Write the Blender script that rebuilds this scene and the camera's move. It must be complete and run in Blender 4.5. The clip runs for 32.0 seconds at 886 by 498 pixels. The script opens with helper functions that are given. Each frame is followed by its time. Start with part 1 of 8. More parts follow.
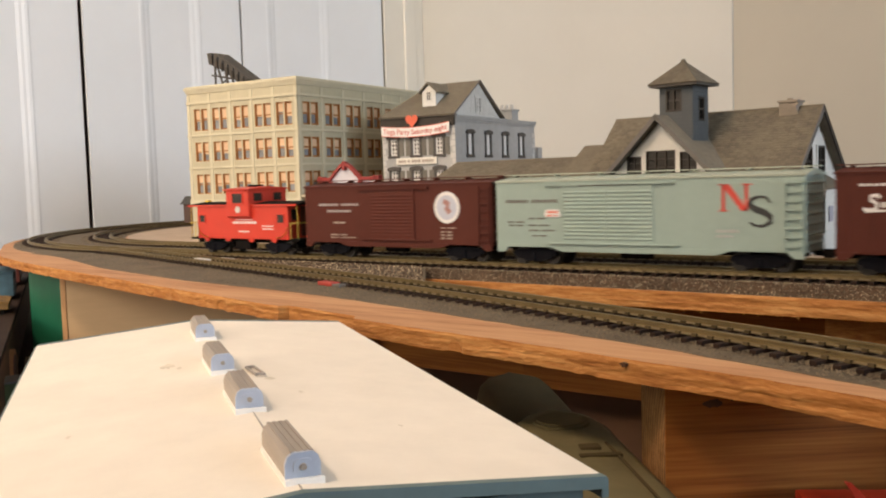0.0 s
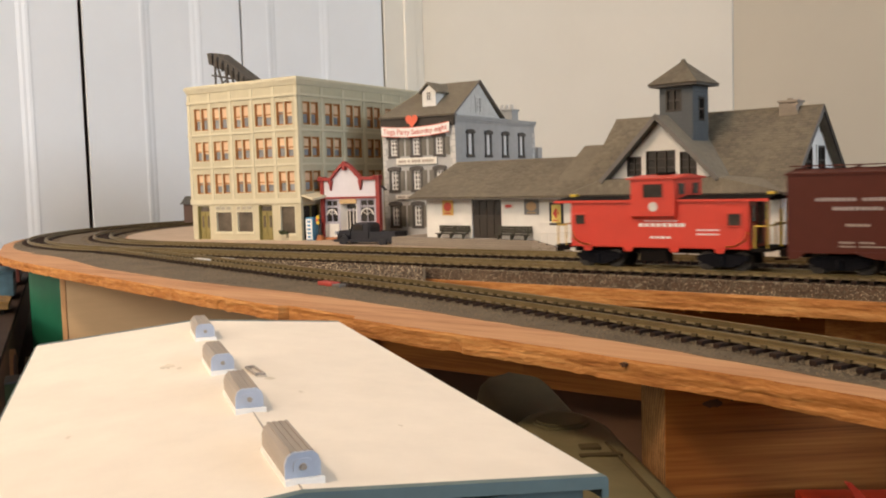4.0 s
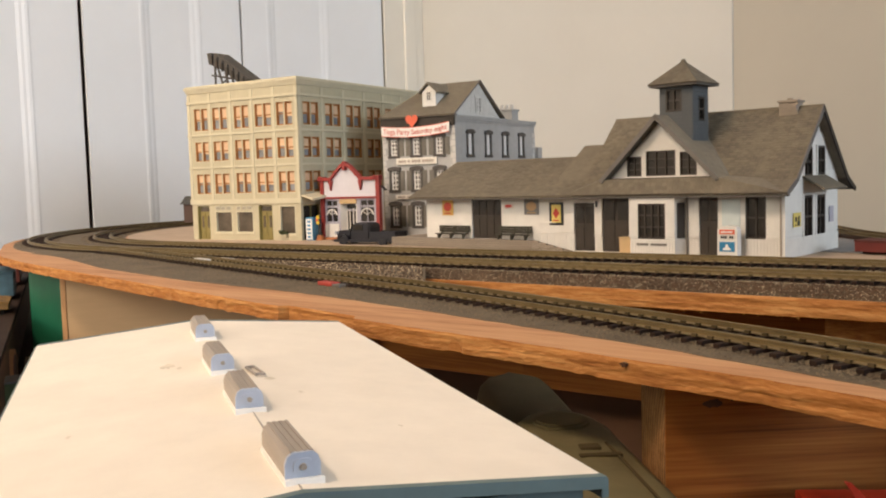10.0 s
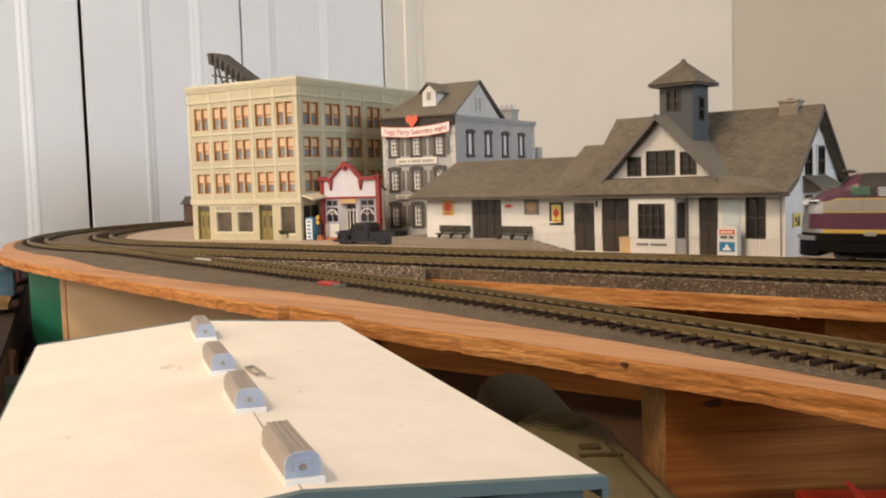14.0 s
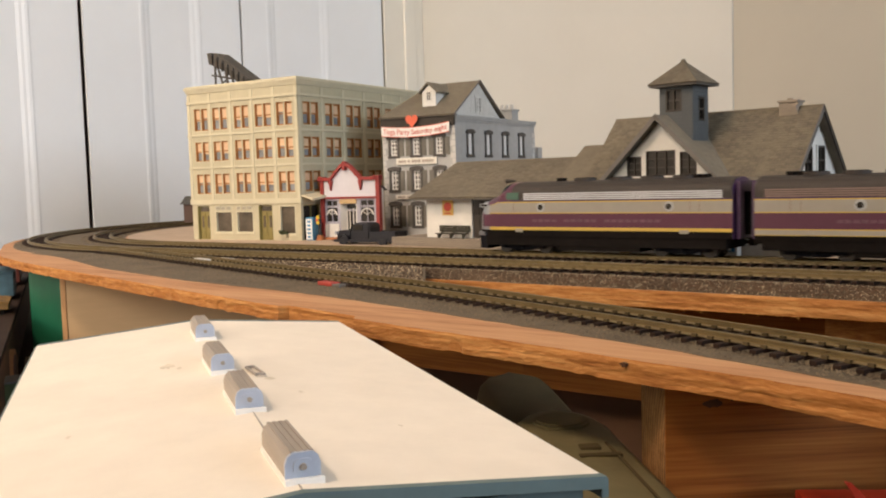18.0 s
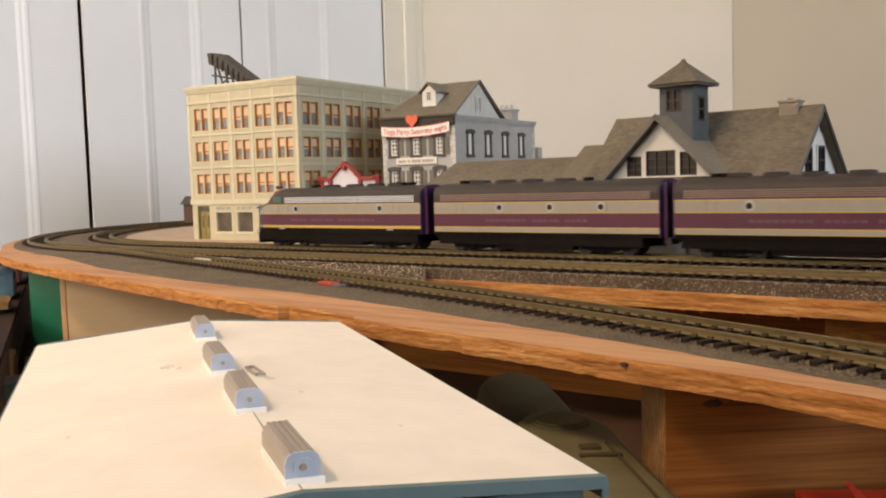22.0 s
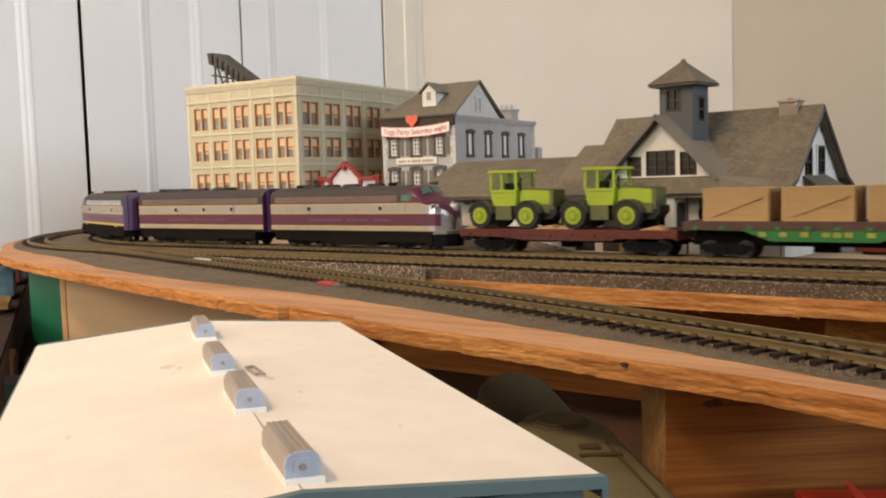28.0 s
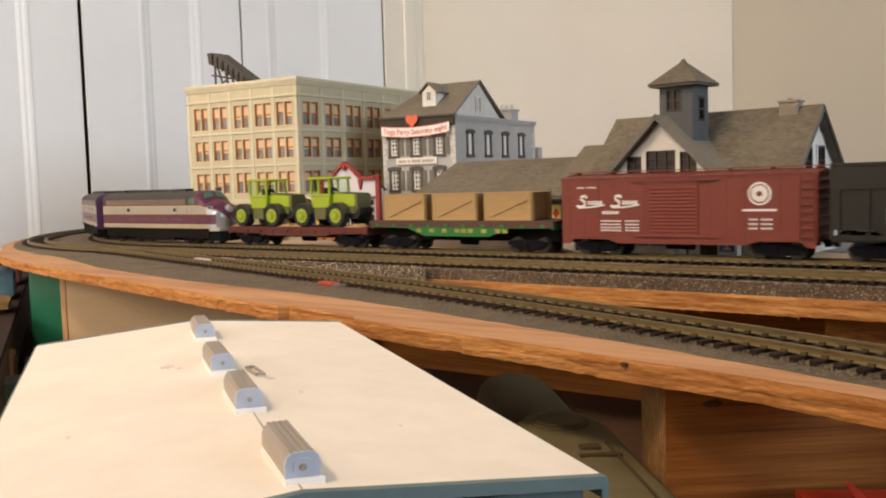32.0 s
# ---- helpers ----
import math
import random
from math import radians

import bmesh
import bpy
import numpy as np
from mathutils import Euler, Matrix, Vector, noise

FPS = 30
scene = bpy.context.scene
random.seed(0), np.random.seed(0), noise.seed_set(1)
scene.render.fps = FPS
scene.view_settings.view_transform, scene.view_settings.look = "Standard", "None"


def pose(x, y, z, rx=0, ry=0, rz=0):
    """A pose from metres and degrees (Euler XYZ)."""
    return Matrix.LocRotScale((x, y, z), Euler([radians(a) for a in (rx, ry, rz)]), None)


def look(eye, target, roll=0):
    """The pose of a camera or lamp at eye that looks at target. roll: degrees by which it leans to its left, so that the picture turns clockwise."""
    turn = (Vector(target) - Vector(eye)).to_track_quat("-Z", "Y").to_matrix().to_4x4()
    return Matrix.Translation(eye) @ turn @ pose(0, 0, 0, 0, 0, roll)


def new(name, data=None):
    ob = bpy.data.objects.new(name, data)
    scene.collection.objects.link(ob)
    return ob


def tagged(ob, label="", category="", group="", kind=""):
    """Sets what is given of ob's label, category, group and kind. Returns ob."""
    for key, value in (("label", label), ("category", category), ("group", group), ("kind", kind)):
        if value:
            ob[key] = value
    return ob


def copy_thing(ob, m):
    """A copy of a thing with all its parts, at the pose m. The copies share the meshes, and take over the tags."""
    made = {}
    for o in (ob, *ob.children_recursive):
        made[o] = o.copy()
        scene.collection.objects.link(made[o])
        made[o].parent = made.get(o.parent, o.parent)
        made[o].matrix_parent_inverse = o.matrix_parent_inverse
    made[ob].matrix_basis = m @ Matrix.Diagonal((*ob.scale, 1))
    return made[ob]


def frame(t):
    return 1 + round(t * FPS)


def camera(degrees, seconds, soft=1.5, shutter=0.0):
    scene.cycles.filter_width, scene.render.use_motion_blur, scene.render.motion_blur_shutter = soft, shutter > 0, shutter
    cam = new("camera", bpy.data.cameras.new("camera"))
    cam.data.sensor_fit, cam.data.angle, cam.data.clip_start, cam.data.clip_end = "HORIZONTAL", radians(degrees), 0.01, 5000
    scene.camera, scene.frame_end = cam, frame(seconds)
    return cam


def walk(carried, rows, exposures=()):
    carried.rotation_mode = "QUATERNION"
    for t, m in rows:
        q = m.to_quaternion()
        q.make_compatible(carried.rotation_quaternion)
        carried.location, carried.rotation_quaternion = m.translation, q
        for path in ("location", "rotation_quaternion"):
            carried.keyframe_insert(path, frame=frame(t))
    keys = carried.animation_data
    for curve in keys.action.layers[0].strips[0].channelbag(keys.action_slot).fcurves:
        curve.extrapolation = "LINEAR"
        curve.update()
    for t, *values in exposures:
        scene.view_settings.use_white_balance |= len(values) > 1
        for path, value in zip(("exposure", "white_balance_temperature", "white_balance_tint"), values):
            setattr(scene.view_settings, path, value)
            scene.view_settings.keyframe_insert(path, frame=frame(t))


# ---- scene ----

# ------------------------------------------------------------------ camera
FOV = 51.35
EYE = Vector((0.0, 0.0, 0.0515))
AIM = EYE + Vector((-0.6020, 0.7951, -0.0737))
cam = camera(FOV, 32.0, soft=2.0, shutter=0.8)
walk(cam, [(0.0, look(EYE, AIM, -1.675)), (32.0, look(EYE, AIM, -1.675))], exposures=[(0.0, 0.0), (32.0, 0.0)])

# ------------------------------------------------------------------ light
ROOM = (-1.35, 3.0, -2.0, 1.731, -0.95, 1.45)   # x0 x1 y0 y1 floor ceiling
world = bpy.data.worlds.new("sky")
scene.world = world
world.use_nodes = True
wn = world.node_tree.nodes
sky = wn.new("ShaderNodeTexSky")
sky.sky_type, sky.sun_disc, sky.sun_elevation, sky.sun_rotation = "NISHITA", False, radians(35), radians(200)
world.node_tree.links.new(sky.outputs[0], wn["Background"].inputs[0])
wn["Background"].inputs[1].default_value = 0.1


def area(name, m, size, size_y, power, color):
    la = bpy.data.lights.new(name, "AREA")
    la.shape, la.size, la.size_y, la.energy, la.color = "RECTANGLE", size, size_y, power, color
    ob = new(name, la)
    ob.matrix_world = m
    return ob


area("window_light", look((2.95, 0.10, 0.80), (-0.6, 0.55, 0.1)), 1.4, 0.95, 49, (0.77, 0.88, 1.0))
# south lamp is an added warm fill; no source is seen there
area("south_fill_light", look((-0.35, -1.95, 0.82), (-0.9, 0.7, 0.1)), 1.0, 0.9, 47, (1.0, 0.89, 0.76))
area("ceiling_lamp", look((-0.60, -0.70, 1.41), (-0.6, 0.0, 0.0)), 0.40, 0.40, 26, (1.0, 0.74, 0.52))


# ------------------------------------------------------------------ materials
def mat(name, color, rough=0.6, metal=0.0, var=0.12, scale=120.0, bump=0.0, bscale=None, stretch=None, dark=None, spec=0.5, isle=0.0, coat=0.0):
    m = bpy.data.materials.new(name)
    m.use_nodes = True
    nt = m.node_tree
    b = nt.nodes["Principled BSDF"]
    b.inputs["Roughness"].default_value, b.inputs["Metallic"].default_value = rough, metal
    b.inputs["Specular IOR Level"].default_value = spec
    b.inputs["Coat Weight"].default_value = coat
    tc = nt.nodes.new("ShaderNodeTexCoord")
    mp = nt.nodes.new("ShaderNodeMapping")
    mp.inputs["Scale"].default_value = stretch or (1, 1, 1)
    nt.links.new(tc.outputs["Object"], mp.inputs[0])
    n1, n2 = nt.nodes.new("ShaderNodeTexNoise"), nt.nodes.new("ShaderNodeTexNoise")
    for n, s, d in ((n1, scale, 6), (n2, scale / 9, 3)):
        n.inputs["Scale"].default_value, n.inputs["Detail"].default_value, n.inputs["Roughness"].default_value = s, d, 0.65
        nt.links.new(mp.outputs[0], n.inputs[0])
    add = nt.nodes.new("ShaderNodeMath")
    add.operation = "ADD"
    nt.links.new(n1.outputs[0], add.inputs[0])
    nt.links.new(n2.outputs[0], add.inputs[1])
    rp = nt.nodes.new("ShaderNodeMapRange")
    rp.inputs[1].default_value, rp.inputs[2].default_value = 0.6, 1.4
    nt.links.new(add.outputs[0], rp.inputs[0])
    mix = nt.nodes.new("ShaderNodeMix")
    mix.data_type = "RGBA"
    c = Vector(color)
    lo = Vector(dark) if dark else c * (1 - 2 * var)
    hi = c * (1 + var)
    mix.inputs[6].default_value, mix.inputs[7].default_value = (*lo, 1), (*[min(v, 0.95) for v in hi], 1)
    nt.links.new(rp.outputs[0], mix.inputs[0])
    out = mix.outputs[2]
    if isle:
        oi = nt.nodes.new("ShaderNodeObjectInfo")
        ge = nt.nodes.new("ShaderNodeNewGeometry")
        ad = nt.nodes.new("ShaderNodeMath")
        ad.operation = "ADD"
        nt.links.new(oi.outputs["Random"], ad.inputs[0])
        nt.links.new(ge.outputs["Random Per Island"], ad.inputs[1])
        mr = nt.nodes.new("ShaderNodeMapRange")
        mr.inputs[2].default_value = 2.0
        mr.inputs[3].default_value, mr.inputs[4].default_value = 1 - isle, 1 + isle
        nt.links.new(ad.outputs[0], mr.inputs[0])
        hs = nt.nodes.new("ShaderNodeHueSaturation")
        nt.links.new(mr.outputs[0], hs.inputs["Value"])
        nt.links.new(out, hs.inputs["Color"])
        out = hs.outputs[0]
    nt.links.new(out, b.inputs["Base Color"])
    if bump:
        n3 = nt.nodes.new("ShaderNodeTexNoise")
        n3.inputs["Scale"].default_value, n3.inputs["Detail"].default_value = bscale or scale * 3, 5
        nt.links.new(mp.outputs[0], n3.inputs[0])
        bp = nt.nodes.new("ShaderNodeBump")
        bp.inputs["Strength"].default_value, bp.inputs["Distance"].default_value = bump, 0.0006
        nt.links.new(n3.outputs[0], bp.inputs["Height"])
        nt.links.new(bp.outputs[0], b.inputs["Normal"])
    return m


M_DOOR = mat("white_door_paint", (0.81, 0.85, 0.91), 0.5, var=0.03, scale=6, bump=0.05)
M_CASING = mat("cream_trim_paint", (0.80, 0.77, 0.70), 0.45, var=0.03, scale=8)
M_WALL = mat("beige_wall_paint", (0.66, 0.64, 0.59), 0.8, var=0.03, scale=5, bump=0.1, bscale=300)
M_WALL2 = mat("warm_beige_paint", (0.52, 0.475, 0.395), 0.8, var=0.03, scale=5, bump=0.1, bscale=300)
M_CEIL = mat("ceiling_white", (0.75, 0.73, 0.7), 0.9, var=0.03, scale=5)
M_FLOOR = mat("brown_carpet", (0.25, 0.2, 0.15), 0.95, var=0.2, scale=60)
M_GAP = mat("dark_gap", (0.22, 0.17, 0.14), 0.8)
M_BEIGE = mat("pale_plywood", (0.60, 0.415, 0.235), 0.75, var=0.1, scale=30, stretch=(0.3, 0.3, 2))
M_TOWN = mat("tan_baseboard", (0.50, 0.38, 0.28), 0.85, var=0.14, scale=50, bump=0.2)
M_ROADBED = mat("grey_roadbed", (0.138, 0.105, 0.067), 0.95, var=0.25, scale=420, bump=0.5, bscale=900)
M_BALLAST = mat("ballast_grain", (0.16, 0.122, 0.08), 0.9, var=0.3, scale=300, isle=0.75)
M_TIE = mat("brown_black_tie", (0.034, 0.020, 0.015), 0.85, var=0.25, scale=300, isle=0.35, spec=0.15)
M_TIETOP = mat("dusty_tie_top", (0.105, 0.078, 0.040), 0.9, var=0.3, scale=400, isle=0.3, spec=0.2)
M_FOOT = mat("bright_rail_foot", (0.24, 0.185, 0.095), 0.45, 0.4, var=0.2, scale=300)
M_RAIL = mat("weathered_rail", (0.205, 0.150, 0.066), 0.5, 0.5, var=0.2, scale=200)
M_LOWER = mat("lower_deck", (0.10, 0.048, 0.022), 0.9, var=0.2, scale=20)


def wood(name, tones, scale, stretch, rough=0.75, bump=0.5):
    """Streaky timber: long noise streaks through three tones, and fine fibres."""
    m = bpy.data.materials.new(name)
    m.use_nodes = True
    nt = m.node_tree
    b = nt.nodes["Principled BSDF"]
    b.inputs["Roughness"].default_value = rough
    b.inputs["Specular IOR Level"].default_value = 0.3
    tc, mp = nt.nodes.new("ShaderNodeTexCoord"), nt.nodes.new("ShaderNodeMapping")
    mp.inputs["Scale"].default_value = stretch
    mp.inputs["Rotation"].default_value = (0, 0, radians(13))
    nt.links.new(tc.outputs["Object"], mp.inputs[0])
    total = None
    for sc, amt in ((scale, 0.55), (scale * 4.5, 0.30), (scale * 0.22, 0.35)):
        n = nt.nodes.new("ShaderNodeTexNoise")
        n.inputs["Scale"].default_value, n.inputs["Detail"].default_value, n.inputs["Distortion"].default_value = sc, 5, 0.6
        nt.links.new(mp.outputs[0], n.inputs[0])
        k = nt.nodes.new("ShaderNodeMath")
        k.operation = "MULTIPLY_ADD"
        k.inputs[1].default_value = amt
        nt.links.new(n.outputs[0], k.inputs[0])
        if total:
            nt.links.new(total, k.inputs[2])
        else:
            k.inputs[2].default_value = 0.0
        total = k.outputs[0]
    rp = nt.nodes.new("ShaderNodeValToRGB")
    e = rp.color_ramp.elements
    e[0].position, e[1].position = 0.42, 0.78
    e[0].color, e[1].color = (*tones[0], 1), (*tones[2], 1)
    mid = rp.color_ramp.elements.new(0.58)
    mid.color = (*tones[1], 1)
    nt.links.new(total, rp.inputs[0])
    nt.links.new(rp.outputs[0], b.inputs["Base Color"])
    bp = nt.nodes.new("ShaderNodeBump")
    bp.inputs["Strength"].default_value, bp.inputs["Distance"].default_value = bump, 0.0008
    nt.links.new(total, bp.inputs["Height"])
    nt.links.new(bp.outputs[0], b.inputs["Normal"])
    return m


M_PINK = wood("plywood_face", ((0.27, 0.115, 0.050), (0.47, 0.248, 0.124), (0.57, 0.335, 0.180)), 90, (0.16, 2.6, 1.0), bump=0.4)
M_EDGE = wood("plywood_edge", ((0.22, 0.073, 0.015), (0.41, 0.160, 0.039), (0.57, 0.28, 0.085)), 330, (0.35, 0.35, 1.9), bump=1.0)
M_TORN = wood("torn_plywood_edge", ((0.23, 0.080, 0.016), (0.42, 0.172, 0.044), (0.60, 0.31, 0.105)), 260, (0.22, 0.22, 2.0), bump=0.8)
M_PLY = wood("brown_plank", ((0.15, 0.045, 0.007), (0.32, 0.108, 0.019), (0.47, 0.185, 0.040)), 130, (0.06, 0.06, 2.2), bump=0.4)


def end_grain(name, dark, light, centre):
    """Curved growth rings of a sawn plank end, with pores and fine fibre."""
    m = wood(name, (dark, [(a + b) / 2 for a, b in zip(dark, light)], light), 260, (1.0, 1.0, 0.8), bump=0.9)
    nt = m.node_tree
    b = nt.nodes["Principled BSDF"]
    tc, mp = nt.nodes.new("ShaderNodeTexCoord"), nt.nodes.new("ShaderNodeMapping")
    mp.inputs["Location"].default_value = centre
    wv = nt.nodes.new("ShaderNodeTexWave")
    wv.wave_type, wv.rings_direction = "RINGS", "X"
    wv.inputs["Scale"].default_value, wv.inputs["Distortion"].default_value, wv.inputs["Detail Scale"].default_value, wv.inputs["Detail"].default_value = 130, 1.2, 3.0, 4
    mx = nt.nodes.new("ShaderNodeMix")
    mx.data_type, mx.blend_type = "RGBA", "MULTIPLY"
    mr = nt.nodes.new("ShaderNodeMapRange")
    mr.inputs[3].default_value, mr.inputs[4].default_value = 0.62, 1.1
    nt.links.new(tc.outputs["Object"], mp.inputs[0])
    nt.links.new(mp.outputs[0], wv.inputs[0])
    nt.links.new(wv.outputs["Fac"], mr.inputs[0])
    src = b.inputs["Base Color"].links[0].from_socket
    mx.inputs[0].default_value = 1.0
    nt.links.new(src, mx.inputs[6])
    nt.links.new(mr.outputs[0], mx.inputs[7])
    nt.links.new(mx.outputs[2], b.inputs["Base Color"])
    return m


M_ENDGRAIN = end_grain("plank_end_grain", (0.17, 0.07, 0.022), (0.44, 0.235, 0.09), (0, 0.045, -0.062))


# ------------------------------------------------------------------ mesh helpers
def mesh_of(name, bm, material, smooth=False):
    bmesh.ops.recalc_face_normals(bm, faces=bm.faces)
    me = bpy.data.meshes.new(name)
    bm.to_mesh(me)
    bm.free()
    for m in material if isinstance(material, (list, tuple)) else [material]:
        me.materials.append(m)
    if smooth:
        for f in me.polygons:
            f.use_smooth = True
    return me


def part(name, bm, material, parent=None, label="", smooth=False):
    ob = new(name, mesh_of(name, bm, material, smooth))
    if parent is not None:
        ob.parent = parent
    if label:
        ob["label"] = label
    return ob


def root(name, m, label, category, group=""):
    ob = new(name)
    ob.empty_display_size = 0.01
    ob.matrix_world = m
    return tagged(ob, label, category, group)


def box(x0, y0, z0, x1, y1, z1, bm=None, bevel=0.0, mi=0):
    bm = bm or bmesh.new()
    t = bmesh.new() if bevel else bm
    v = [t.verts.new((x, y, z)) for z in (z0, z1) for y in (y0, y1) for x in (x0, x1)]
    for q in ((0, 2, 3, 1), (4, 5, 7, 6), (0, 1, 5, 4), (1, 3, 7, 5), (3, 2, 6, 7), (2, 0, 4, 6)):
        t.faces.new([v[i] for i in q]).material_index = mi
    if bevel:
        bmesh.ops.bevel(t, geom=t.edges[:], offset=bevel, segments=2, affect="EDGES", profile=0.7)
        join(bm, t)
    return bm


def join(bm, other, m=None):
    """Adds the other bmesh to bm and frees it."""
    if m is not None:
        bmesh.ops.transform(other, matrix=m, verts=other.verts)
    vs = {v: bm.verts.new(v.co) for v in other.verts}
    for f in other.faces:
        bm.faces.new([vs[v] for v in f.verts]).material_index = f.material_index
    other.free()
    return bm


def prism(pts, axis, a, b, bm=None):
    """A polygon (pairs) pulled from a to b along an axis: x takes (y,z), y takes (x,z), z takes (x,y)."""
    bm = bm or bmesh.new()

    def at(p, c):
        return {"x": (c, p[0], p[1]), "y": (p[0], c, p[1]), "z": (p[0], p[1], c)}[axis]

    lo, hi = [bm.verts.new(at(p, a)) for p in pts], [bm.verts.new(at(p, b)) for p in pts]
    n = len(pts)
    bm.faces.new(lo[::-1])
    bm.faces.new(hi)
    for i in range(n):
        bm.faces.new((lo[i], lo[(i + 1) % n], hi[(i + 1) % n], hi[i]))
    return bm


def tube(p, q, r, seg=12, r2=None, bm=None):
    bm = bm or bmesh.new()
    p, q = Vector(p), Vector(q)
    d = (q - p)
    t = bmesh.new()
    bmesh.ops.create_cone(t, cap_ends=True, segments=seg, radius1=r, radius2=r if r2 is None else r2, depth=d.length)
    return join(bm, t, Matrix.Translation((p + q) / 2) @ d.to_track_quat("Z", "Y").to_matrix().to_4x4())


def slab(tri_or_quad, thick, bm=None):
    """A flat polygon in space given a thickness below it."""
    bm = bm or bmesh.new()
    top = [Vector(p) for p in tri_or_quad]
    n = (top[1] - top[0]).cross(top[-1] - top[0]).normalized()
    if n.z < 0:
        top.reverse()
        n = -n
    a, b = [bm.verts.new(p) for p in top], [bm.verts.new(p - n * thick) for p in top]
    bm.faces.new(a)
    bm.faces.new(b[::-1])
    k = len(top)
    for i in range(k):
        bm.faces.new((a[i], b[i], b[(i + 1) % k], a[(i + 1) % k]))
    return bm


# ------------------------------------------------------------------ room
X0, X1, Y0, Y1, ZF, ZC = ROOM
tagged(part("floor", box(X0 - 0.2, Y0 - 0.2, ZF - 0.1, X1 + 0.2, Y1 + 0.2, ZF), M_FLOOR), "brown carpeted room floor", "floor", kind="structure")
tagged(part("ceiling", box(X0 - 0.2, Y0 - 0.2, ZC, X1 + 0.2, Y1 + 0.2, ZC + 0.1), M_CEIL), "plain white ceiling", "ceiling", kind="structure")
tagged(part("wall_closet", box(X0 - 0.14, Y0 - 0.12, ZF, X0 - 0.05, 1.725, ZC), M_GAP), "dark closet interior behind the doors", "wall", kind="structure")
tagged(part("wall_north", box(X0 - 0.14, 1.725, ZF, -0.614, Y1 + 0.12, ZC), M_WALL), "plain beige painted wall beside the closet doors", "wall", kind="structure")
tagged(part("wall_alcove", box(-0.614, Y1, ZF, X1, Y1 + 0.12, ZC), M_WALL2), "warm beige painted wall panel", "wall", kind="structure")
WY0, WY1, WZ0, WZ1 = -0.65, 0.85, 0.30, 1.32
bm = box(X1, Y0 - 0.12, ZF, X1 + 0.12, WY0, ZC)
box(X1, WY1, ZF, X1 + 0.12, Y1 + 0.12, ZC, bm)
box(X1, WY0, ZF, X1 + 0.12, WY1, WZ0, bm)
box(X1, WY0, WZ1, X1 + 0.12, WY1, ZC, bm)
tagged(part("wall_east", bm, M_WALL), "plain beige painted wall with a window opening", "wall", kind="structure")
# the opening here only makes room for the added south fill lamp
bm = box(X0, Y0 - 0.12, ZF, -0.87, Y0, ZC)
box(0.17, Y0 - 0.12, ZF, X1, Y0, ZC, bm)
box(-0.87, Y0 - 0.12, ZF, 0.17, Y0, 0.34, bm)
box(-0.87, Y0 - 0.12, 1.30, 0.17, Y0, ZC, bm)
tagged(part("wall_south", bm, M_WALL), "plain beige painted wall with a window opening", "wall", kind="structure")


# unseen wall, added to keep the south lamp off the right-hand boards
tagged(part("light_block_wall", box(-0.36, -0.80, ZF, X1, -0.70, ZC), M_WALL2), "plain warm beige wall added out of view to block south light", "wall", kind="structure")


# ------------------------------------------------------------------ layout boards
BTOP = -0.0045
LOOP = Vector((-0.75, 0.955))
RN, RF = 0.470, 0.401      # loop radius of the near and the far main line
YN, YF = LOOP.y - RN, LOOP.y - RF


def front_y(x):
    """Centre line of the branch that leaves the near main line."""
    if x < -0.80:
        return YN
    if x < -0.68:
        u = (x + 0.80) / 0.12
        return YN - 0.268 * 0.12 * u * u / 2
    y = YN - 0.0161 - 0.268 * (min(x, -0.36) + 0.68)
    if x > -0.36:
        d = x + 0.36
        y -= 0.268 * d + 0.25 * d * d
    return y


bx_left = [(-0.0504, 0.2393), (-0.0722, 0.2449), (-0.0888, 0.2490), (-0.1068, 0.2522), (-0.1255, 0.2552), (-0.149, 0.2605), (-0.1868, 0.2665), (-0.2322, 0.2740), (-0.352, 0.3000), (-0.4856, 0.3312), (-0.60, 0.358), (-0.72, 0.3875), (-0.80, 0.412), (-0.865, 0.440)]
ring = [(LOOP.x + r * math.sin(a), LOOP.y - r * math.cos(a)) for r, a in [(0.497 + 0.013 * 0.5 ** i, -0.35 - 0.16 * i) for i in range(8)]]


def ragged(pts, step, amp, seed):
    """Points along a line of points at even steps, with small uneven bites."""
    rnd = random.Random(seed)
    out = []
    for (a, b), (c, d) in zip(pts, pts[1:]):
        n = max(1, int(math.hypot(c - a, d - b) / step))
        for k in range(n):
            u = k / n
            x, y = a + (c - a) * u, b + (d - b) * u
            bite = amp * abs(noise.noise((x * 70, y * 70, seed))) + rnd.uniform(0, amp * 0.35)
            if -0.318 < x < -0.262:
                bite += 0.0045
            out.append((x, y + bite))
    return out + [pts[-1]]


outline = [(0.35, 0.03)] + ragged(bx_left, 0.004, 0.0012, 3) + ring + [(-1.252, 1.05), (-1.252, 1.6), (-0.45, 1.6), (-0.45, 0.4625), (-0.365, 0.4625)]
xs = [-0.28, -0.22, -0.16, -0.10, -0.04, 0.05, 0.15, 0.35]
outline += [(-0.365 * (front_y(-0.303) + 0.018) / 0.4625, front_y(-0.303) + 0.018)] + [(x, front_y(x) + 0.019) for x in xs]
bm = prism(outline, "z", BTOP - 0.0067, BTOP)
bm.normal_update()
for f in bm.faces:
    f.material_index = 0 if abs(f.normal.z) > 0.5 else 1
board = tagged(part("layout_board", bm, [M_PINK, M_EDGE]), "sawn plywood layout board with a rough splintered edge", "board", kind="structure")


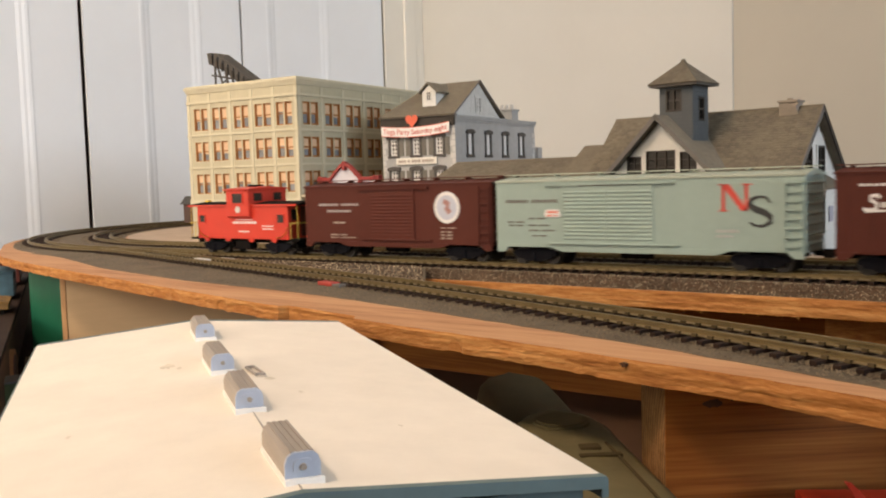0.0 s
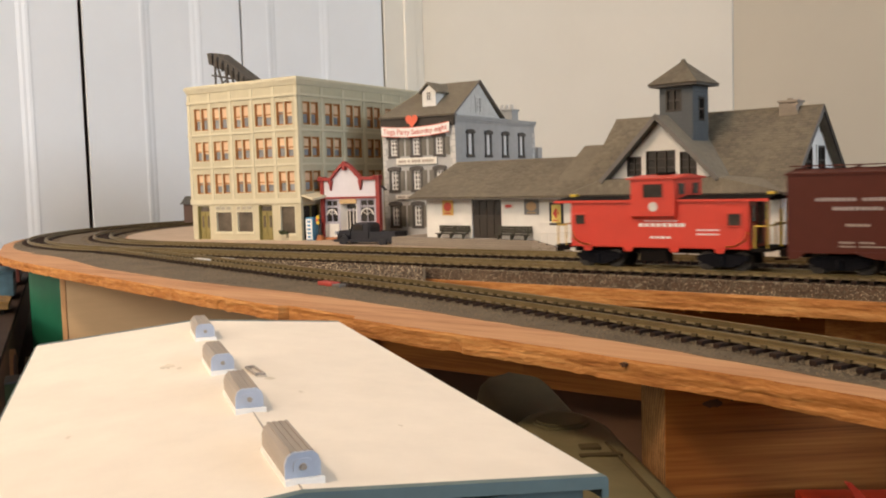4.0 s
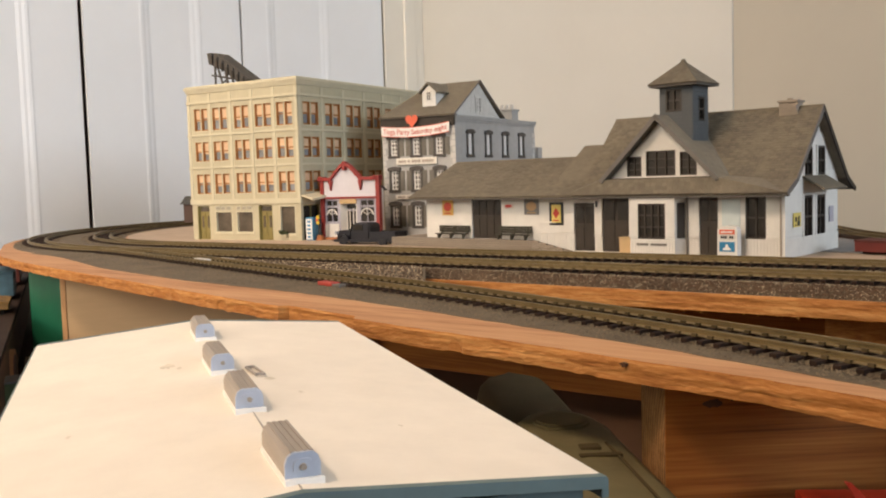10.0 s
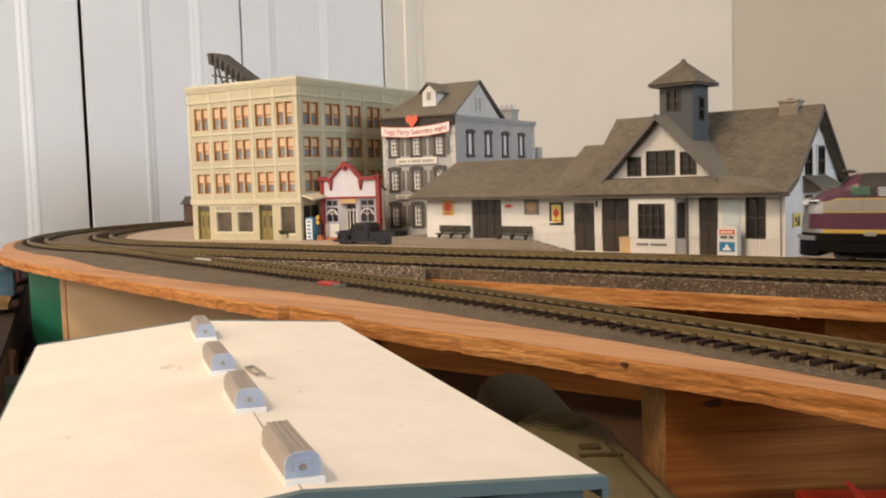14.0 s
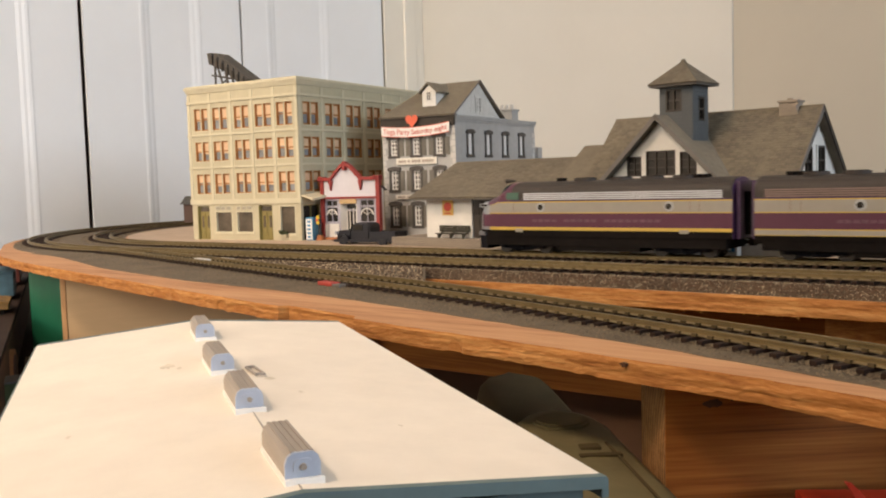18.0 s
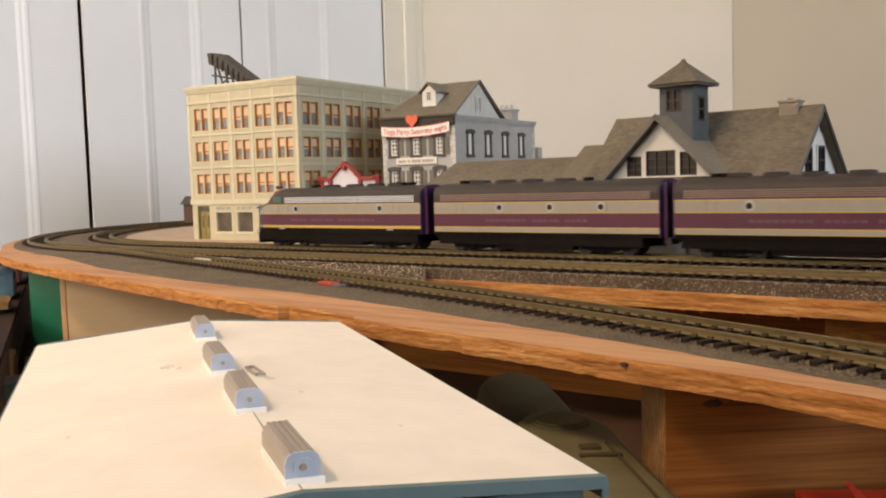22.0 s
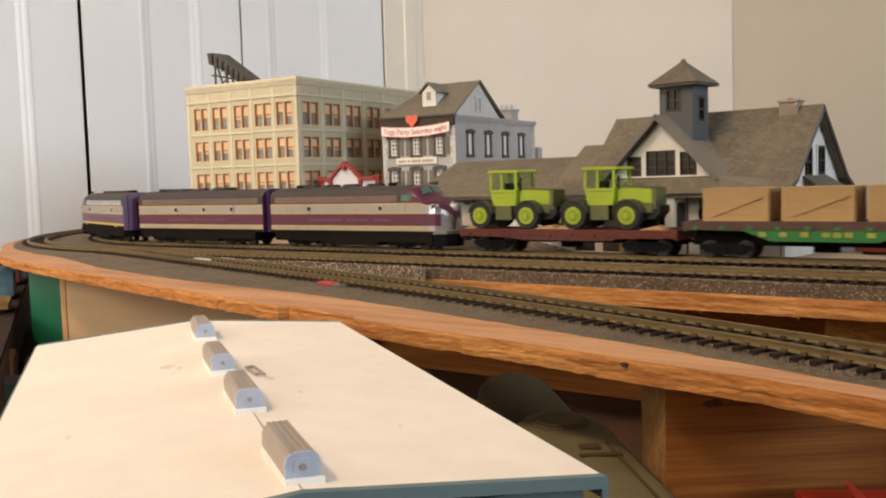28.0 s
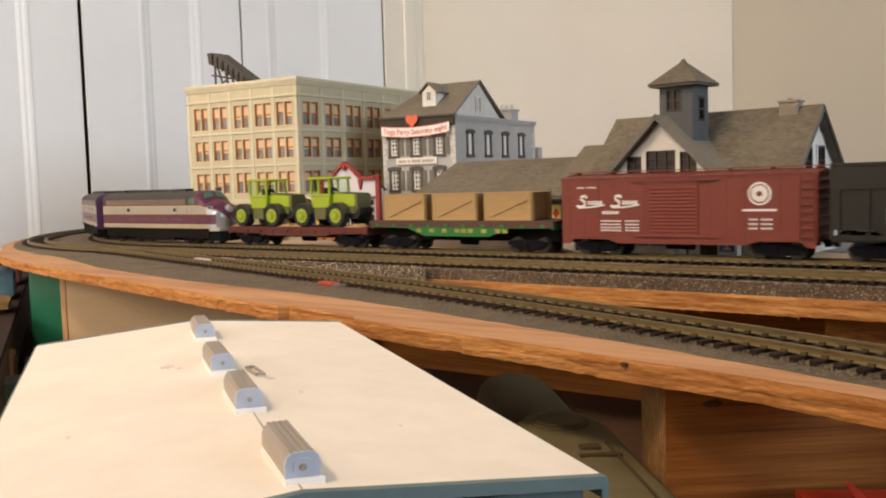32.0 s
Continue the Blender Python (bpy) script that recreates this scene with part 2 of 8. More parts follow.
def rough_edge(pts, z0, z1, seed, parent, bites=()):
    """Torn, fibrous face along a sawn edge: uneven ridges that run with the grain, and a few bites out of its lower half."""
    rnd = random.Random(seed)
    P = [Vector((x, y, 0)) for x, y in pts]
    line, run = [], 0.0
    for a, b in zip(P, P[1:]):
        k = max(1, int((b - a).length / 0.0016))
        for i in range(k):
            line.append((a.lerp(b, i / k), run + (b - a).length * i / k))
        run += (b - a).length
    bm = bmesh.new()
    prev = None
    n = 9
    h = z1 - z0
    for i, (p, s) in enumerate(line):
        a, b = line[max(0, i - 3)][0], line[min(len(line) - 1, i + 3)][0]
        d = (b - a).normalized()
        out = Vector((d.y, -d.x, 0))
        if out.dot(Vector((-0.3, -1, 0))) < 0:
            out = -out
        row = []
        for k in range(n):
            v = k / (n - 1)
            z = z1 - 0.0001 - h * v
            o = 0.0004 + 0.0005 * noise.noise((s * 22, z * 520, seed)) + 0.0003 * noise.noise((s * 190, z * 1700, seed + 3.1)) + rnd.uniform(-0.00010, 0.00010)
            if k == 0:
                o = min(o, 0.0002) - 0.0003
                z += rnd.uniform(-0.0001, 0.0001)
            if k == n - 1:
                z -= 0.0004 * abs(noise.noise((s * 90, 3.0, seed))) + rnd.uniform(0, 0.0002)
            for c, w, deep in bites:
                t = abs(p.x - c) / w
                if t < 1 and v > 0.3:
                    o -= deep * (1 - t * t) * (v - 0.3) * 1.6
                    z += 0.0010 * (1 - t * t) * (v - 0.3)
            row.append(bm.verts.new(p + out * o + Vector((0, 0, z))))
        row.append(bm.verts.new(p - out * 0.004 + Vector((0, 0, z0 + 0.0001))))
        if prev:
            for k in range(n):
                bm.faces.new((prev[k], prev[k + 1], row[k + 1], row[k]))
        prev = row
    return part("rough_edge", bm, M_TORN, parent, "torn splintery sawn edge")


BITES = ((-0.455, 0.006, 0.004), (-0.43, 0.004, 0.003), (-0.545, 0.005, 0.003), (-0.352, 0.012, 0.0035), (-0.375, 0.005, 0.004), (-0.652, 0.004, 0.003), (-0.70, 0.006, 0.002), (-0.20, 0.004, 0.002))
rough_edge([(0.02, 0.212)] + ragged(bx_left, 0.004, 0.0012, 3) + ring, BTOP - 0.0067, BTOP, 5, board, BITES)
BACK = [(2.6, 0.69), (0.30, 0.69), (0.02, 0.705), (-0.09, 0.745), (-0.165, 0.829), (-0.215, 0.915), (-0.30, 1.04), (-0.449, 1.18)]
part("knot", prism([(0.0012 * math.cos(a) * (1 + 0.3 * math.sin(3 * a)), 0.0008 * math.sin(a)) for a in [i * math.tau / 14 for i in range(14)]], "y", -0.0012, 0.0006), mat("dark_edge_knot", (0.07, 0.028, 0.01), 0.8, var=0.3, scale=300), board).matrix_basis = pose(-0.1245, 0.2552, -0.0061, 0, 0, -9)
# right of x -0.02 the front is widened, unseen, to shade the plank
bm = prism([(-0.45, 0.460), (-0.02, 0.460), (-0.01, 0.300), (2.6, 0.300)] + BACK, "z", -0.0195, -0.0105)
bm.normal_update()
for f in bm.faces:
    f.material_index = 0 if abs(f.normal.z) > 0.5 else 1
main_board = tagged(part("main_board", bm, [M_PINK, M_EDGE]), "orange-brown plywood board carrying the main lines", "board", kind="structure")
rough_edge([(-0.362, 0.4598), (-0.02, 0.4598)], -0.0195, -0.0105, 8, main_board)
tagged(part("town_base", prism([(-0.449, 0.585), (2.6, 0.585)] + BACK, "z", -0.0105, -0.005), M_TOWN), "tan fibreboard ground of the model town", "ground", kind="structure")


tagged(part("grey_paving", prism([(-0.30, 0.70), (-0.139, 0.655), (0.10, 0.655), (0.02, 0.695), (-0.10, 0.735), (-0.175, 0.82), (-0.225, 0.90), (-0.29, 0.98)], "z", -0.005, -0.0046), mat("grey_card_road", (0.27, 0.265, 0.27), 0.8, var=0.1, scale=60)), "grey card paving behind the station", "paving", kind="structure")
arc = [(LOOP.x - 0.373 * math.sin(a), LOOP.y - 0.373 * math.cos(a)) for a in [i * math.pi / 40 for i in range(21)]]
tagged(part("town_ground", prism([(-0.451, 1.55), (-0.451, 0.582)] + arc + [(LOOP.x - 0.373, 1.55)], "z", BTOP - 0.0006, BTOP + 0.0004), M_TOWN), "tan fibreboard ground inside the loop", "ground", kind="structure")
# unseen plain panel that closes the space under the boards, added to block east light
tagged(part("light_block_skirt", box(0.33, 0.05, -0.105, 0.345, 0.31, -0.0115), M_LOWER), "dark plain panel added unseen to block light under the board", "panel", kind="structure")


# ------------------------------------------------------------------ tracks
def far_path(s, r=RF):
    """Point and heading on a main line: s is the x along the straight, going on round the loop past its left end."""
    if s >= LOOP.x:
        return Vector((s, LOOP.y - r, 0)), 0.0
    a = (LOOP.x - s) / r
    if a <= math.pi / 2:
        return Vector((LOOP.x - r * math.sin(a), LOOP.y - r * math.cos(a), 0)), -a
    return Vector((LOOP.x - r, LOOP.y + (a - math.pi / 2) * r, 0)), -math.pi / 2


def strip(fn, s0, s1, w0, w1, z0, z1, k, bm=None):
    """A low bed under a track: top from -w0 to w1, at z1, with sloped shoulders down to z0."""
    bm = bm or bmesh.new()
    prev = None
    sl = (z1 - z0) * 0.9
    for i in range(k + 1):
        pt, h = fn(s0 + (s1 - s0) * i / k)
        nrm = Vector((-math.sin(h), math.cos(h), 0))
        a0 = w0(s0 + (s1 - s0) * i / k) if callable(w0) else w0
        row = [bm.verts.new(pt + nrm * w + Vector((0, 0, z))) for w, z in ((-a0 - sl, z0), (-a0, z1), (w1, z1), (w1 + sl, z0))]
        if prev:
            for a in range(3):
                bm.faces.new((prev[a], prev[a + 1], row[a + 1], row[a]))
        prev = row
    return bm


def tie_mesh(half, deep, chairs):
    """One tie: dark sides, dusty top, and a pair of dusty spike plates at each rail."""
    w = 0.00125
    bm = box(-w, -half, -deep, w, half, -0.0025)
    for side in (-1, 1):
        for e in (-1, 1):
            y = side * 0.0088 + e * 0.00175
            if chairs:
                box(-0.0010, y - 0.0005, -0.0025, 0.0010, y + 0.0005, -0.0016, bm)
    bm.normal_update()
    for f in bm.faces:
        f.material_index = 1 if f.calc_center_median().z > -0.00245 else 0
    return bm


def track(name, fn, s0, s1, label, step=0.0074, parts_from=None, half=0.0150, deep=0.0047):
    """Tall-section rails with spread feet, on ties, along fn(s) -> point, heading."""
    tr = root(name, pose(0, 0, 0), label, "track")
    n = int((s1 - s0) / step)
    sec = [(-0.0015, -0.0025), (-0.0015, -0.0022), (-0.0005, -0.0019), (-0.00045, -0.0010), (-0.0008, -0.0007), (-0.0008, 0), (0.0008, 0), (0.0008, -0.0007), (0.00045, -0.0010), (0.0005, -0.0019), (0.0015, -0.0022), (0.0015, -0.0025)]
    for side in (-1, 1):
        bm = bmesh.new()
        prev = None
        k = max(2, int((s1 - s0) / 0.02))
        for i in range(k + 1):
            pt, h = fn(s0 + (s1 - s0) * i / k)
            nrm = Vector((-math.sin(h), math.cos(h), 0))
            row = [bm.verts.new(pt + nrm * (side * 0.0088 + w) + Vector((0, 0, z))) for w, z in sec]
            if prev:
                for a in range(12):
                    bm.faces.new((prev[a], prev[(a + 1) % 12], row[(a + 1) % 12], row[a])).material_index = 1 if a in (0, 1, 9, 10) else 0
            prev = row
        part("rail", bm, [M_RAIL, M_FOOT], tr)
    me = mesh_of("tie", tie_mesh(half, deep, True), [M_TIE, M_TIETOP])
    rest = bmesh.new()
    for i in range(n):
        s = s0 + (i + 0.5) * step
        pt, h = fn(s)
        m = pose(pt.x, pt.y, 0, 0, 0, math.degrees(h + random.uniform(-0.03, 0.03)))
        if parts_from and parts_from[0] <= s <= parts_from[1]:
            ob = new("tie", me)
            ob.parent = tr
            ob.matrix_basis = m
        else:
            join(rest, tie_mesh(half, deep, False), m)
    if len(rest.verts):
        part("tie", rest, [M_TIE, M_TIETOP], tr)["kind"] = "stuff"
    else:
        rest.free()
    # a dark strip stands in for the shade in the gaps between ties
    part("tie_web", strip(fn, s0, s1, half - 0.0018, half - 0.0018, -deep, -deep + 0.0006, max(2, int((s1 - s0) / 0.02))), M_TIE, tr, "dark strip in place of the shade between the ties")
    return tr


def front_path(s):
    h = (front_y(s + 0.002) - front_y(s - 0.002)) / 0.004
    return Vector((s, front_y(s), 0)), math.atan(h)


LOOP_END = LOOP.x - 0.47 * 1.57 - 0.6
near_track = track("near_main_track", lambda s: far_path(s, RN), LOOP_END, 2.5, "weathered brown track on black plastic ties, near main line", parts_from=(-0.75, 0.05))
far_track = track("far_main_track", lambda s: far_path(s, RF), LOOP_END, 2.5, "weathered brown track on black plastic ties, far main line", parts_from=(-0.75, 0.05))
front_track = track("branch_track", front_path, -0.74, 0.30, "branch track curving away along the board edge", step=0.0067, parts_from=(-0.74, 0.05), half=0.0156)
bm = strip(lambda s: far_path(s, RN), LOOP_END, -0.452, lambda s: 0.0185 + 0.0155 * min(1, max(0, (s + 1.02) / 0.18)), RN - RF + 0.026, BTOP - 0.0002, BTOP + 0.0006, 90)


def front_shoulder(x):
    knots = ((-0.82, 0.036), (-0.70, 0.056), (-0.60, 0.066), (-0.46, 0.060), (-0.35, 0.045), (-0.26, 0.039), (-0.209, 0.0365), (-0.164, 0.0325), (-0.115, 0.0285), (-0.06, 0.0255), (0.2, 0.0235))
    for (a, b), (c, d) in zip(knots, knots[1:]):
        if x <= c:
            return b + (d - b) * (x - a) / (c - a)
    return 0.0235


prev = None
for i in range(91):
    x = -0.82 + 0.92 * i / 90
    y = front_y(x)
    w = front_shoulder(x) + 0.0012 * noise.noise((x * 120, 0, 4))
    row = [bm.verts.new(p) for p in ((x, y - w - 0.001, BTOP - 0.0004), (x, y - w, BTOP + 0.0003), (x, y + 0.014, BTOP + 0.0003), (x, y + 0.0145, BTOP - 0.0004))]
    if prev:
        for k in range(3):
            bm.faces.new((prev[k], prev[k + 1], row[k + 1], row[k]))
    prev = row
prev = None
for i in range(47):
    x = -0.80 + 0.489 * i / 46
    lo, hi = front_y(x) + 0.0125, min(YN - 0.0125, 0.4675, x * -1.267)
    if hi > lo:
        row = [bm.verts.new(p) for p in ((x, lo, BTOP + 0.0005), (x, hi, BTOP + 0.0009))]
        if prev:
            bm.faces.new((prev[0], prev[1], row[1], row[0]))
        prev = row
strip(front_path, -0.45, 0.30, 0.0135, 0.0150, BTOP, -0.0037, 60, bm)
tagged(part("roadbed", bm, M_ROADBED), "grey gritty roadbed under the tracks", "roadbed", kind="structure")
bm = bmesh.new()
prism([(0.461, -0.0105), (0.4675, -0.0045), (0.582, -0.0045), (0.586, -0.0105)], "x", -0.452, 2.5, bm)
tagged(part("ballast_bed", bm, M_ROADBED), "raised grey ballast bed of the two main lines", "roadbed", kind="structure")


def scatter(n, place, size, seed, material, name, label, parent=None):
    """Many small angular stones as one mesh."""
    rnd = random.Random(seed)
    vs, fs = [], []
    for _ in range(n):
        p = place(rnd)
        r = size * rnd.uniform(0.5, 1.25)
        k = len(vs)
        for a in range(4):
            t = a * math.pi / 2 + rnd.uniform(-0.5, 0.5)
            vs.append((p[0] + r * math.cos(t), p[1] + r * math.sin(t) * 0.9, p[2] + rnd.uniform(-0.3, 0.3) * r))
        vs.append((p[0] + rnd.uniform(-0.3, 0.3) * r, p[1], p[2] + r * rnd.uniform(0.6, 1.0)))
        fs += [(k, k + 1, k + 4), (k + 1, k + 2, k + 4), (k + 2, k + 3, k + 4), (k + 3, k, k + 4)]
    me = bpy.data.meshes.new(name)
    me.from_pydata(vs, [], fs)
    me.materials.append(material)
    ob = new(name, me)
    return tagged(ob, label, "ballast", kind="stuff")


def on_shoulder(rnd):
    u = rnd.random()
    return (rnd.uniform(-0.375, 0.0), 0.4612 + 0.0068 * u, -0.0104 + 0.0062 * u)


def beside_branch(rnd):
    x = rnd.uniform(-0.74, 0.0)
    if rnd.random() < 0.3:
        return (x, front_y(x) + rnd.uniform(0.0158, 0.0175), BTOP + 0.0007)
    u = rnd.random() ** 1.8
    return (x, front_y(x) - 0.0158 - (front_shoulder(x) - 0.0158) * u, BTOP + 0.0006)


def heaped(rnd):
    """Little heaps between the tie ends of the branch."""
    k = rnd.randrange(0, 104)
    x = -0.74 + 0.0067 * (k + 1) + rnd.gauss(0, 0.0008)
    w = 0.0138 + 0.0036 * rnd.random()
    return (x, front_y(x) - w, BTOP + 0.0002 + 0.0009 * rnd.random() * (1 - (w - 0.0138) / 0.006))


def between_lines(rnd):
    return (rnd.uniform(-0.80, 0.0), rnd.choice((YN, YF)) + rnd.choice((-1, 1)) * rnd.uniform(0.0158, 0.0200), BTOP + 0.0002)


def in_the_fork(rnd):
    """Loose stones where the branch and the near line part."""
    while True:
        x = rnd.uniform(-0.66, -0.312)
        lo, hi = front_y(x) + 0.0165, min(YN - 0.0155, x * -1.260)
        if hi > lo and rnd.random() < (x + 0.68) / 0.25:
            return (x, rnd.uniform(lo, hi), BTOP + 0.0009)


def round_the_loop(rnd):
    a = rnd.uniform(0.0, 1.5)
    r = rnd.choice((RN, RF)) + rnd.choice((-1, 1)) * rnd.uniform(0.0155, 0.0230)
    return (LOOP.x - r * math.sin(a), LOOP.y - r * math.cos(a), BTOP + 0.0007)


M_BROWNST = mat("brown_ballast", (0.100, 0.058, 0.032), 0.9, var=0.3, scale=300, isle=0.7)
M_PALEST = mat("cream_ballast", (0.52, 0.41, 0.27), 0.9, var=0.3, scale=300, isle=0.5)
M_GRIT = mat("pale_grit", (0.24, 0.20, 0.135), 0.9, var=0.3, scale=300, isle=0.6)
scatter(6500, on_shoulder, 0.00085, 5, M_BROWNST, "ballast_stones", "loose dark brown ballast stones on the shoulder")
scatter(3400, on_shoulder, 0.00046, 15, M_PALEST, "ballast_stones", "loose cream ballast stones on the shoulder")
scatter(6500, beside_branch, 0.00048, 6, M_BALLAST, "ballast_stones", "fine grey grit beside the branch track")
scatter(5200, heaped, 0.00042, 16, M_BALLAST, "ballast_stones", "pale grit heaped between the tie ends")
scatter(9000, between_lines, 0.00055, 7, M_GRIT, "ballast_stones", "pale grit between the main lines")
scatter(2600, in_the_fork, 0.00075, 8, M_BROWNST, "ballast_stones", "brown stones in the fork of the lines")
scatter(1500, in_the_fork, 0.00055, 18, M_PALEST, "ballast_stones", "cream stones in the fork of the lines")
scatter(4500, round_the_loop, 0.00060, 19, M_BALLAST, "ballast_stones", "grit round the loop")


def splinters():
    rnd = random.Random(9)
    bm = bmesh.new()
    for _ in range(70):
        x = rnd.uniform(-0.34, 0.0)
        t = bmesh.new()
        box(-0.00016, -0.00016, -rnd.uniform(0.0005, 0.0024), 0.00016, 0.00016, 0.0006, t)
        join(bm, t, Matrix.Translation((x, 0.4602, -0.0195)) @ pose(0, 0, 0, rnd.uniform(-25, 10), rnd.uniform(-30, 30)))
    tagged(part("splinters", bm, M_EDGE), "pale wood splinters hanging from the board edge", "splinters", kind="stuff")


splinters()


# ------------------------------------------------------------------ building helpers
def cells(x0, x1, z0, z1, holes):
    """Rectangles that fill a wall round its holes, each hole (x0, z0, x1, z1)."""
    xs = sorted({x0, x1, *[min(max(h[i], x0), x1) for h in holes for i in (0, 2)]})
    out = []
    for a, b in zip(xs, xs[1:]):
        if b - a < 1e-6:
            continue
        mid = (a + b) / 2
        cuts = sorted((h[1], h[3]) for h in holes if h[0] < mid < h[2])
        z = z0
        for c, d in cuts:
            if c > z + 1e-6:
                out.append((a, z, b, c))
            z = max(z, d)
        if z1 > z + 1e-6:
            out.append((a, z, b, z1))
    return out


def pierced(u0, u1, z0, z1, w0, w1, holes, axis, bm):
    """One connected wall with openings through it; axis y or x is its thickness."""
    us = sorted({u0, u1, *[min(max(h[i], u0), u1) for h in holes for i in (0, 2)]})
    zs = sorted({z0, z1, *[min(max(h[i], z0), z1) for h in holes for i in (1, 3)]})
    us = [u for i, u in enumerate(us) if i == 0 or u - us[i - 1] > 1e-6]
    zs = [z for i, z in enumerate(zs) if i == 0 or z - zs[i - 1] > 1e-6]
    bm = bm or bmesh.new()
    made = {}

    def at(i, j, k):
        if (i, j, k) not in made:
            w = (w0, w1)[k]
            made[i, j, k] = bm.verts.new((us[i], w, zs[j]) if axis == "y" else (w, us[i], zs[j]))
        return made[i, j, k]

    def full(i, j):
        if not (0 <= i < len(us) - 1 and 0 <= j < len(zs) - 1):
            return False
        u, z = (us[i] + us[i + 1]) / 2, (zs[j] + zs[j + 1]) / 2
        return not any(h[0] < u < h[2] and h[1] < z < h[3] for h in holes)

    for i in range(len(us) - 1):
        for j in range(len(zs) - 1):
            if not full(i, j):
                continue
            for k in (0, 1):
                bm.faces.new([at(i, j, k), at(i + 1, j, k), at(i + 1, j + 1, k), at(i, j + 1, k)])
            for di, dj, p, q in ((-1, 0, (i, j), (i, j + 1)), (1, 0, (i + 1, j), (i + 1, j + 1)), (0, -1, (i, j), (i + 1, j)), (0, 1, (i, j + 1), (i + 1, j + 1))):
                if not full(i + di, j + dj):
                    bm.faces.new([at(*p, 0), at(*q, 0), at(*q, 1), at(*p, 1)])
    return bm


def wall_y(x0, x1, z0, z1, y0, y1, holes, bm=None):
    return pierced(x0, x1, z0, z1, y0, y1, holes, "y", bm)


def wall_x(y0, y1, z0, z1, x0, x1, holes, bm=None):
    return pierced(y0, y1, z0, z1, x0, x1, holes, "x", bm)


def boards(u0, u1, z0, z1, w, face, axis, holes, pitch=0.0023, lift=0.0008, bm=None):
    """Lapped clapboards on a wall: axis y means the wall faces -y at y=w, x means it faces +x at x=w."""
    bm = bm or bmesh.new()
    for a, c, b, d in cells(u0, u1, z0, z1, holes):
        z = math.floor(c / pitch) * pitch
        while z < d - 1e-6:
            lo, hi = max(z, c), min(z + pitch, d)
            f0, f1 = (hi - lo) / pitch * lift, 0.00005
            if axis == "y":
                prism([(w + 0.0001, lo), (w - lift, lo), (w - f1, hi), (w + 0.0001, hi)], "x", a, b, bm)
            else:
                prism([(w - 0.0001, lo), (w + lift, lo), (w + f1, hi), (w - 0.0001, hi)], "y", a, b, bm)
            z += pitch
    return bm


def beads(u0, u1, z0, z1, w, axis, holes, pitch=0.0022, bm=None):
    """Upright beadboard strips."""
    bm = bm or bmesh.new()
    u = u0
    while u < u1 - 1e-6:
        e = min(u + pitch * 0.82, u1)
        if not any(h[0] < (u + e) / 2 < h[2] and h[1] < (z0 + z1) / 2 < h[3] for h in holes):
            if axis == "y":
                box(u, w - 0.0004, z0, e, w, z1, bm)
            else:
                box(w, u, z0, w + 0.0004, e, z1, bm)
        u += pitch
    return bm


def sash(parent, x0, z0, x1, z1, y, m_frame, m_pane, cols=2, rows=2, bar=0.0007, deep=0.0016, shade=None, axis="y", label=""):
    """A window in a wall facing -y (or +x): frame with bars, pane behind, and a roller shade in its upper part."""
    bm = bmesh.new()
    ring8 = []
    for y_ in (0, deep):
        for g in (0, bar):
            ring8.append([bm.verts.new(p) for p in ((x0 + g, y_, z0 + g), (x1 - g, y_, z0 + g), (x1 - g, y_, z1 - g), (x0 + g, y_, z1 - g))])
    for a, b in ((0, 1), (2, 3), (0, 2), (1, 3)):
        for k in range(4):
            bm.faces.new((ring8[a][k], ring8[a][(k + 1) % 4], ring8[b][(k + 1) % 4], ring8[b][k]))
    m = Matrix.Translation((0, y, 0)) if axis == "y" else Matrix.Translation((y, 0, 0)) @ pose(0, 0, 0, 0, 0, 90)
    bmesh.ops.transform(bm, matrix=m, verts=bm.verts)
    win = part("window", bm, m_frame, parent, label)
    w = bar * 0.45
    for i in range(1, cols):
        x = x0 + (x1 - x0) * i / cols
        t = box(x - w, 0.0003, z0 + bar, x + w, deep - 0.0001, z1 - bar)
        bmesh.ops.transform(t, matrix=m, verts=t.verts)
        part("glazing_bar", t, m_frame, win)
    for i in range(1, rows):
        z = z0 + (z1 - z0) * i / rows
        t = box(x0 + bar, 0.0001, z - w, x1 - bar, deep - 0.0003, z + w)
        bmesh.ops.transform(t, matrix=m, verts=t.verts)
        part("glazing_bar", t, m_frame, win)
    t = box(x0, deep, z0, x1, deep + 0.0004, z1)
    bmesh.ops.transform(t, matrix=m, verts=t.verts)
    part("pane", t, m_pane, win)
    if shade:
        t = box(x0 + bar, deep - 0.0006, z1 - (z1 - z0) * shade[0], x1 - bar, deep - 0.0001, z1 - bar)
        bmesh.ops.transform(t, matrix=m, verts=t.verts)
        part("shade", t, shade[1], win)
    return win


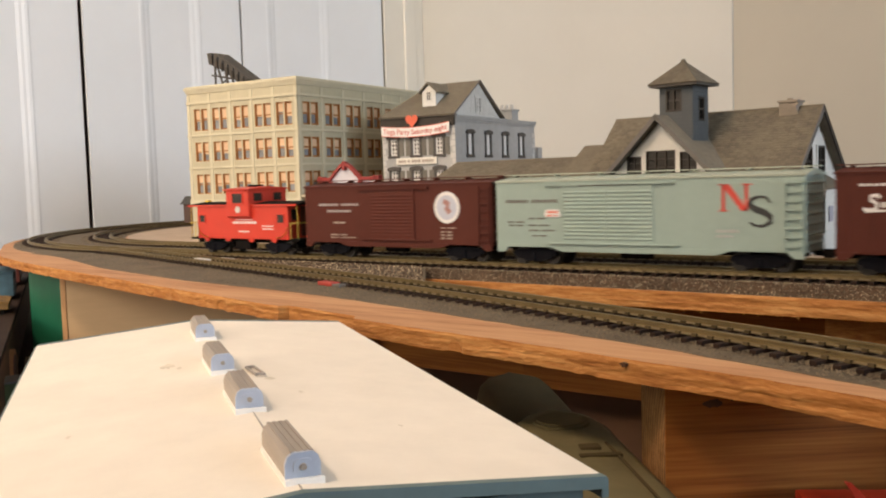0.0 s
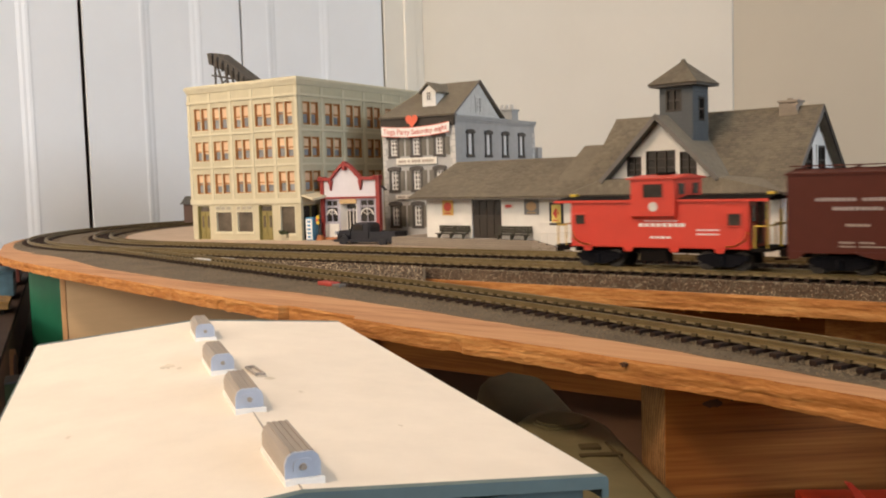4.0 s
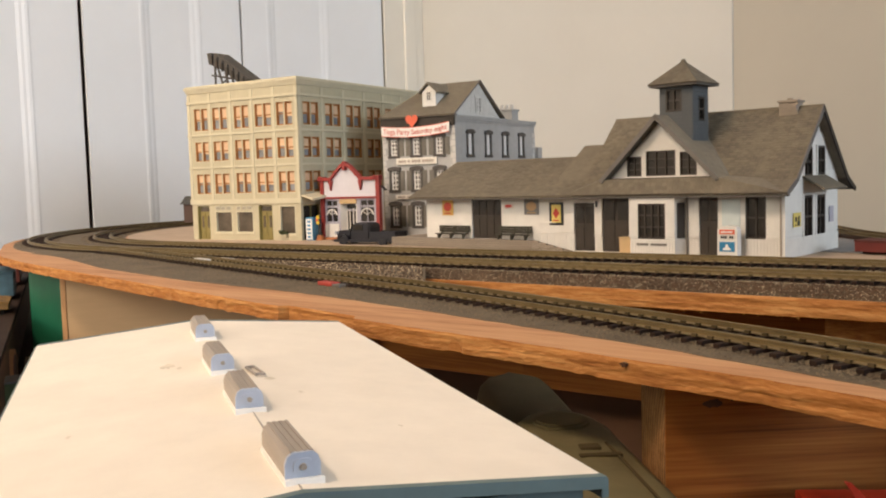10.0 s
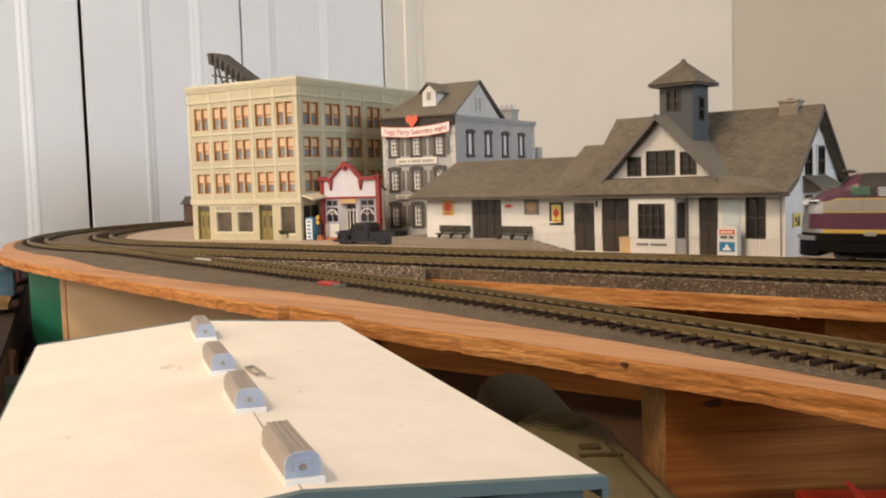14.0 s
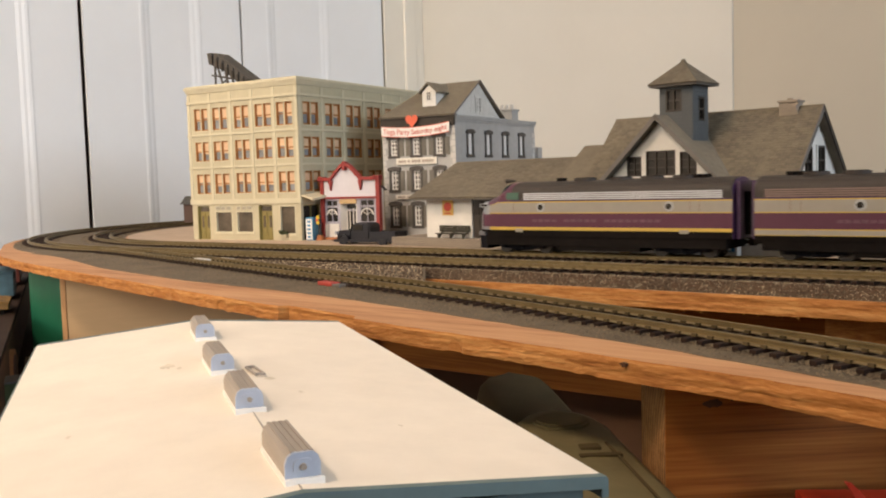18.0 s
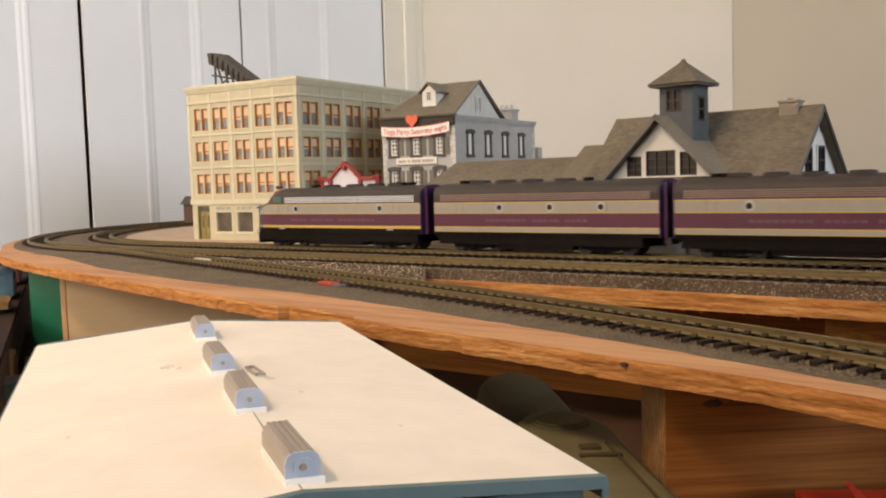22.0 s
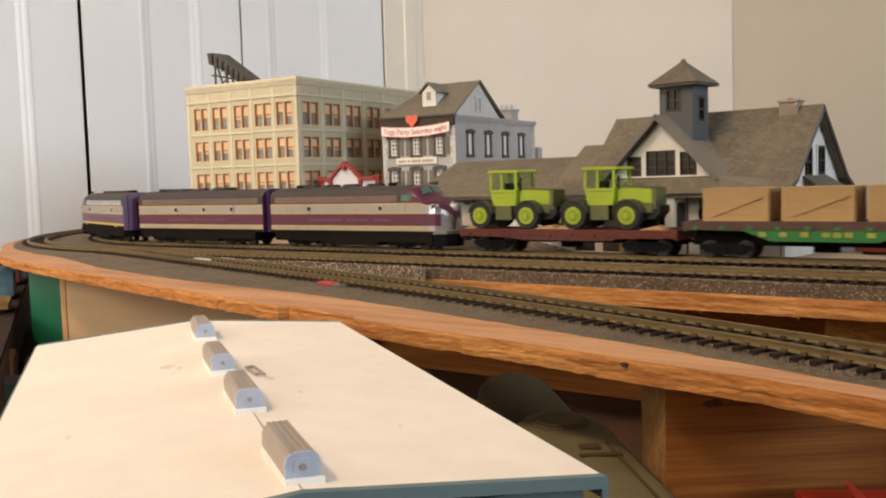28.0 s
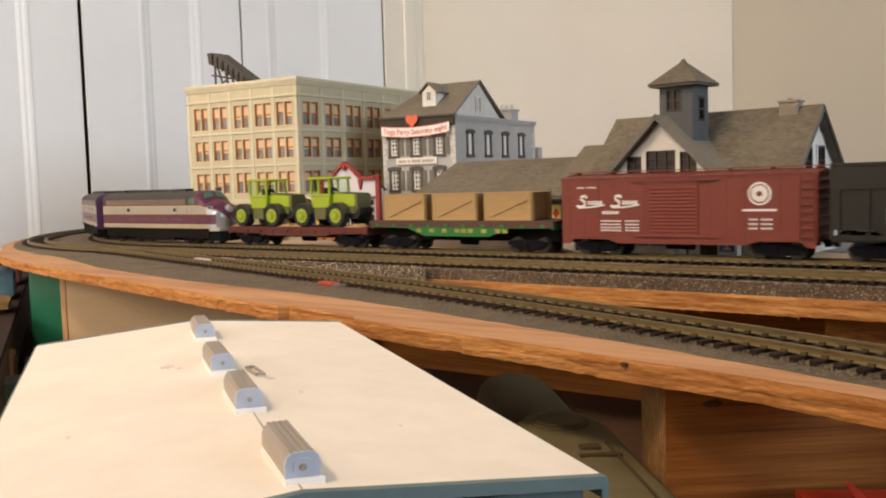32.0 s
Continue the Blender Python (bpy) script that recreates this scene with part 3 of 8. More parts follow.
def shingled(quad, parent, label="", pitch=0.0023, thick=0.0016):
    """A roof slope from eave to ridge (eave a, eave b, ridge b, ridge a) with lapped shingle courses on it."""
    ob = part("roof", slab(quad, thick), M_ROOF, parent, label)
    a, b, c, d = [Vector(q) for q in quad]
    up = ((d - a) + (c - b)) / 2
    n = (b - a).cross(d - a).normalized()
    if n.z < 0:
        n = -n
    k = max(2, int(up.length / pitch))
    bm = bmesh.new()
    for i in range(k):
        u, v = i / k, (i + 1) / k
        p0, p1, q0, q1 = a.lerp(d, u), b.lerp(c, u), a.lerp(d, v), b.lerp(c, v)
        m = max(1, int((p1 - p0).length / 0.0042))
        for j in range(m):
            s0, s1 = (j + (0.5 if i % 2 else 0)) / m, min(1.0, (j + 0.9 + (0.5 if i % 2 else 0)) / m)
            if s0 >= 1:
                continue
            h = random.uniform(0.0001, 0.00028)
            w = random.uniform(-0.0002, 0.0002)
            sl = (d - a).normalized() * w
            vs = [bm.verts.new(t) for t in (p0.lerp(p1, s0) + n * h + sl, p0.lerp(p1, s1) + n * h + sl, q0.lerp(q1, s1) + n * 0.00004, q0.lerp(q1, s0) + n * 0.00004, p0.lerp(p1, s0) + sl, p0.lerp(p1, s1) + sl)]
            bm.faces.new(vs[:4])
            bm.faces.new((vs[4], vs[5], vs[1], vs[0]))
    part("shingles", bm, M_ROOF, ob)["kind"] = "stuff"
    return ob


def text_mesh(s, size, depth=0.0001, align="CENTER"):
    cu = bpy.data.curves.new("words", "FONT")
    cu.body, cu.size, cu.extrude, cu.align_x, cu.align_y = s, size, depth, align, "CENTER"
    ob = bpy.data.objects.new("words", cu)
    scene.collection.objects.link(ob)
    me = bpy.data.meshes.new_from_object(ob.evaluated_get(bpy.context.evaluated_depsgraph_get()))
    bpy.data.objects.remove(ob)
    return me


def word_bars(x0, x1, z, h, y, words, bm=None):
    """Unreadable lettering: short bars with gaps between them."""
    bm = bm or bmesh.new()
    n = sum(words) + len(words) - 1
    step = (x1 - x0) / n
    x = x0
    for w in words:
        for i in range(w):
            dz = random.uniform(0.0, 0.12) * h
            box(x + step * 0.12, y - 0.00012, z + dz * 0.5, x + step * 0.86, y + 0.0001, z + h - dz, bm)
            x += step
        x += step
    return bm


M_CREAM = mat("cream_plastic_wall", (0.535, 0.480, 0.335), 0.55, var=0.07, scale=90, bump=0.1, spec=0.3)
M_CREAM2 = mat("pale_cream_trim", (0.615, 0.560, 0.405), 0.55, var=0.06, scale=90, spec=0.3)
M_BROWNSASH = mat("orange_brown_sash", (0.40, 0.165, 0.042), 0.6, var=0.15, scale=200)
M_SHADE = mat("tan_shade", (0.72, 0.50, 0.32), 0.8, var=0.08, scale=100)
M_PANE = mat("dark_pane", (0.040, 0.033, 0.028), 0.22, var=0.4, scale=90, spec=0.35)
M_PANEL = mat("pale_pane", (0.30, 0.31, 0.33), 0.15, var=0.3, scale=90, spec=0.6)
M_SHADEGREY = mat("grey_cream_pane", (0.43, 0.39, 0.31), 0.4, var=0.2, scale=90)
M_SHOPPANE = mat("brown_grey_pane", (0.15, 0.118, 0.085), 0.25, var=0.4, scale=60, spec=0.4)
M_OCHRE = mat("olive_ochre_door", (0.255, 0.205, 0.065), 0.6, var=0.12, scale=120)
M_TAR = mat("dark_roof_felt", (0.09, 0.085, 0.08), 0.9, var=0.2, scale=200)
M_IRON = mat("grey_black_timber", (0.085, 0.075, 0.065), 0.7, var=0.25, scale=250)
M_GREY = mat("grey_stone_plastic", (0.44, 0.435, 0.425), 0.6, var=0.1, scale=140, bump=0.15)
M_QUOIN = mat("pale_grey_quoin", (0.62, 0.60, 0.57), 0.6, var=0.1, scale=140)
M_DKTRIM = mat("dark_brown_trim", (0.040, 0.030, 0.022), 0.7, var=0.15, scale=200)
M_SHUT = mat("grey_brown_shutter", (0.15, 0.135, 0.12), 0.65, var=0.1, scale=150)
M_SHUTTER = mat("warm_grey_shutter", (0.185, 0.168, 0.140), 0.65, var=0.1, scale=150)
M_HOTELTRIM = mat("grey_brown_surround", (0.085, 0.074, 0.066), 0.6, var=0.12, scale=200)
M_CREAMBOARD = mat("cream_sign_board", (0.80, 0.76, 0.69), 0.7, var=0.06)
M_FADED = mat("faded_brown_ink", (0.42, 0.35, 0.29), 0.7, var=0.1)
M_WHITE = mat("white_plastic", (0.75, 0.73, 0.69), 0.6, var=0.07, scale=90, spec=0.35)
M_ROOF = mat("grey_brown_shingle", (0.178, 0.153, 0.111), 0.9, isle=0.30, var=0.2, scale=260, stretch=(1, 1, 1), bump=0.7, bscale=700, dark=(0.125, 0.105, 0.08))
M_TOWER = mat("blue_grey_clapboard", (0.095, 0.103, 0.108), 0.7, var=0.12, scale=160)
M_HEART = mat("orange_red_card", (0.74, 0.145, 0.075), 0.6, var=0.04, scale=80)
M_PAPER = mat("white_paper", (0.84, 0.82, 0.79), 0.7, var=0.04, scale=60)
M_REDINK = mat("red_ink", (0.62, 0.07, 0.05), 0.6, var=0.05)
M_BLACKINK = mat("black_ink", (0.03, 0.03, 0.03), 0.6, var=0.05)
M_REDTRIM = mat("dark_red_trim", (0.30, 0.035, 0.03), 0.5, var=0.1, scale=150)
M_LILACWHITE = mat("lilac_white_boarding", (0.66, 0.64, 0.70), 0.6, var=0.06, scale=90)
M_LILAC = mat("lilac_grey_front", (0.40, 0.39, 0.46), 0.6, var=0.08, scale=120)
M_BLUEBOX = mat("blue_enamel", (0.035, 0.22, 0.42), 0.35, var=0.08, scale=120)
M_YELLOW = mat("yellow_paint", (0.75, 0.52, 0.04), 0.5, var=0.08, scale=120)
M_GREEN = mat("green_paint", (0.008, 0.108, 0.056), 0.5, var=0.1, scale=60)
M_PLANK = mat("grey_weathered_plank", (0.30, 0.25, 0.20), 0.85, var=0.14, scale=120, stretch=(0.3, 2, 2), isle=0.12)
M_BLACK = mat("black_plastic", (0.018, 0.018, 0.02), 0.45, var=0.15, scale=200)
M_TRUCKBLACK = mat("blue_black_paint", (0.009, 0.009, 0.016), 0.5, var=0.15, scale=200)
M_BENCH = mat("dark_olive_bench", (0.050, 0.045, 0.030), 0.75, var=0.1)
M_CRATE2 = mat("tan_box", (0.6, 0.42, 0.22), 0.8, var=0.1)


# ------------------------------------------------------------------ closet doors
def closet_leaf(y0, y1, my0, my1, py0, py1, label):
    """A white leaf with one long recessed panel between two mouldings."""
    d = root("closet_door", pose(X0, 0, ZF), label, "door", "closet door leaves")
    top = 2.15
    part("core", box(-0.034, y0 + 0.022, 0.01, -0.0245, y1 - 0.022, top), M_DOOR, d)
    part("stile", box(-0.0045, y0, 0.01, 0, my0, top), M_DOOR, d)
    part("stile", box(-0.0045, my1, 0.01, 0, y1, top), M_DOOR, d)
    for ya, yb, nm in ((my0, py0, 1), (py1, my1, -1)):
        w = yb - ya
        prof = [(-0.012, 0), (0.0, 0), (0.0006, 0.15), (0.0002, 0.35), (-0.0010, 0.55), (-0.0014, 0.75), (-0.0028, 1), (-0.012, 1)]
        pts = [(a, ya + w * b) for a, b in prof] if nm > 0 else [(a, yb - w * b) for a, b in prof]
        part("moulding", prism(pts, "z", 0.12, top - 0.12), M_DOOR, d)
    part("panel", box(-0.012, py0, 0.12, -0.0028, py1, top - 0.12), M_DOOR, d)
    part("rail", box(-0.0045, my0, 0.01, -0.0003, my1, 0.12), M_DOOR, d)
    part("rail", box(-0.0045, my0, top - 0.12, -0.0003, my1, top), M_DOOR, d)
    return d


closet_leaf(0.42, 0.8415, 0.4775, 0.7610, 0.5000, 0.7400, "white panelled closet door leaf beside a dark gap")
closet_leaf(0.8505, 1.1740, 0.9545, 1.0840, 0.9780, 1.0600, "white panelled closet door leaf with long mouldings")
closet_leaf(1.1800, 1.5825, 1.2400, 1.4140, 1.2660, 1.3880, "white panelled closet door leaf with long mouldings")
bm = box(X0 - 0.004, 1.5895, ZF, X0 + 0.002, 1.6555, ZC, bevel=0.002)
box(X0 - 0.05, 1.6555, ZF, X0 + 0.008, 1.6950, ZC, bm, bevel=0.004)
box(X0 - 0.05, 1.6950, ZF, X0 + 0.005, 1.7245, ZC, bm, bevel=0.003)
tagged(part("trim", bm, M_CASING), "white moulded casing at the closet's edge", "trim", kind="structure")
tagged(part("door_casing", box(X0 - 0.04, -1.9, ZF, X0 - 0.002, 0.417, ZC), M_CASING), "white painted boarding beside the closet doors", "trim", kind="structure")
tagged(part("door_head", box(X0 - 0.04, 0.417, ZF + 2.155, X0 + 0.01, 1.7245, ZC), M_CASING), "white boarding over the closet doors", "trim", kind="structure")


# ------------------------------------------------------------------ cream apartment block
def apartment_block():
    r = root("apartment_block", pose(-0.6688, 0.65, -0.005, 0, 0, 6.09), "cream plastic four-storey corner building with orange-brown windows", "model building")
    W, D, H = 0.1506, 0.262, 0.1642
    bays_f = [(-0.1417, -0.1224), (-0.1151, -0.0947), (-0.0845, -0.0647), (-0.0557, -0.0343), (-0.027, -0.0066)]
    bays_r = [(0.0088, 0.0335), (0.0451, 0.0705), (0.0809, 0.1071), (0.119, 0.1438), (0.155, 0.180), (0.192, 0.217), (0.229, 0.254)]
    rows = [(0.0499, 0.0707), (0.0845, 0.1050), (0.1170, 0.1402)]
    g = 0.0009
    hf, hr = [], []
    for hs, bays in ((hf, bays_f), (hr, bays_r)):
        for a, b in bays:
            m = (a + b) / 2
            for c, d in rows:
                hs += [(a, c, m - g, d), (m + g, c, b, d)]
    ground = [(-0.1435, 0.001, -0.1255, 0.0370), (-0.1170, 0.0085, -0.0925, 0.0312), (-0.0870, 0.0085, -0.0630, 0.0312), (-0.0563, 0.001, -0.0375, 0.0370), (-0.0280, 0.0070, -0.0065, 0.0365)]
    part("wall", wall_y(-W, 0, 0, H - 0.004, 0, 0.003, hf + ground), M_CREAM, r)
    gr = [(0.004, 0.001, 0.030, 0.0365)]
    part("wall", wall_x(0.003, D, 0, H - 0.004, -0.003, 0, hr + gr), M_CREAM, r)
    part("wall", box(-W, D - 0.003, 0, -0.003, D, H - 0.004), M_CREAM, r)
    part("wall", box(-W, 0.003, 0, -W + 0.003, D - 0.003, H - 0.004), M_CREAM, r)
    part("floor_plate", box(-W + 0.003, 0.003, 0.04, -0.003, D - 0.003, 0.042), M_TAR, r)
    part("inner_core", box(-W + 0.012, 0.0125, 0.001, -0.012, D - 0.012, H - 0.012), M_TAR, r)
    part("roof", box(-W + 0.002, 0.002, H - 0.009, -0.002, D - 0.002, H - 0.006), M_TAR, r, "dark flat roof")
    # string courses, pilasters, cornice
    for z, h, o in ((0.0385, 0.0052, 0.0014), (0.0765, 0.0022, 0.0012), (0.1110, 0.0022, 0.0012), (0.1455, 0.0026, 0.0014)):
        bm = box(-W - o, -o, z, o, -0.0001, z + h, bevel=0.0003)
        box(0.0001, 0.0002, z, o, D, z + h, bm, bevel=0.0003)
        part("string_course", bm, M_CREAM2, r)
    for z, h, o in ((0.1567, 0.002, 0.0010), (0.1587, 0.002, 0.0018), (0.1607, 0.0022, 0.0028), (0.1629, 0.0013, 0.0016)):
        bm = box(-W - o, -o, z, o, 0.006, z + h)
        box(-0.006, 0.006, z, o, D + o, z + h, bm)
        box(-W - o, 0.006, z, -W + 0.004, D + o, z + h, bm)
        part("cornice", bm, M_CREAM2, r)
    edges_f = [-W] + [(a[1] + b[0]) / 2 for a, b in zip(bays_f, bays_f[1:])] + [0]
    for x in edges_f:
        w = 0.0018 if x not in (-W, 0) else 0.003
        a, b = max(x - w, -W - 0.0006), min(x + w, 0.0006)
        for c, d in ((0.0437, 0.0765), (0.0787, 0.1110), (0.1132, 0.1455), (0.1481, 0.1555)):
            part("pilaster", box(a, -0.0007, c, b, 0.0002, d), M_CREAM2, r)
    edges_r = [(a[1] + b[0]) / 2 for a, b in zip(bays_r, bays_r[1:])]
    for y in [0.003] + edges_r:
        for c, d in ((0.0437, 0.0765), (0.0787, 0.1110), (0.1132, 0.1455), (0.1481, 0.1555)):
            part("pilaster", box(-0.0002, y - 0.002, c, 0.0007, y + 0.002, d), M_CREAM2, r)
    for a, c, b, d in hf:
        w = sash(r, a, c, b, d, 0.0016, M_BROWNSASH, M_PANEL, 1, 2, 0.0013, 0.0012, (random.choice([0.42, 0.55, 0.55, 0.62]), M_SHADE))
        part("reveal", box(a, 0.0001, c, a + 0.0007, 0.0016, d), M_BROWNSASH, w)
        part("sill", box(a - 0.0004, -0.0006, c - 0.0010, b + 0.0004, 0.0010, c, bevel=0.0002), M_CREAM2, w)
    for a, c, b, d in hr:
        w = sash(r, a, c, b, d, -0.0014, M_BROWNSASH, M_PANEL, 1, 2, 0.0019, 0.0012, (random.choice([0.45, 0.5, 0.6]), M_SHADE), axis="x")
        part("reveal", box(-0.0014, b - 0.0009, c, -0.0001, b, d), M_BROWNSASH, w)
        part("sill", box(-0.0010, a - 0.0004, c - 0.0010, 0.0006, b + 0.0004, c, bevel=0.0002), M_CREAM2, w)
    # street level: recessed doors, framed shop windows with three-light transoms
    for i, (a, c, b, d) in enumerate(ground):
        if i in (0, 3):
            dr = part("door", box(a, 0.0038, c, b, 0.0046, d), M_OCHRE, r, "olive-ochre double door set back in the wall")
            m = (a + b) / 2
            for u, v in ((a + 0.0022, m - 0.0009), (m + 0.0009, b - 0.0022)):
                part("leaf", box(u, 0.0032, c + 0.0004, v, 0.0037, c + 0.0285), M_OCHRE, dr)
                part("pane", box(u + 0.0018, 0.0028, 0.014, v - 0.0018, 0.0032, 0.026), M_SHOPPANE, dr)
                part("panel", box(u + 0.0016, 0.0028, 0.004, v - 0.0016, 0.0032, 0.011), M_OCHRE, dr)
            part("transom", box(a + 0.0018, 0.0032, c + 0.0300, b - 0.0018, 0.0037, d - 0.0012), M_SHOPPANE, dr)
            part("jamb", box(a, 0.0006, c, a + 0.0008, 0.0038, d), M_OCHRE, dr)
            part("jamb", box(b - 0.0008, 0.0006, c, b, 0.0038, d), M_OCHRE, dr)
        else:
            w = sash(r, a, c, b, d, -0.0004, M_CREAM2, M_SHOPPANE, 1, 1, 0.0012, 0.0028, label="cream-framed shop window")
            part("sill", box(a - 0.0010, -0.0014, c - 0.0014, b + 0.0010, 0.0002, c, bevel=0.0003), M_CREAM2, w)
            if i < 3:
                for k in range(3):
                    u = a + 0.0006 + k * (b - a - 0.0012) / 3
                    t = part("transom", box(u, -0.0006, d + 0.0008, u + (b - a - 0.0012) / 3 - 0.0005, 0.0002, d + 0.0056), M_CREAM2, w)
                    part("pane", box(u + 0.0008, -0.0009, d + 0.0016, u + (b - a - 0.0012) / 3 - 0.0013, -0.0005, d + 0.0048), M_SHADEGREY, t)
    box_plants = bmesh.new()
    for i in range(60):
        x, y, z = random.uniform(-0.028, -0.018), random.uniform(-0.0035, -0.0005), random.uniform(0.0068, 0.0105)
        box(x, y, z, x + 0.0012, y + 0.001, z + 0.001, box_plants)
    part("window_box", box(-0.0285, -0.0035, 0.0045, -0.0175, -0.0002, 0.0068), M_CREAM, r)
    part("planting", box_plants, mat("dark_leaf", (0.05, 0.06, 0.02), 0.8), r)
    # corner awning over the side entrance
    part("awning", slab([(0.0015, 0.000, 0.0470), (0.0015, 0.036, 0.0500), (0.0150, 0.036, 0.0470), (0.0150, 0.000, 0.0430)], 0.0018), M_CREAM2, r, "sloping cream awning")
    part("awning_skirt", slab([(0.0142, 0.000, 0.0428), (0.0152, 0.000, 0.0428), (0.0152, 0.036, 0.0466), (0.0142, 0.036, 0.0466)], 0.0022), M_CREAM2, r)
    sash(r, gr[0][0], gr[0][1], gr[0][2], gr[0][3], -0.0010, M_OCHRE, M_PANE, 2, 2, 0.001, 0.0014, axis="x")
    # fallen water-tower stand on the roof
    t = part("roof_hopper", prism([(-0.1545, 0.2045), (-0.1405, 0.2035), (-0.0935, 0.1720), (-0.1120, 0.1700), (-0.1310, 0.1840), (-0.1525, 0.1925)], "y", 0.036, 0.056), M_IRON, r, "dark leaning timber chute on trestle legs")
    for k in range(7):
        u = (k + 0.5) / 7
        x, z = -0.1500 + 0.052 * u, 0.2050 - 0.0330 * u
        part("slat", box(x - 0.0016, 0.0335, z - 0.0015, x + 0.0016, 0.0585, z + 0.0012), M_IRON, t)
        part("slat", box(x - 0.0010, 0.0340, z - 0.0120 + 0.004 * u, x + 0.0010, 0.0360, z), M_DKTRIM, t)
    for x, dx, zt in ((-0.1440, 0.0, 0.1900), (-0.1400, 0.012, 0.1880), (-0.1290, 0.008, 0.1820)):
        for y in (0.037, 0.055):
            part("leg", tube((x, y, zt), (x + dx, y, 0.154), 0.0013, 6), M_IRON, t)
    part("brace", tube((-0.1480, 0.036, 0.1800), (-0.1180, 0.036, 0.1740), 0.0010, 6), M_IRON, t)
    part("brace", tube((-0.1480, 0.036, 0.1620), (-0.1240, 0.036, 0.1750), 0.0010, 6), M_IRON, t)
    return r


apartment_block()


# ------------------------------------------------------------------ grey hotel
def grey_hotel():
    r = root("grey_hotel", pose(-0.5383, 0.7357, -0.005, 0, 0, 6.63), "grey stone three-storey model hotel with a white gable and dormer", "model building")
    W, D, H = 0.085, 0.1858, 0.1208
    cols = (-0.0718, -0.0450, -0.0180)
    rows = ((0.0110, 0.0335), (0.0477, 0.0690), (0.0825, 0.1012))
    hf = [(c - 0.0052, a, c + 0.0052, b) for c in cols for a, b in rows]
    ys = (0.0303, 0.0698, 0.1093, 0.1497)
    hr = [(c - 0.0060, a, c + 0.0060, b) for c in ys for a, b in ((0.0110, 0.035), (0.0440, 0.0690), (0.0815, 0.1045))]
    part("wall", wall_y(-W, 0, 0, 0.1125, 0, 0.003, hf), M_GREY, r)
    part("wall", wall_x(0.003, D, 0, 0.1205, -0.003, 0, hr), M_GREY, r)
    part("wall", box(-W, D - 0.003, 0, -0.003, D, 0.1205), M_GREY, r)
    part("wall", box(-W, 0.003, 0, -W + 0.003, D - 0.003, 0.1205), M_GREY, r)
    part("inner_core", box(-W + 0.010, 0.010, 0.001, -0.010, D - 0.010, 0.112), M_TAR, r)
    part("flat_roof", box(-W + 0.003, 0.098, 0.1150, -0.003, D - 0.003, 0.1170), M_TAR, r)
    bm = box(-W - 0.001, -0.0022, 0.1110, 0.0004, 0.0006, 0.1205)
    part("fascia", bm, M_DKTRIM, r, "black fascia board under the eaves")
    part("cornice", box(-W - 0.002, -0.0040, 0.1205, 0.0010, 0.004, 0.1222, bevel=0.0004), M_SHUT, r)
    for z, o in ((0.1150, 0.0012), (0.1172, 0.0022), (0.1192, 0.0030)):
        part("side_cornice", box(0.0002, 0.0005, z, o, D, z + 0.0019), M_GREY, r)
    # quoins
    for k in range(18):
        z = 0.001 + k * 0.0060
        a = 0.0052 if k % 2 else 0.0032
        part("quoin", box(-W - 0.0004, -0.0005, z, -W + a, 0.0002, z + 0.0052), M_QUOIN, r)
        part("quoin", box(-a, -0.0005, z, 0.0005, 0.0001, z + 0.0052), M_QUOIN, r)
        part("quoin", box(0.0000, D - a * 1.3, z, 0.0006, D + 0.0003, z + 0.0052), M_QUOIN, r)
    for i, (a, c, b, d) in enumerate(hf):
        sash(r, a + 0.0010, c + 0.0010, b - 0.0010, d - 0.0010, 0.0006, M_PAPER, M_PANE, 2, 4, 0.0014, 0.0012)
        bm = bmesh.new()
        for q in ((a - 0.0012, c - 0.001, a + 0.0010, d), (b - 0.0010, c - 0.001, b + 0.0012, d)):
            box(q[0], -0.0011, q[1], q[2], 0.0006, q[3], bm)
        box(a - 0.0018, -0.0015, c - 0.0018, b + 0.0018, 0.0006, c + 0.0008, bm)
        prism([(a - 0.0030, d + 0.0006), (a - 0.0022, d - 0.0012), (b + 0.0022, d - 0.0012), (b + 0.0030, d + 0.0006), (b + 0.0018, d + 0.0024), ((a + b) / 2 + 0.0012, d + 0.0034), ((a + b) / 2 - 0.0012, d + 0.0034), (a - 0.0018, d + 0.0024)], "y", -0.0020, 0.0004, bm)
        part("window_surround", bm, M_HOTELTRIM, r)
        for s0, s1 in ((a - 0.0068, a - 0.0016), (b + 0.0016, b + 0.0068)):
            if s0 > -W + 0.004 and s1 < -0.003:
                sh = box(s0, -0.0008, c, s1, -0.0001, d - 0.001)
                for k in range(7):
                    z = c + 0.0015 + k * (d - c - 0.004) / 7
                    box(s0 + 0.0007, -0.0012, z, s1 - 0.0007, -0.0007, z + 0.0014, sh)
                part("shutter", sh, M_SHUTTER, r)
    for a, c, b, d in hr:
        sash(r, a + 0.0012, c + 0.0010, b - 0.0012, d - 0.0008, -0.0006, M_PAPER, M_PANE, 2, 4, 0.0026, 0.0012, axis="x")
        bm = bmesh.new()
        for q in ((a - 0.0010, c - 0.001, a + 0.0012, d), (b - 0.0012, c - 0.001, b + 0.0010, d)):
            box(-0.0006, q[0], q[1], 0.0012, q[2], q[3], bm)
        box(-0.0006, a - 0.0020, c - 0.0020, 0.0016, b + 0.0020, c + 0.0010, bm)
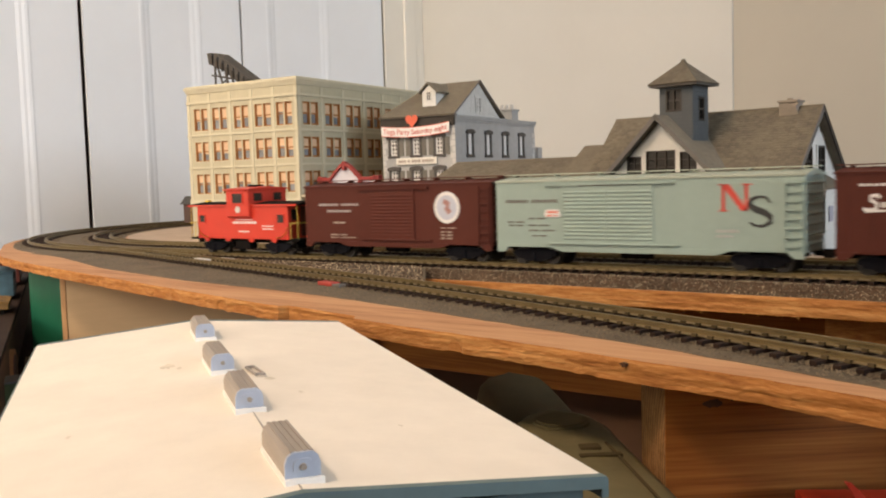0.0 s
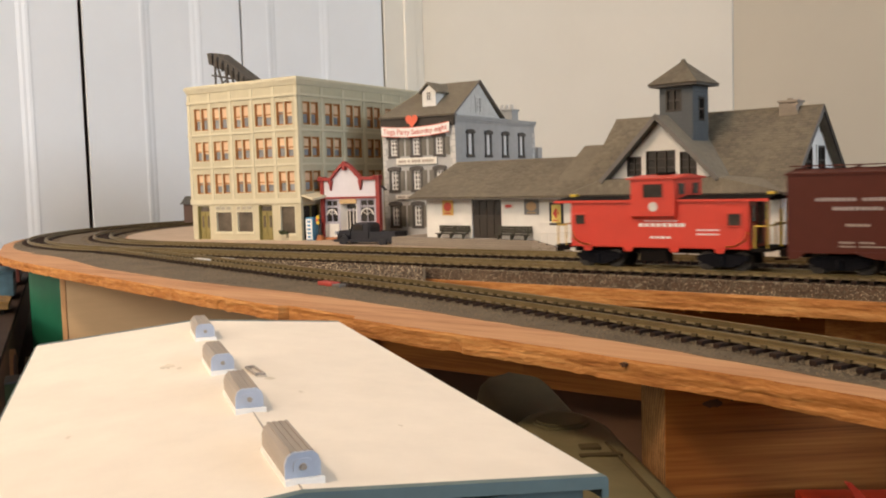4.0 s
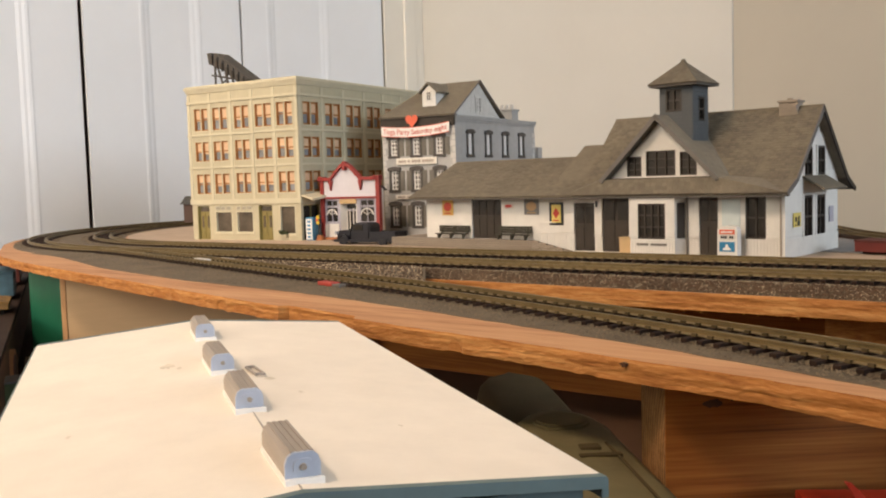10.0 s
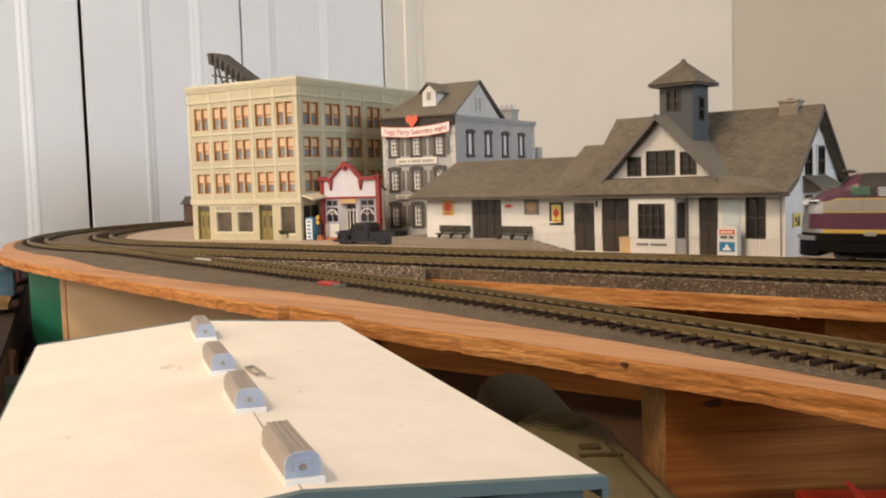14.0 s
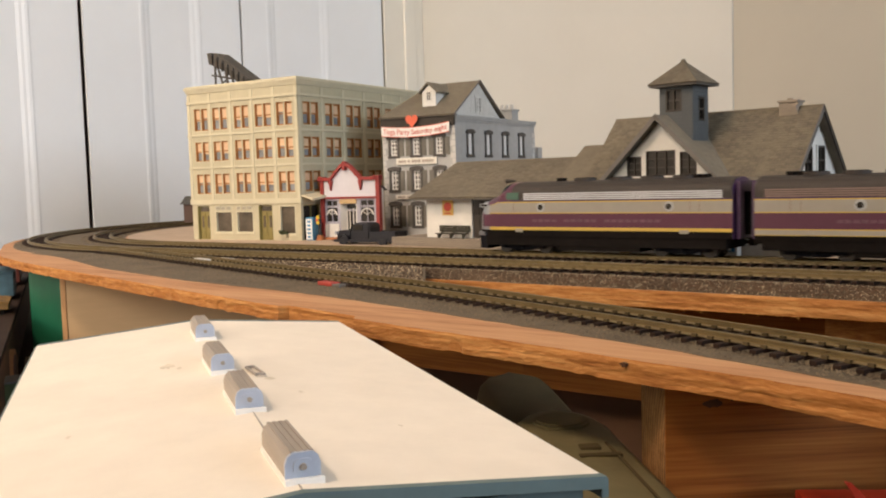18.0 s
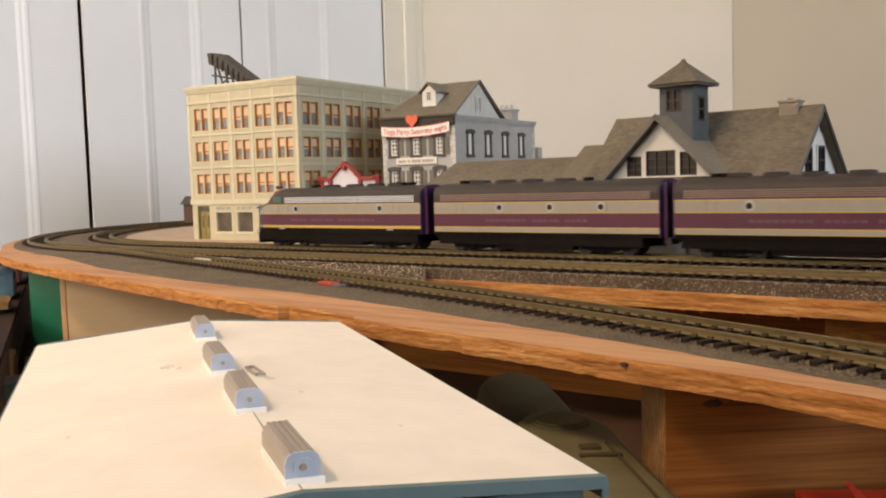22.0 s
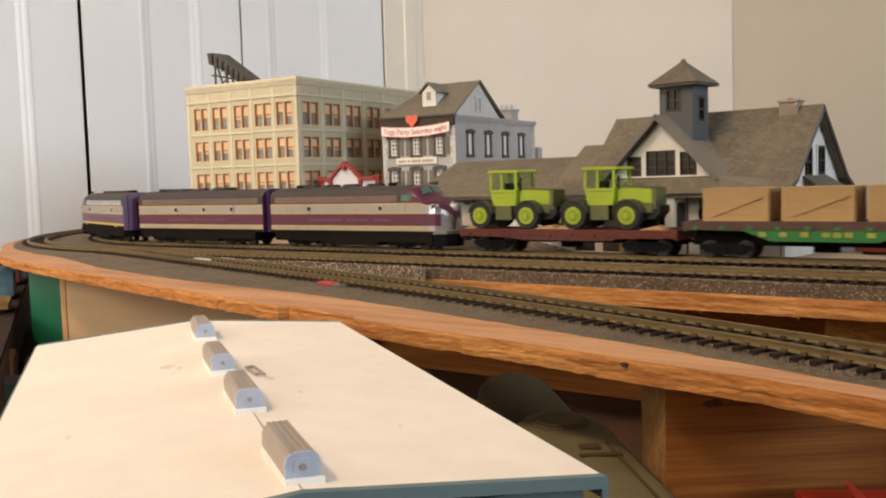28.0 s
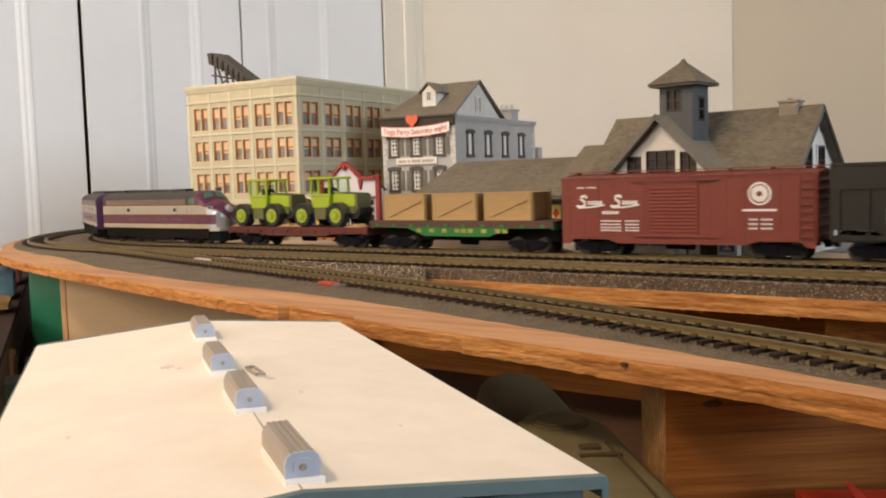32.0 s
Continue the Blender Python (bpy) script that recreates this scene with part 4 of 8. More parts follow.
        prism([(a - 0.0030, d + 0.0006), (a - 0.0020, d - 0.0010), (b + 0.0020, d - 0.0010), (b + 0.0030, d + 0.0006), (b + 0.0010, d + 0.0026), ((a + b) / 2, d + 0.0036), (a - 0.0010, d + 0.0026)], "x", -0.0004, 0.0022, bm)
        part("window_surround", bm, M_HOTELTRIM, r)
    # hipped roof with a gable end
    yr, zr, xl = 0.050, 0.1580, -0.056
    part("roof", slab([(-W - 0.002, -0.005, 0.1222), (0.002, -0.005, 0.1222), (0.002, yr, zr), (xl, yr, zr)], 0.0015), M_ROOF, r, "grey shingled hip roof")
    part("roof", slab([(-W - 0.002, 0.104, 0.1222), (0.002, 0.104, 0.1222), (0.002, yr, zr), (xl, yr, zr)], 0.0015), M_ROOF, r)
    part("roof", slab([(-W - 0.002, -0.005, 0.1222), (-W - 0.002, 0.104, 0.1222), (xl, yr, zr)], 0.0015), M_ROOF, r)
    gw = prism([(0.000, 0.1212), (0.0985, 0.1212), (yr, 0.1562)], "x", -0.002, 0.0)
    y = 0.003
    while y < 0.097:
        t = 0.1212 + (0.0350 * y / yr if y < yr else 0.0350 * (0.0985 - y) / (0.0985 - yr))
        box(-0.0001, y, 0.1212, 0.0005, y + 0.0008, t - 0.001, gw)
        y += 0.0030
    part("gable", gw, M_WHITE, r, "white board-and-batten gable")
    for y0, y1 in ((-0.005, yr), (0.104, yr)):
        part("bargeboard", slab([(0.0020, y0, 0.1226), (0.0034, y0, 0.1226), (0.0034, y1, 0.1586), (0.0020, y1, 0.1586)], 0.0014), M_SHUT, r)
    sash(r, 0.0435, 0.1250, 0.0550, 0.1412, 0.0012, M_WHITE, M_PANE, 2, 4, 0.0012, 0.0012, axis="x")
    # dormer
    xc, yd = -0.0345, 0.0100
    part("dormer_wall", prism([(xc - 0.0078, 0.1318), (xc + 0.0078, 0.1318), (xc + 0.0078, 0.1462), (xc, 0.1535), (xc - 0.0078, 0.1462)], "y", yd, 0.045), M_WHITE, r, "white dormer")
    for s in (-1, 1):
        part("dormer_roof", slab([(xc, yd - 0.003, 0.1562), (xc, 0.05, 0.1562), (xc + s * 0.0118, 0.05, 0.1458), (xc + s * 0.0118, yd - 0.003, 0.1458)], 0.0012), M_ROOF, r)
    sash(r, xc - 0.0026, 0.1375, xc + 0.0026, 0.1465, yd - 0.0012, M_WHITE, M_PANE, 2, 3, 0.0006, 0.0010)
    # chimney
    ch = part("chimney", box(-0.0268, 0.142, 0.116, -0.0068, 0.158, 0.1325), M_GREY, r)
    part("cap", box(-0.0282, 0.1405, 0.1325, -0.0054, 0.1595, 0.1346, bevel=0.0004), M_GREY, ch)
    for x in (-0.0228, -0.0168, -0.0108):
        part("pot", tube((x, 0.150, 0.1346), (x, 0.150, 0.1398), 0.0024, 10, 0.0018), M_GREY, ch)
    part("side_annex", box(0.0, D - 0.001, 0.0, 0.005, D + 0.01, 0.092), M_GREY, r)
    # signs
    s = part("name_board", box(-0.0680, -0.0030, 0.0738, -0.0200, -0.0012, 0.0806, bevel=0.0008), M_CREAMBOARD, r, "white name board with lettering too small to read")
    part("lettering", word_bars(-0.065, -0.023, 0.0758, 0.0030, -0.0031, (6, 2, 7, 9)), M_FADED, s)
    s = part("name_board", box(-0.0700, -0.0030, 0.0392, -0.0330, -0.0012, 0.0436, bevel=0.0006), M_CREAMBOARD, r)
    part("lettering", word_bars(-0.067, -0.036, 0.0404, 0.0020, -0.0031, (5, 6, 4)), M_FADED, s)
    fe = part("picket_fence", box(-0.028, -0.0036, 0.0105, 0.004, -0.0028, 0.0116), M_PAPER, r, "white picket fence before the hotel")
    for k in range(10):
        x = -0.028 + k * 0.0033
        part("picket", prism([(x, 0.0), (x + 0.0017, 0.0), (x + 0.0017, 0.0145), (x + 0.00085, 0.0157), (x, 0.0145)], "y", -0.0045, -0.0037), M_PAPER, fe)
    return r


hotel = grey_hotel()


def banner():
    b = root("party_banner", hotel.matrix_world @ pose(-0.0434, -0.0052, 0.1085), "white paper banner with red lettering on the hotel", "banner")
    bm = bmesh.new()
    rows = []
    for i in range(25):
        u = i / 24 * 2 - 1
        z = 0.0028 * u * u - 0.0020 + 0.0006 * u
        rows.append([bm.verts.new((u * 0.0400, y, z + dz)) for y, dz in ((0, -0.0052), (0, 0.0048), (0.0004, 0.0048), (0.0004, -0.0052))])
    for a, c in zip(rows, rows[1:]):
        for k in range(4):
            bm.faces.new((a[k], a[(k + 1) % 4], c[(k + 1) % 4], c[k]))
    part("sheet", bm, M_PAPER, b)
    for z in (0.0044, -0.0050):
        bm = bmesh.new()
        pr = None
        for i in range(25):
            u = i / 24 * 2 - 1
            c = 0.0028 * u * u - 0.0020 + 0.0006 * u
            row = [bm.verts.new((u * 0.0399, -0.0002, z + c + d)) for d in (-0.0003, 0.0003)]
            if pr:
                bm.faces.new((pr[0], pr[1], row[1], row[0]))
            pr = row
        part("border", bm, M_HEART, b)
    me = text_mesh("Toga Party Saturday night", 0.0072)
    w = max(v.co.x for v in me.vertices)
    for v in me.vertices:
        x, z = v.co.x * 0.0375 / w, v.co.y
        u = x / 0.04
        v.co = (x, -0.0003 - v.co.z, z + 0.0028 * u * u - 0.0022 + 0.0006 * u)
    me.materials.append(M_REDINK)
    t = new("words", me)
    t.parent = b
    h = root("paper_heart", hotel.matrix_world @ pose(-0.0462, -0.0058, 0.1178), "orange-red paper heart above the banner", "decoration")
    pts = []
    for i in range(28):
        a = i / 28 * math.tau
        pts.append((0.00045 * 16 * math.sin(a) ** 3, 0.00045 * (13 * math.cos(a) - 5 * math.cos(2 * a) - 2 * math.cos(3 * a) - math.cos(4 * a))))
    part("card", prism(pts, "y", 0, 0.0006), M_HEART, h)


banner()


# ------------------------------------------------------------------ red-trimmed shop
def shop():
    r = root("village_shop", pose(-0.6629, 0.6739, -0.005, 0, 0, 5.74), "small white model shop with dark red trim and a false front", "model building")
    W, D = 0.0729, 0.0055
    holes = [(0.0050, 0.0180, 0.0205, 0.0405), (0.0235, 0.0035, 0.0440, 0.0400), (0.0475, 0.0180, 0.0655, 0.0405)]
    part("wall", wall_y(0.003, W - 0.003, 0.003, 0.0425, 0, 0.0025, holes), M_LILAC, r)
    part("wall", box(0.0, 0.0025, 0.003, 0.0025, D, 0.052), M_WHITE, r)
    part("wall", box(W - 0.0025, 0.0025, 0.003, W, D, 0.052), M_WHITE, r)
    part("wall", box(0.0025, D - 0.0010, 0.044, W - 0.0025, D, 0.052), M_WHITE, r)
    part("inner_core", box(0.020, 0.0086, 0.003, 0.048, 0.0094, 0.044), M_TAR, r)
    part("stall_riser", box(0.0042, -0.0010, 0.003, 0.0215, -0.0001, 0.0165), M_WHITE, r)
    part("stall_riser", box(0.0465, -0.0010, 0.003, 0.0665, -0.0001, 0.0165), M_WHITE, r)
    pk = 0.0323
    top = [(0.0025, 0.0430), (W - 0.0025, 0.0430), (W - 0.0025, 0.0605), (0.0520, 0.0605), (pk + 0.006, 0.0725), (pk, 0.0755), (pk - 0.006, 0.0725), (0.0135, 0.0605), (0.0025, 0.0605)]
    part("false_front", prism(top, "y", -0.0008, 0.0020), M_LILACWHITE, r, "white boarded false front")
    part("roof", slab([(-0.002, 0.001, 0.0540), (W + 0.002, 0.001, 0.0540), (W + 0.002, D + 0.003, 0.0500), (-0.002, D + 0.003, 0.0500)], 0.0012), M_TAR, r)
    line = [(-0.0015, 0.0625), (0.0140, 0.0625), (pk - 0.0060, 0.0745), (pk, 0.0778), (pk + 0.0060, 0.0745), (0.0510, 0.0625), (W + 0.0015, 0.0625)]
    for (a, b), (c, d) in zip(line, line[1:]):
        bm = prism([(a, b - 0.0028), (c, d - 0.0028), (c, d + 0.0004), (a, b + 0.0004)], "y", -0.0042, 0.0022)
        part("crest_trim", bm, M_REDTRIM, r)
    for x in (0.0140, 0.0510):
        part("bracket", prism([(x - 0.0022, 0.0600), (x + 0.0022, 0.0600), (x, 0.0500)], "y", -0.0040, -0.0010), M_REDTRIM, r)
    part("key_block", box(pk - 0.002, -0.0050, 0.0700, pk + 0.002, 0.0, 0.0785, bevel=0.0006), M_REDTRIM, r)
    for x in (0.0, W - 0.0042):
        part("corner_post", box(x, -0.0022, 0.003, x + 0.0042, 0.0024, 0.0600), M_REDTRIM, r)
        part("post_cap", box(x - 0.0015, -0.0042, 0.0595, x + 0.0057, 0.0024, 0.0640, bevel=0.0006), M_REDTRIM, r)
    part("cornice", box(0.0042, -0.0026, 0.0418, W - 0.0042, 0.0, 0.0436), M_REDTRIM, r)
    for a, c, b, d in (holes[0], holes[2]):
        sash(r, a, c, b, d - 0.007, 0.0002, M_LILAC, M_PANE, 2, 1, 0.0008, 0.0014)
        sash(r, a, d - 0.0066, b, d, 0.0002, M_LILAC, M_PANE, 2, 1, 0.0009, 0.0014)
        m, w = (a + b) / 2, (b - a) / 2 - 0.001
        bm = bmesh.new()
        for i in range(10):
            p, q = math.pi * i / 10, math.pi * (i + 1) / 10
            z = d - 0.0150
            prism([(m + w * math.cos(p), z + w * 0.85 * math.sin(p)), (m + w * math.cos(q), z + w * 0.85 * math.sin(q)), (m + (w - 0.0013) * math.cos(q), z + (w - 0.0013) * 0.85 * math.sin(q)), (m + (w - 0.0013) * math.cos(p), z + (w - 0.0013) * 0.85 * math.sin(p))], "y", -0.0006, 0.0002, bm)
        for p in (0.6, 1.57, 2.5):
            tube((m, -0.0002, d - 0.0150), (m + w * math.cos(p), -0.0002, d - 0.0150 + w * 0.85 * math.sin(p)), 0.0004, 5, bm=bm)
        part("fanlight", bm, M_WHITE, r, "white arched fanlight bars")
    a, c, b, d = holes[1]
    part("sign_board", box(a, -0.0014, 0.0368, b, -0.0002, 0.0412), M_CRATE2, r, "small tan sign board")
    dr = part("door", box(0.0266, 0.0070, 0.0035, 0.0432, 0.0080, 0.0360), M_LILAC, r, "recessed grey double door with tall dark panes")
    for u in (0.0276, 0.0356):
        part("pane", box(u, 0.0064, 0.0080, u + 0.0058, 0.0069, 0.0290), M_PANE, dr)
        part("stile", box(u + 0.0024, 0.0060, 0.0035, u + 0.0034, 0.0064, 0.0300), M_WHITE, dr)
        part("jamb", box(u - 0.0010, 0.0060, 0.0035, u, 0.0069, 0.0320), M_WHITE, dr)
    part("fanlight", box(0.0272, 0.0064, 0.0312, 0.0424, 0.0069, 0.0352), M_PANE, dr)
    part("reveal", slab([(0.0235, 0.0, 0.0035), (0.0266, 0.0070, 0.0035), (0.0266, 0.0070, 0.0362), (0.0235, 0.0, 0.0362)], 0.0008), M_WHITE, r)
    part("reveal", slab([(0.0440, 0.0, 0.0035), (0.0432, 0.0070, 0.0035), (0.0432, 0.0070, 0.0362), (0.0440, 0.0, 0.0362)], 0.0008), M_WHITE, r)
    part("step", box(-0.010, -0.008, 0.0, W + 0.004, 0.004, 0.003, bevel=0.0004), mat("orange_brick_step", (0.42, 0.16, 0.06), 0.7, var=0.15), r, "orange-brown front step")
    return r


shop()


def soda_machine():
    r = root("vending_cabinet", pose(-0.6615, 0.6545, -0.005, 0, 0, 10), "blue enamel vending cabinet with a white door", "vending machine")
    part("body", box(-0.0050, 0, 0.0, 0.0036, 0.0095, 0.0240, bevel=0.0005), M_BLUEBOX, r)
    part("front_panel", box(-0.0044, -0.0008, 0.002, 0.0028, -0.0001, 0.0225), M_PAPER, r)
    for k in range(5):
        part("picture", box(-0.0026, -0.0011, 0.0034 + k * 0.0038, 0.0012, -0.0009, 0.0055 + k * 0.0038), M_BLUEBOX, r)
    q = root("petrol_lamp_post", pose(-0.6545, 0.6615, -0.005), "black hand pump with yellow discs", "pump")
    part("column", tube((0, 0, 0.006), (0, 0, 0.026), 0.0016, 10), M_BLACK, q)
    part("base", tube((0, 0, 0), (0, 0, 0.006), 0.0045, 12, 0.003), mat("rust_base", (0.4, 0.15, 0.05), 0.7), q)
    for z in (0.0185, 0.0240):
        part("disc", tube((0, -0.0020, z), (0, -0.0032, z), 0.0018, 12), M_YELLOW, q)
    part("red_flag", box(-0.0050, -0.0012, 0.0195, -0.0018, -0.0004, 0.0225), M_HEART, q)
    f = root("trackside_shed", pose(-1.135, 0.885, -0.0045, 0, 0, 25), "small dark model shed behind the loop track", "shed")
    part("wall", box(-0.02, 0, 0, 0.03, 0.03, 0.033), mat("brown_shed", (0.10, 0.055, 0.04), 0.7), f)
    part("roof", prism([(-0.004, 0.032), (0.015, 0.044), (0.034, 0.032)], "x", -0.024, 0.034), M_TAR, f)


soda_machine()


# ------------------------------------------------------------------ black pickup truck
def pickup():
    r = root("black_pickup_truck", pose(-0.5625, 0.6310, -0.005, 0, 0, 186) @ Matrix.Diagonal((1.11, 1.06, 1.02, 1.0)), "black vintage model pickup truck parked beside the platform", "truck")
    # front towards +x
    part("chassis", box(-0.030, -0.0085, 0.0030, 0.030, 0.0085, 0.0055), M_TRUCKBLACK, r)
    bm = prism([(-0.0065, 0.005), (0.0125, 0.005), (0.0125, 0.0130), (0.0105, 0.0190), (0.0080, 0.0203), (-0.0040, 0.0203), (-0.0065, 0.0180)], "y", -0.0084, 0.0084)
    bmesh.ops.bevel(bm, geom=bm.edges[:], offset=0.0011, segments=2, affect="EDGES")
    part("cab", bm, M_TRUCKBLACK, r, "black cab")
    bm = prism([(0.0140, 0.005), (0.029, 0.005), (0.0295, 0.0110), (0.028, 0.0130), (0.0140, 0.0142)], "y", -0.0055, 0.0055)
    bmesh.ops.bevel(bm, geom=bm.edges[:], offset=0.001, segments=2, affect="EDGES")
    part("bonnet", bm, M_TRUCKBLACK, r)
    part("bed", box(-0.031, -0.0090, 0.0055, -0.0068, 0.0090, 0.0065), M_TRUCKBLACK, r)
    for a in ((-0.031, -0.0092, -0.0068, -0.0084), (-0.031, 0.0084, -0.0068, 0.0092), (-0.0318, -0.0092, -0.0308, 0.0092)):
        part("bed_side", box(a[0], a[1], 0.0060, a[2], a[3], 0.0125), M_TRUCKBLACK, r)
    for x in (-0.019, 0.0205):
        for s in (-1, 1):
            w = part("wheel", tube((x, s * 0.0062, 0.0042), (x, s * 0.0090, 0.0042), 0.0042, 18), M_TRUCKBLACK, r)
            part("hub", tube((x, s * 0.0090, 0.0042), (x, s * 0.0093, 0.0042), 0.0018, 12), M_BLACK, w)
            bm = bmesh.new()
            for i in range(8):
                p, q = math.pi * (i / 8 * 0.9 + 0.05), math.pi * ((i + 1) / 8 * 0.9 + 0.05)
                prism([(x + 0.0060 * math.cos(p), 0.0042 + 0.0060 * math.sin(p)), (x + 0.0060 * math.cos(q), 0.0042 + 0.0060 * math.sin(q)), (x + 0.0048 * math.cos(q), 0.0042 + 0.0048 * math.sin(q)), (x + 0.0048 * math.cos(p), 0.0042 + 0.0048 * math.sin(p))], "y", s * 0.0058, s * 0.0094, bm)
            part("mudguard", bm, M_TRUCKBLACK, r)
    for s in (-1, 1):
        part("headlamp", tube((0.0270, s * 0.0068, 0.0112), (0.0290, s * 0.0068, 0.0112), 0.0014, 12, 0.0019), mat("lamp_grey", (0.35, 0.36, 0.4), 0.3), r)
        part("side_window", box(0.0000, s * 0.0087, 0.0135, 0.0095, s * 0.0089, 0.0185), M_PANE, r)
    part("windscreen", slab([(0.0142, -0.0072, 0.0130), (0.0142, 0.0072, 0.0130), (0.0120, 0.0068, 0.0188), (0.0120, -0.0068, 0.0188)], 0.0003), M_PANE, r)
    part("grille", box(0.0292, -0.0036, 0.0056, 0.0299, 0.0036, 0.0112), M_SHUT, r)
    part("bumper", box(0.0310, -0.0085, 0.0036, 0.0318, 0.0085, 0.0050), M_SHUT, r)
    part("plate", box(0.0318, -0.0060, 0.0042, 0.0322, -0.0024, 0.0064), M_PAPER, r)


pickup()


# ------------------------------------------------------------------ white station
def station():
    r = root("railway_station", pose(-0.181, 0.6015, -0.005, 0, 0, -4.51), "white clapboard model railway station with grey roof and tower", "model station")
    D = 0.098
    holes = [(-0.2594, 0.0085, -0.2285, 0.0420), (-0.1594, 0.0010, -0.1415, 0.0370), (-0.1351, 0.0010, -0.1125, 0.0410),
             (-0.0584, 0.0010, -0.0447, 0.0408), (-0.0258, 0.0125, -0.0117, 0.0405)]
    part("wall", wall_y(-0.310, 0, 0, 0.0430, 0, 0.0030, holes), M_WHITE, r, "white front wall")
    skip = holes + [(-0.1050, 0, -0.0675, 0.043)]
    part("clapboard", boards(-0.310, 0, 0.0140, 0.0430, 0, 0, "y", skip), M_WHITE, r)["kind"] = "stuff"
    part("wainscot", beads(-0.158, 0, 0.0005, 0.0122, 0, "y", skip), M_WHITE, r)["kind"] = "stuff"
    part("clapboard", boards(-0.310, -0.197, 0.0005, 0.0140, 0, 0, "y", skip), M_WHITE, r)["kind"] = "stuff"
    part("wainscot", beads(-0.197, -0.158, 0.0005, 0.0180, 0, "y", skip), M_WHITE, r)["kind"] = "stuff"
    for a, b, z in ((-0.190, -0.176, 0.0218), (-0.176, -0.158, 0.0150), (-0.158, 0, 0.0125)):
        for c in cells(a, b, z, z + 0.0012, skip):
            part("belt_board", box(c[0], -0.0011, c[1], c[2], -0.0001, c[3]), M_WHITE, r)
    # end wall with gable
    eh = [(0.0325, 0.0110, 0.0488, 0.0398), (0.0560, 0.0106, 0.0730, 0.0396), (0.0331, 0.0524, 0.0490, 0.0721), (0.0580, 0.0532, 0.0730, 0.0731)]
    part("wall", wall_x(0.0030, D, 0, 0.0500, -0.003, 0, [(a, b, c, d) for a, b, c, d in eh[:2]]), M_WHITE, r)
    bm = bmesh.new()
    for a, c, b, d in cells(0.0, D, 0.0500, 0.0960, eh[2:]):
        n = 14
        for i in range(n):
            u, v = c + (d - c) * i / n, c + (d - c) * (i + 1) / n
            lim = lambda z: (0.052 * (z - 0.0445) / 0.055, 0.106 - 0.046 * (z - 0.0445) / 0.055)
            l0, l1 = lim(v)
            p, q = max(a, l0), min(b, l1)
            if q - p > 0.0002:
                box(-0.0030, p, u, 0.0, q, v, bm)
    part("gable", bm, M_WHITE, r, "white clapboard gable end")
    part("clapboard", boards(0.0, D, 0.0140, 0.0500, 0.0, 0, "x", eh, lift=0.0007), M_WHITE, r)["kind"] = "stuff"
    part("clapboard", boards(0.012, 0.092, 0.0500, 0.0560, 0.0, 0, "x", eh, lift=0.0007), M_WHITE, r)["kind"] = "stuff"
    part("clapboard", boards(0.036, 0.072, 0.0735, 0.0830, 0.0, 0, "x", eh, lift=0.0007), M_WHITE, r)["kind"] = "stuff"
    part("base_board", box(-0.0001, 0.0, 0.0, 0.0008, D, 0.0125), M_WHITE, r)
    part("wall", box(-0.310, D - 0.003, 0, -0.003, D, 0.043), M_WHITE, r)
    part("wall", box(-0.310, 0.003, 0, -0.307, D - 0.003, 0.043), M_WHITE, r)
    part("inner_core", box(-0.300, 0.016, 0.001, -0.012, D - 0.012, 0.042), M_TAR, r)
    part("corner_board", box(-0.0032, -0.0012, 0, 0.0009, -0.0001, 0.043), M_WHITE, r)
    # doors and windows of the front
    for i, (a, c, b, d) in enumerate(holes):
        if i == 4:
            sash(r, a, c, b, d, 0.0004, M_DKTRIM, M_PANE, 2, 2, 0.0012, 0.0014, label="dark brown sash window")
        else:
            dr = part("door", box(a, 0.0014, c, b, 0.0026, d), M_DKTRIM, r, "dark brown door")
            n = 4 if i == 0 else 2
            for k in range(n):
                u = a + (b - a) * (k + 0.12) / n
                part("panel", box(u, 0.0009, c + 0.002, u + (b - a) / n * 0.76, 0.0013, c + (d - c) * 0.48), M_DKTRIM, dr)
                part("pane", box(u, 0.0009, c + (d - c) * 0.58, u + (b - a) / n * 0.76, 0.0013, d - 0.003), M_PANE, dr)
    # bay with the ticket window
    bw = [(-0.0993, 0.0120, -0.0782, 0.0365)]
    bay = part("bay_wall", wall_y(-0.1055, -0.0710, 0, 0.0430, -0.0105, -0.0090, bw), M_WHITE, r, "white ticket bay")
    part("clapboard", boards(-0.1055, -0.0710, 0.0125, 0.0430, -0.0105, 0, "y", bw), M_WHITE, bay)["kind"] = "stuff"
    part("wainscot", beads(-0.1055, -0.0710, 0.0005, 0.0105, -0.0105, "y", []), M_WHITE, bay)["kind"] = "stuff"
    part("side", box(-0.1055, -0.0090, 0, -0.1040, -0.0001, 0.043), M_WHITE, bay)
    part("side", slab([(-0.0711, -0.0103, 0), (-0.0672, -0.0001, 0), (-0.0672, -0.0001, 0.043), (-0.0711, -0.0103, 0.043)], 0.001), M_WHITE, bay)
    part("side_window", slab([(-0.0700, -0.0090, 0.0125), (-0.0676, -0.0026, 0.0125), (-0.0676, -0.0026, 0.0370), (-0.0700, -0.0090, 0.0370)], 0.0016), M_DKTRIM, bay)
    sash(r, *bw[0], -0.0108, M_DKTRIM, M_PANE, 4, 3, 0.0012, 0.0014, label="dark ticket window with small panes")
    part("lettering", word_bars(-0.1005, -0.0770, 0.0072, 0.0018, -0.0111, (6, 8)), M_SHUT, r, "row of small brown letters too small to read")
    # main roof: two slopes, eaves kicked out at the foot
    xr0, xr1, zr = -0.1530, 0.0062, 0.1000
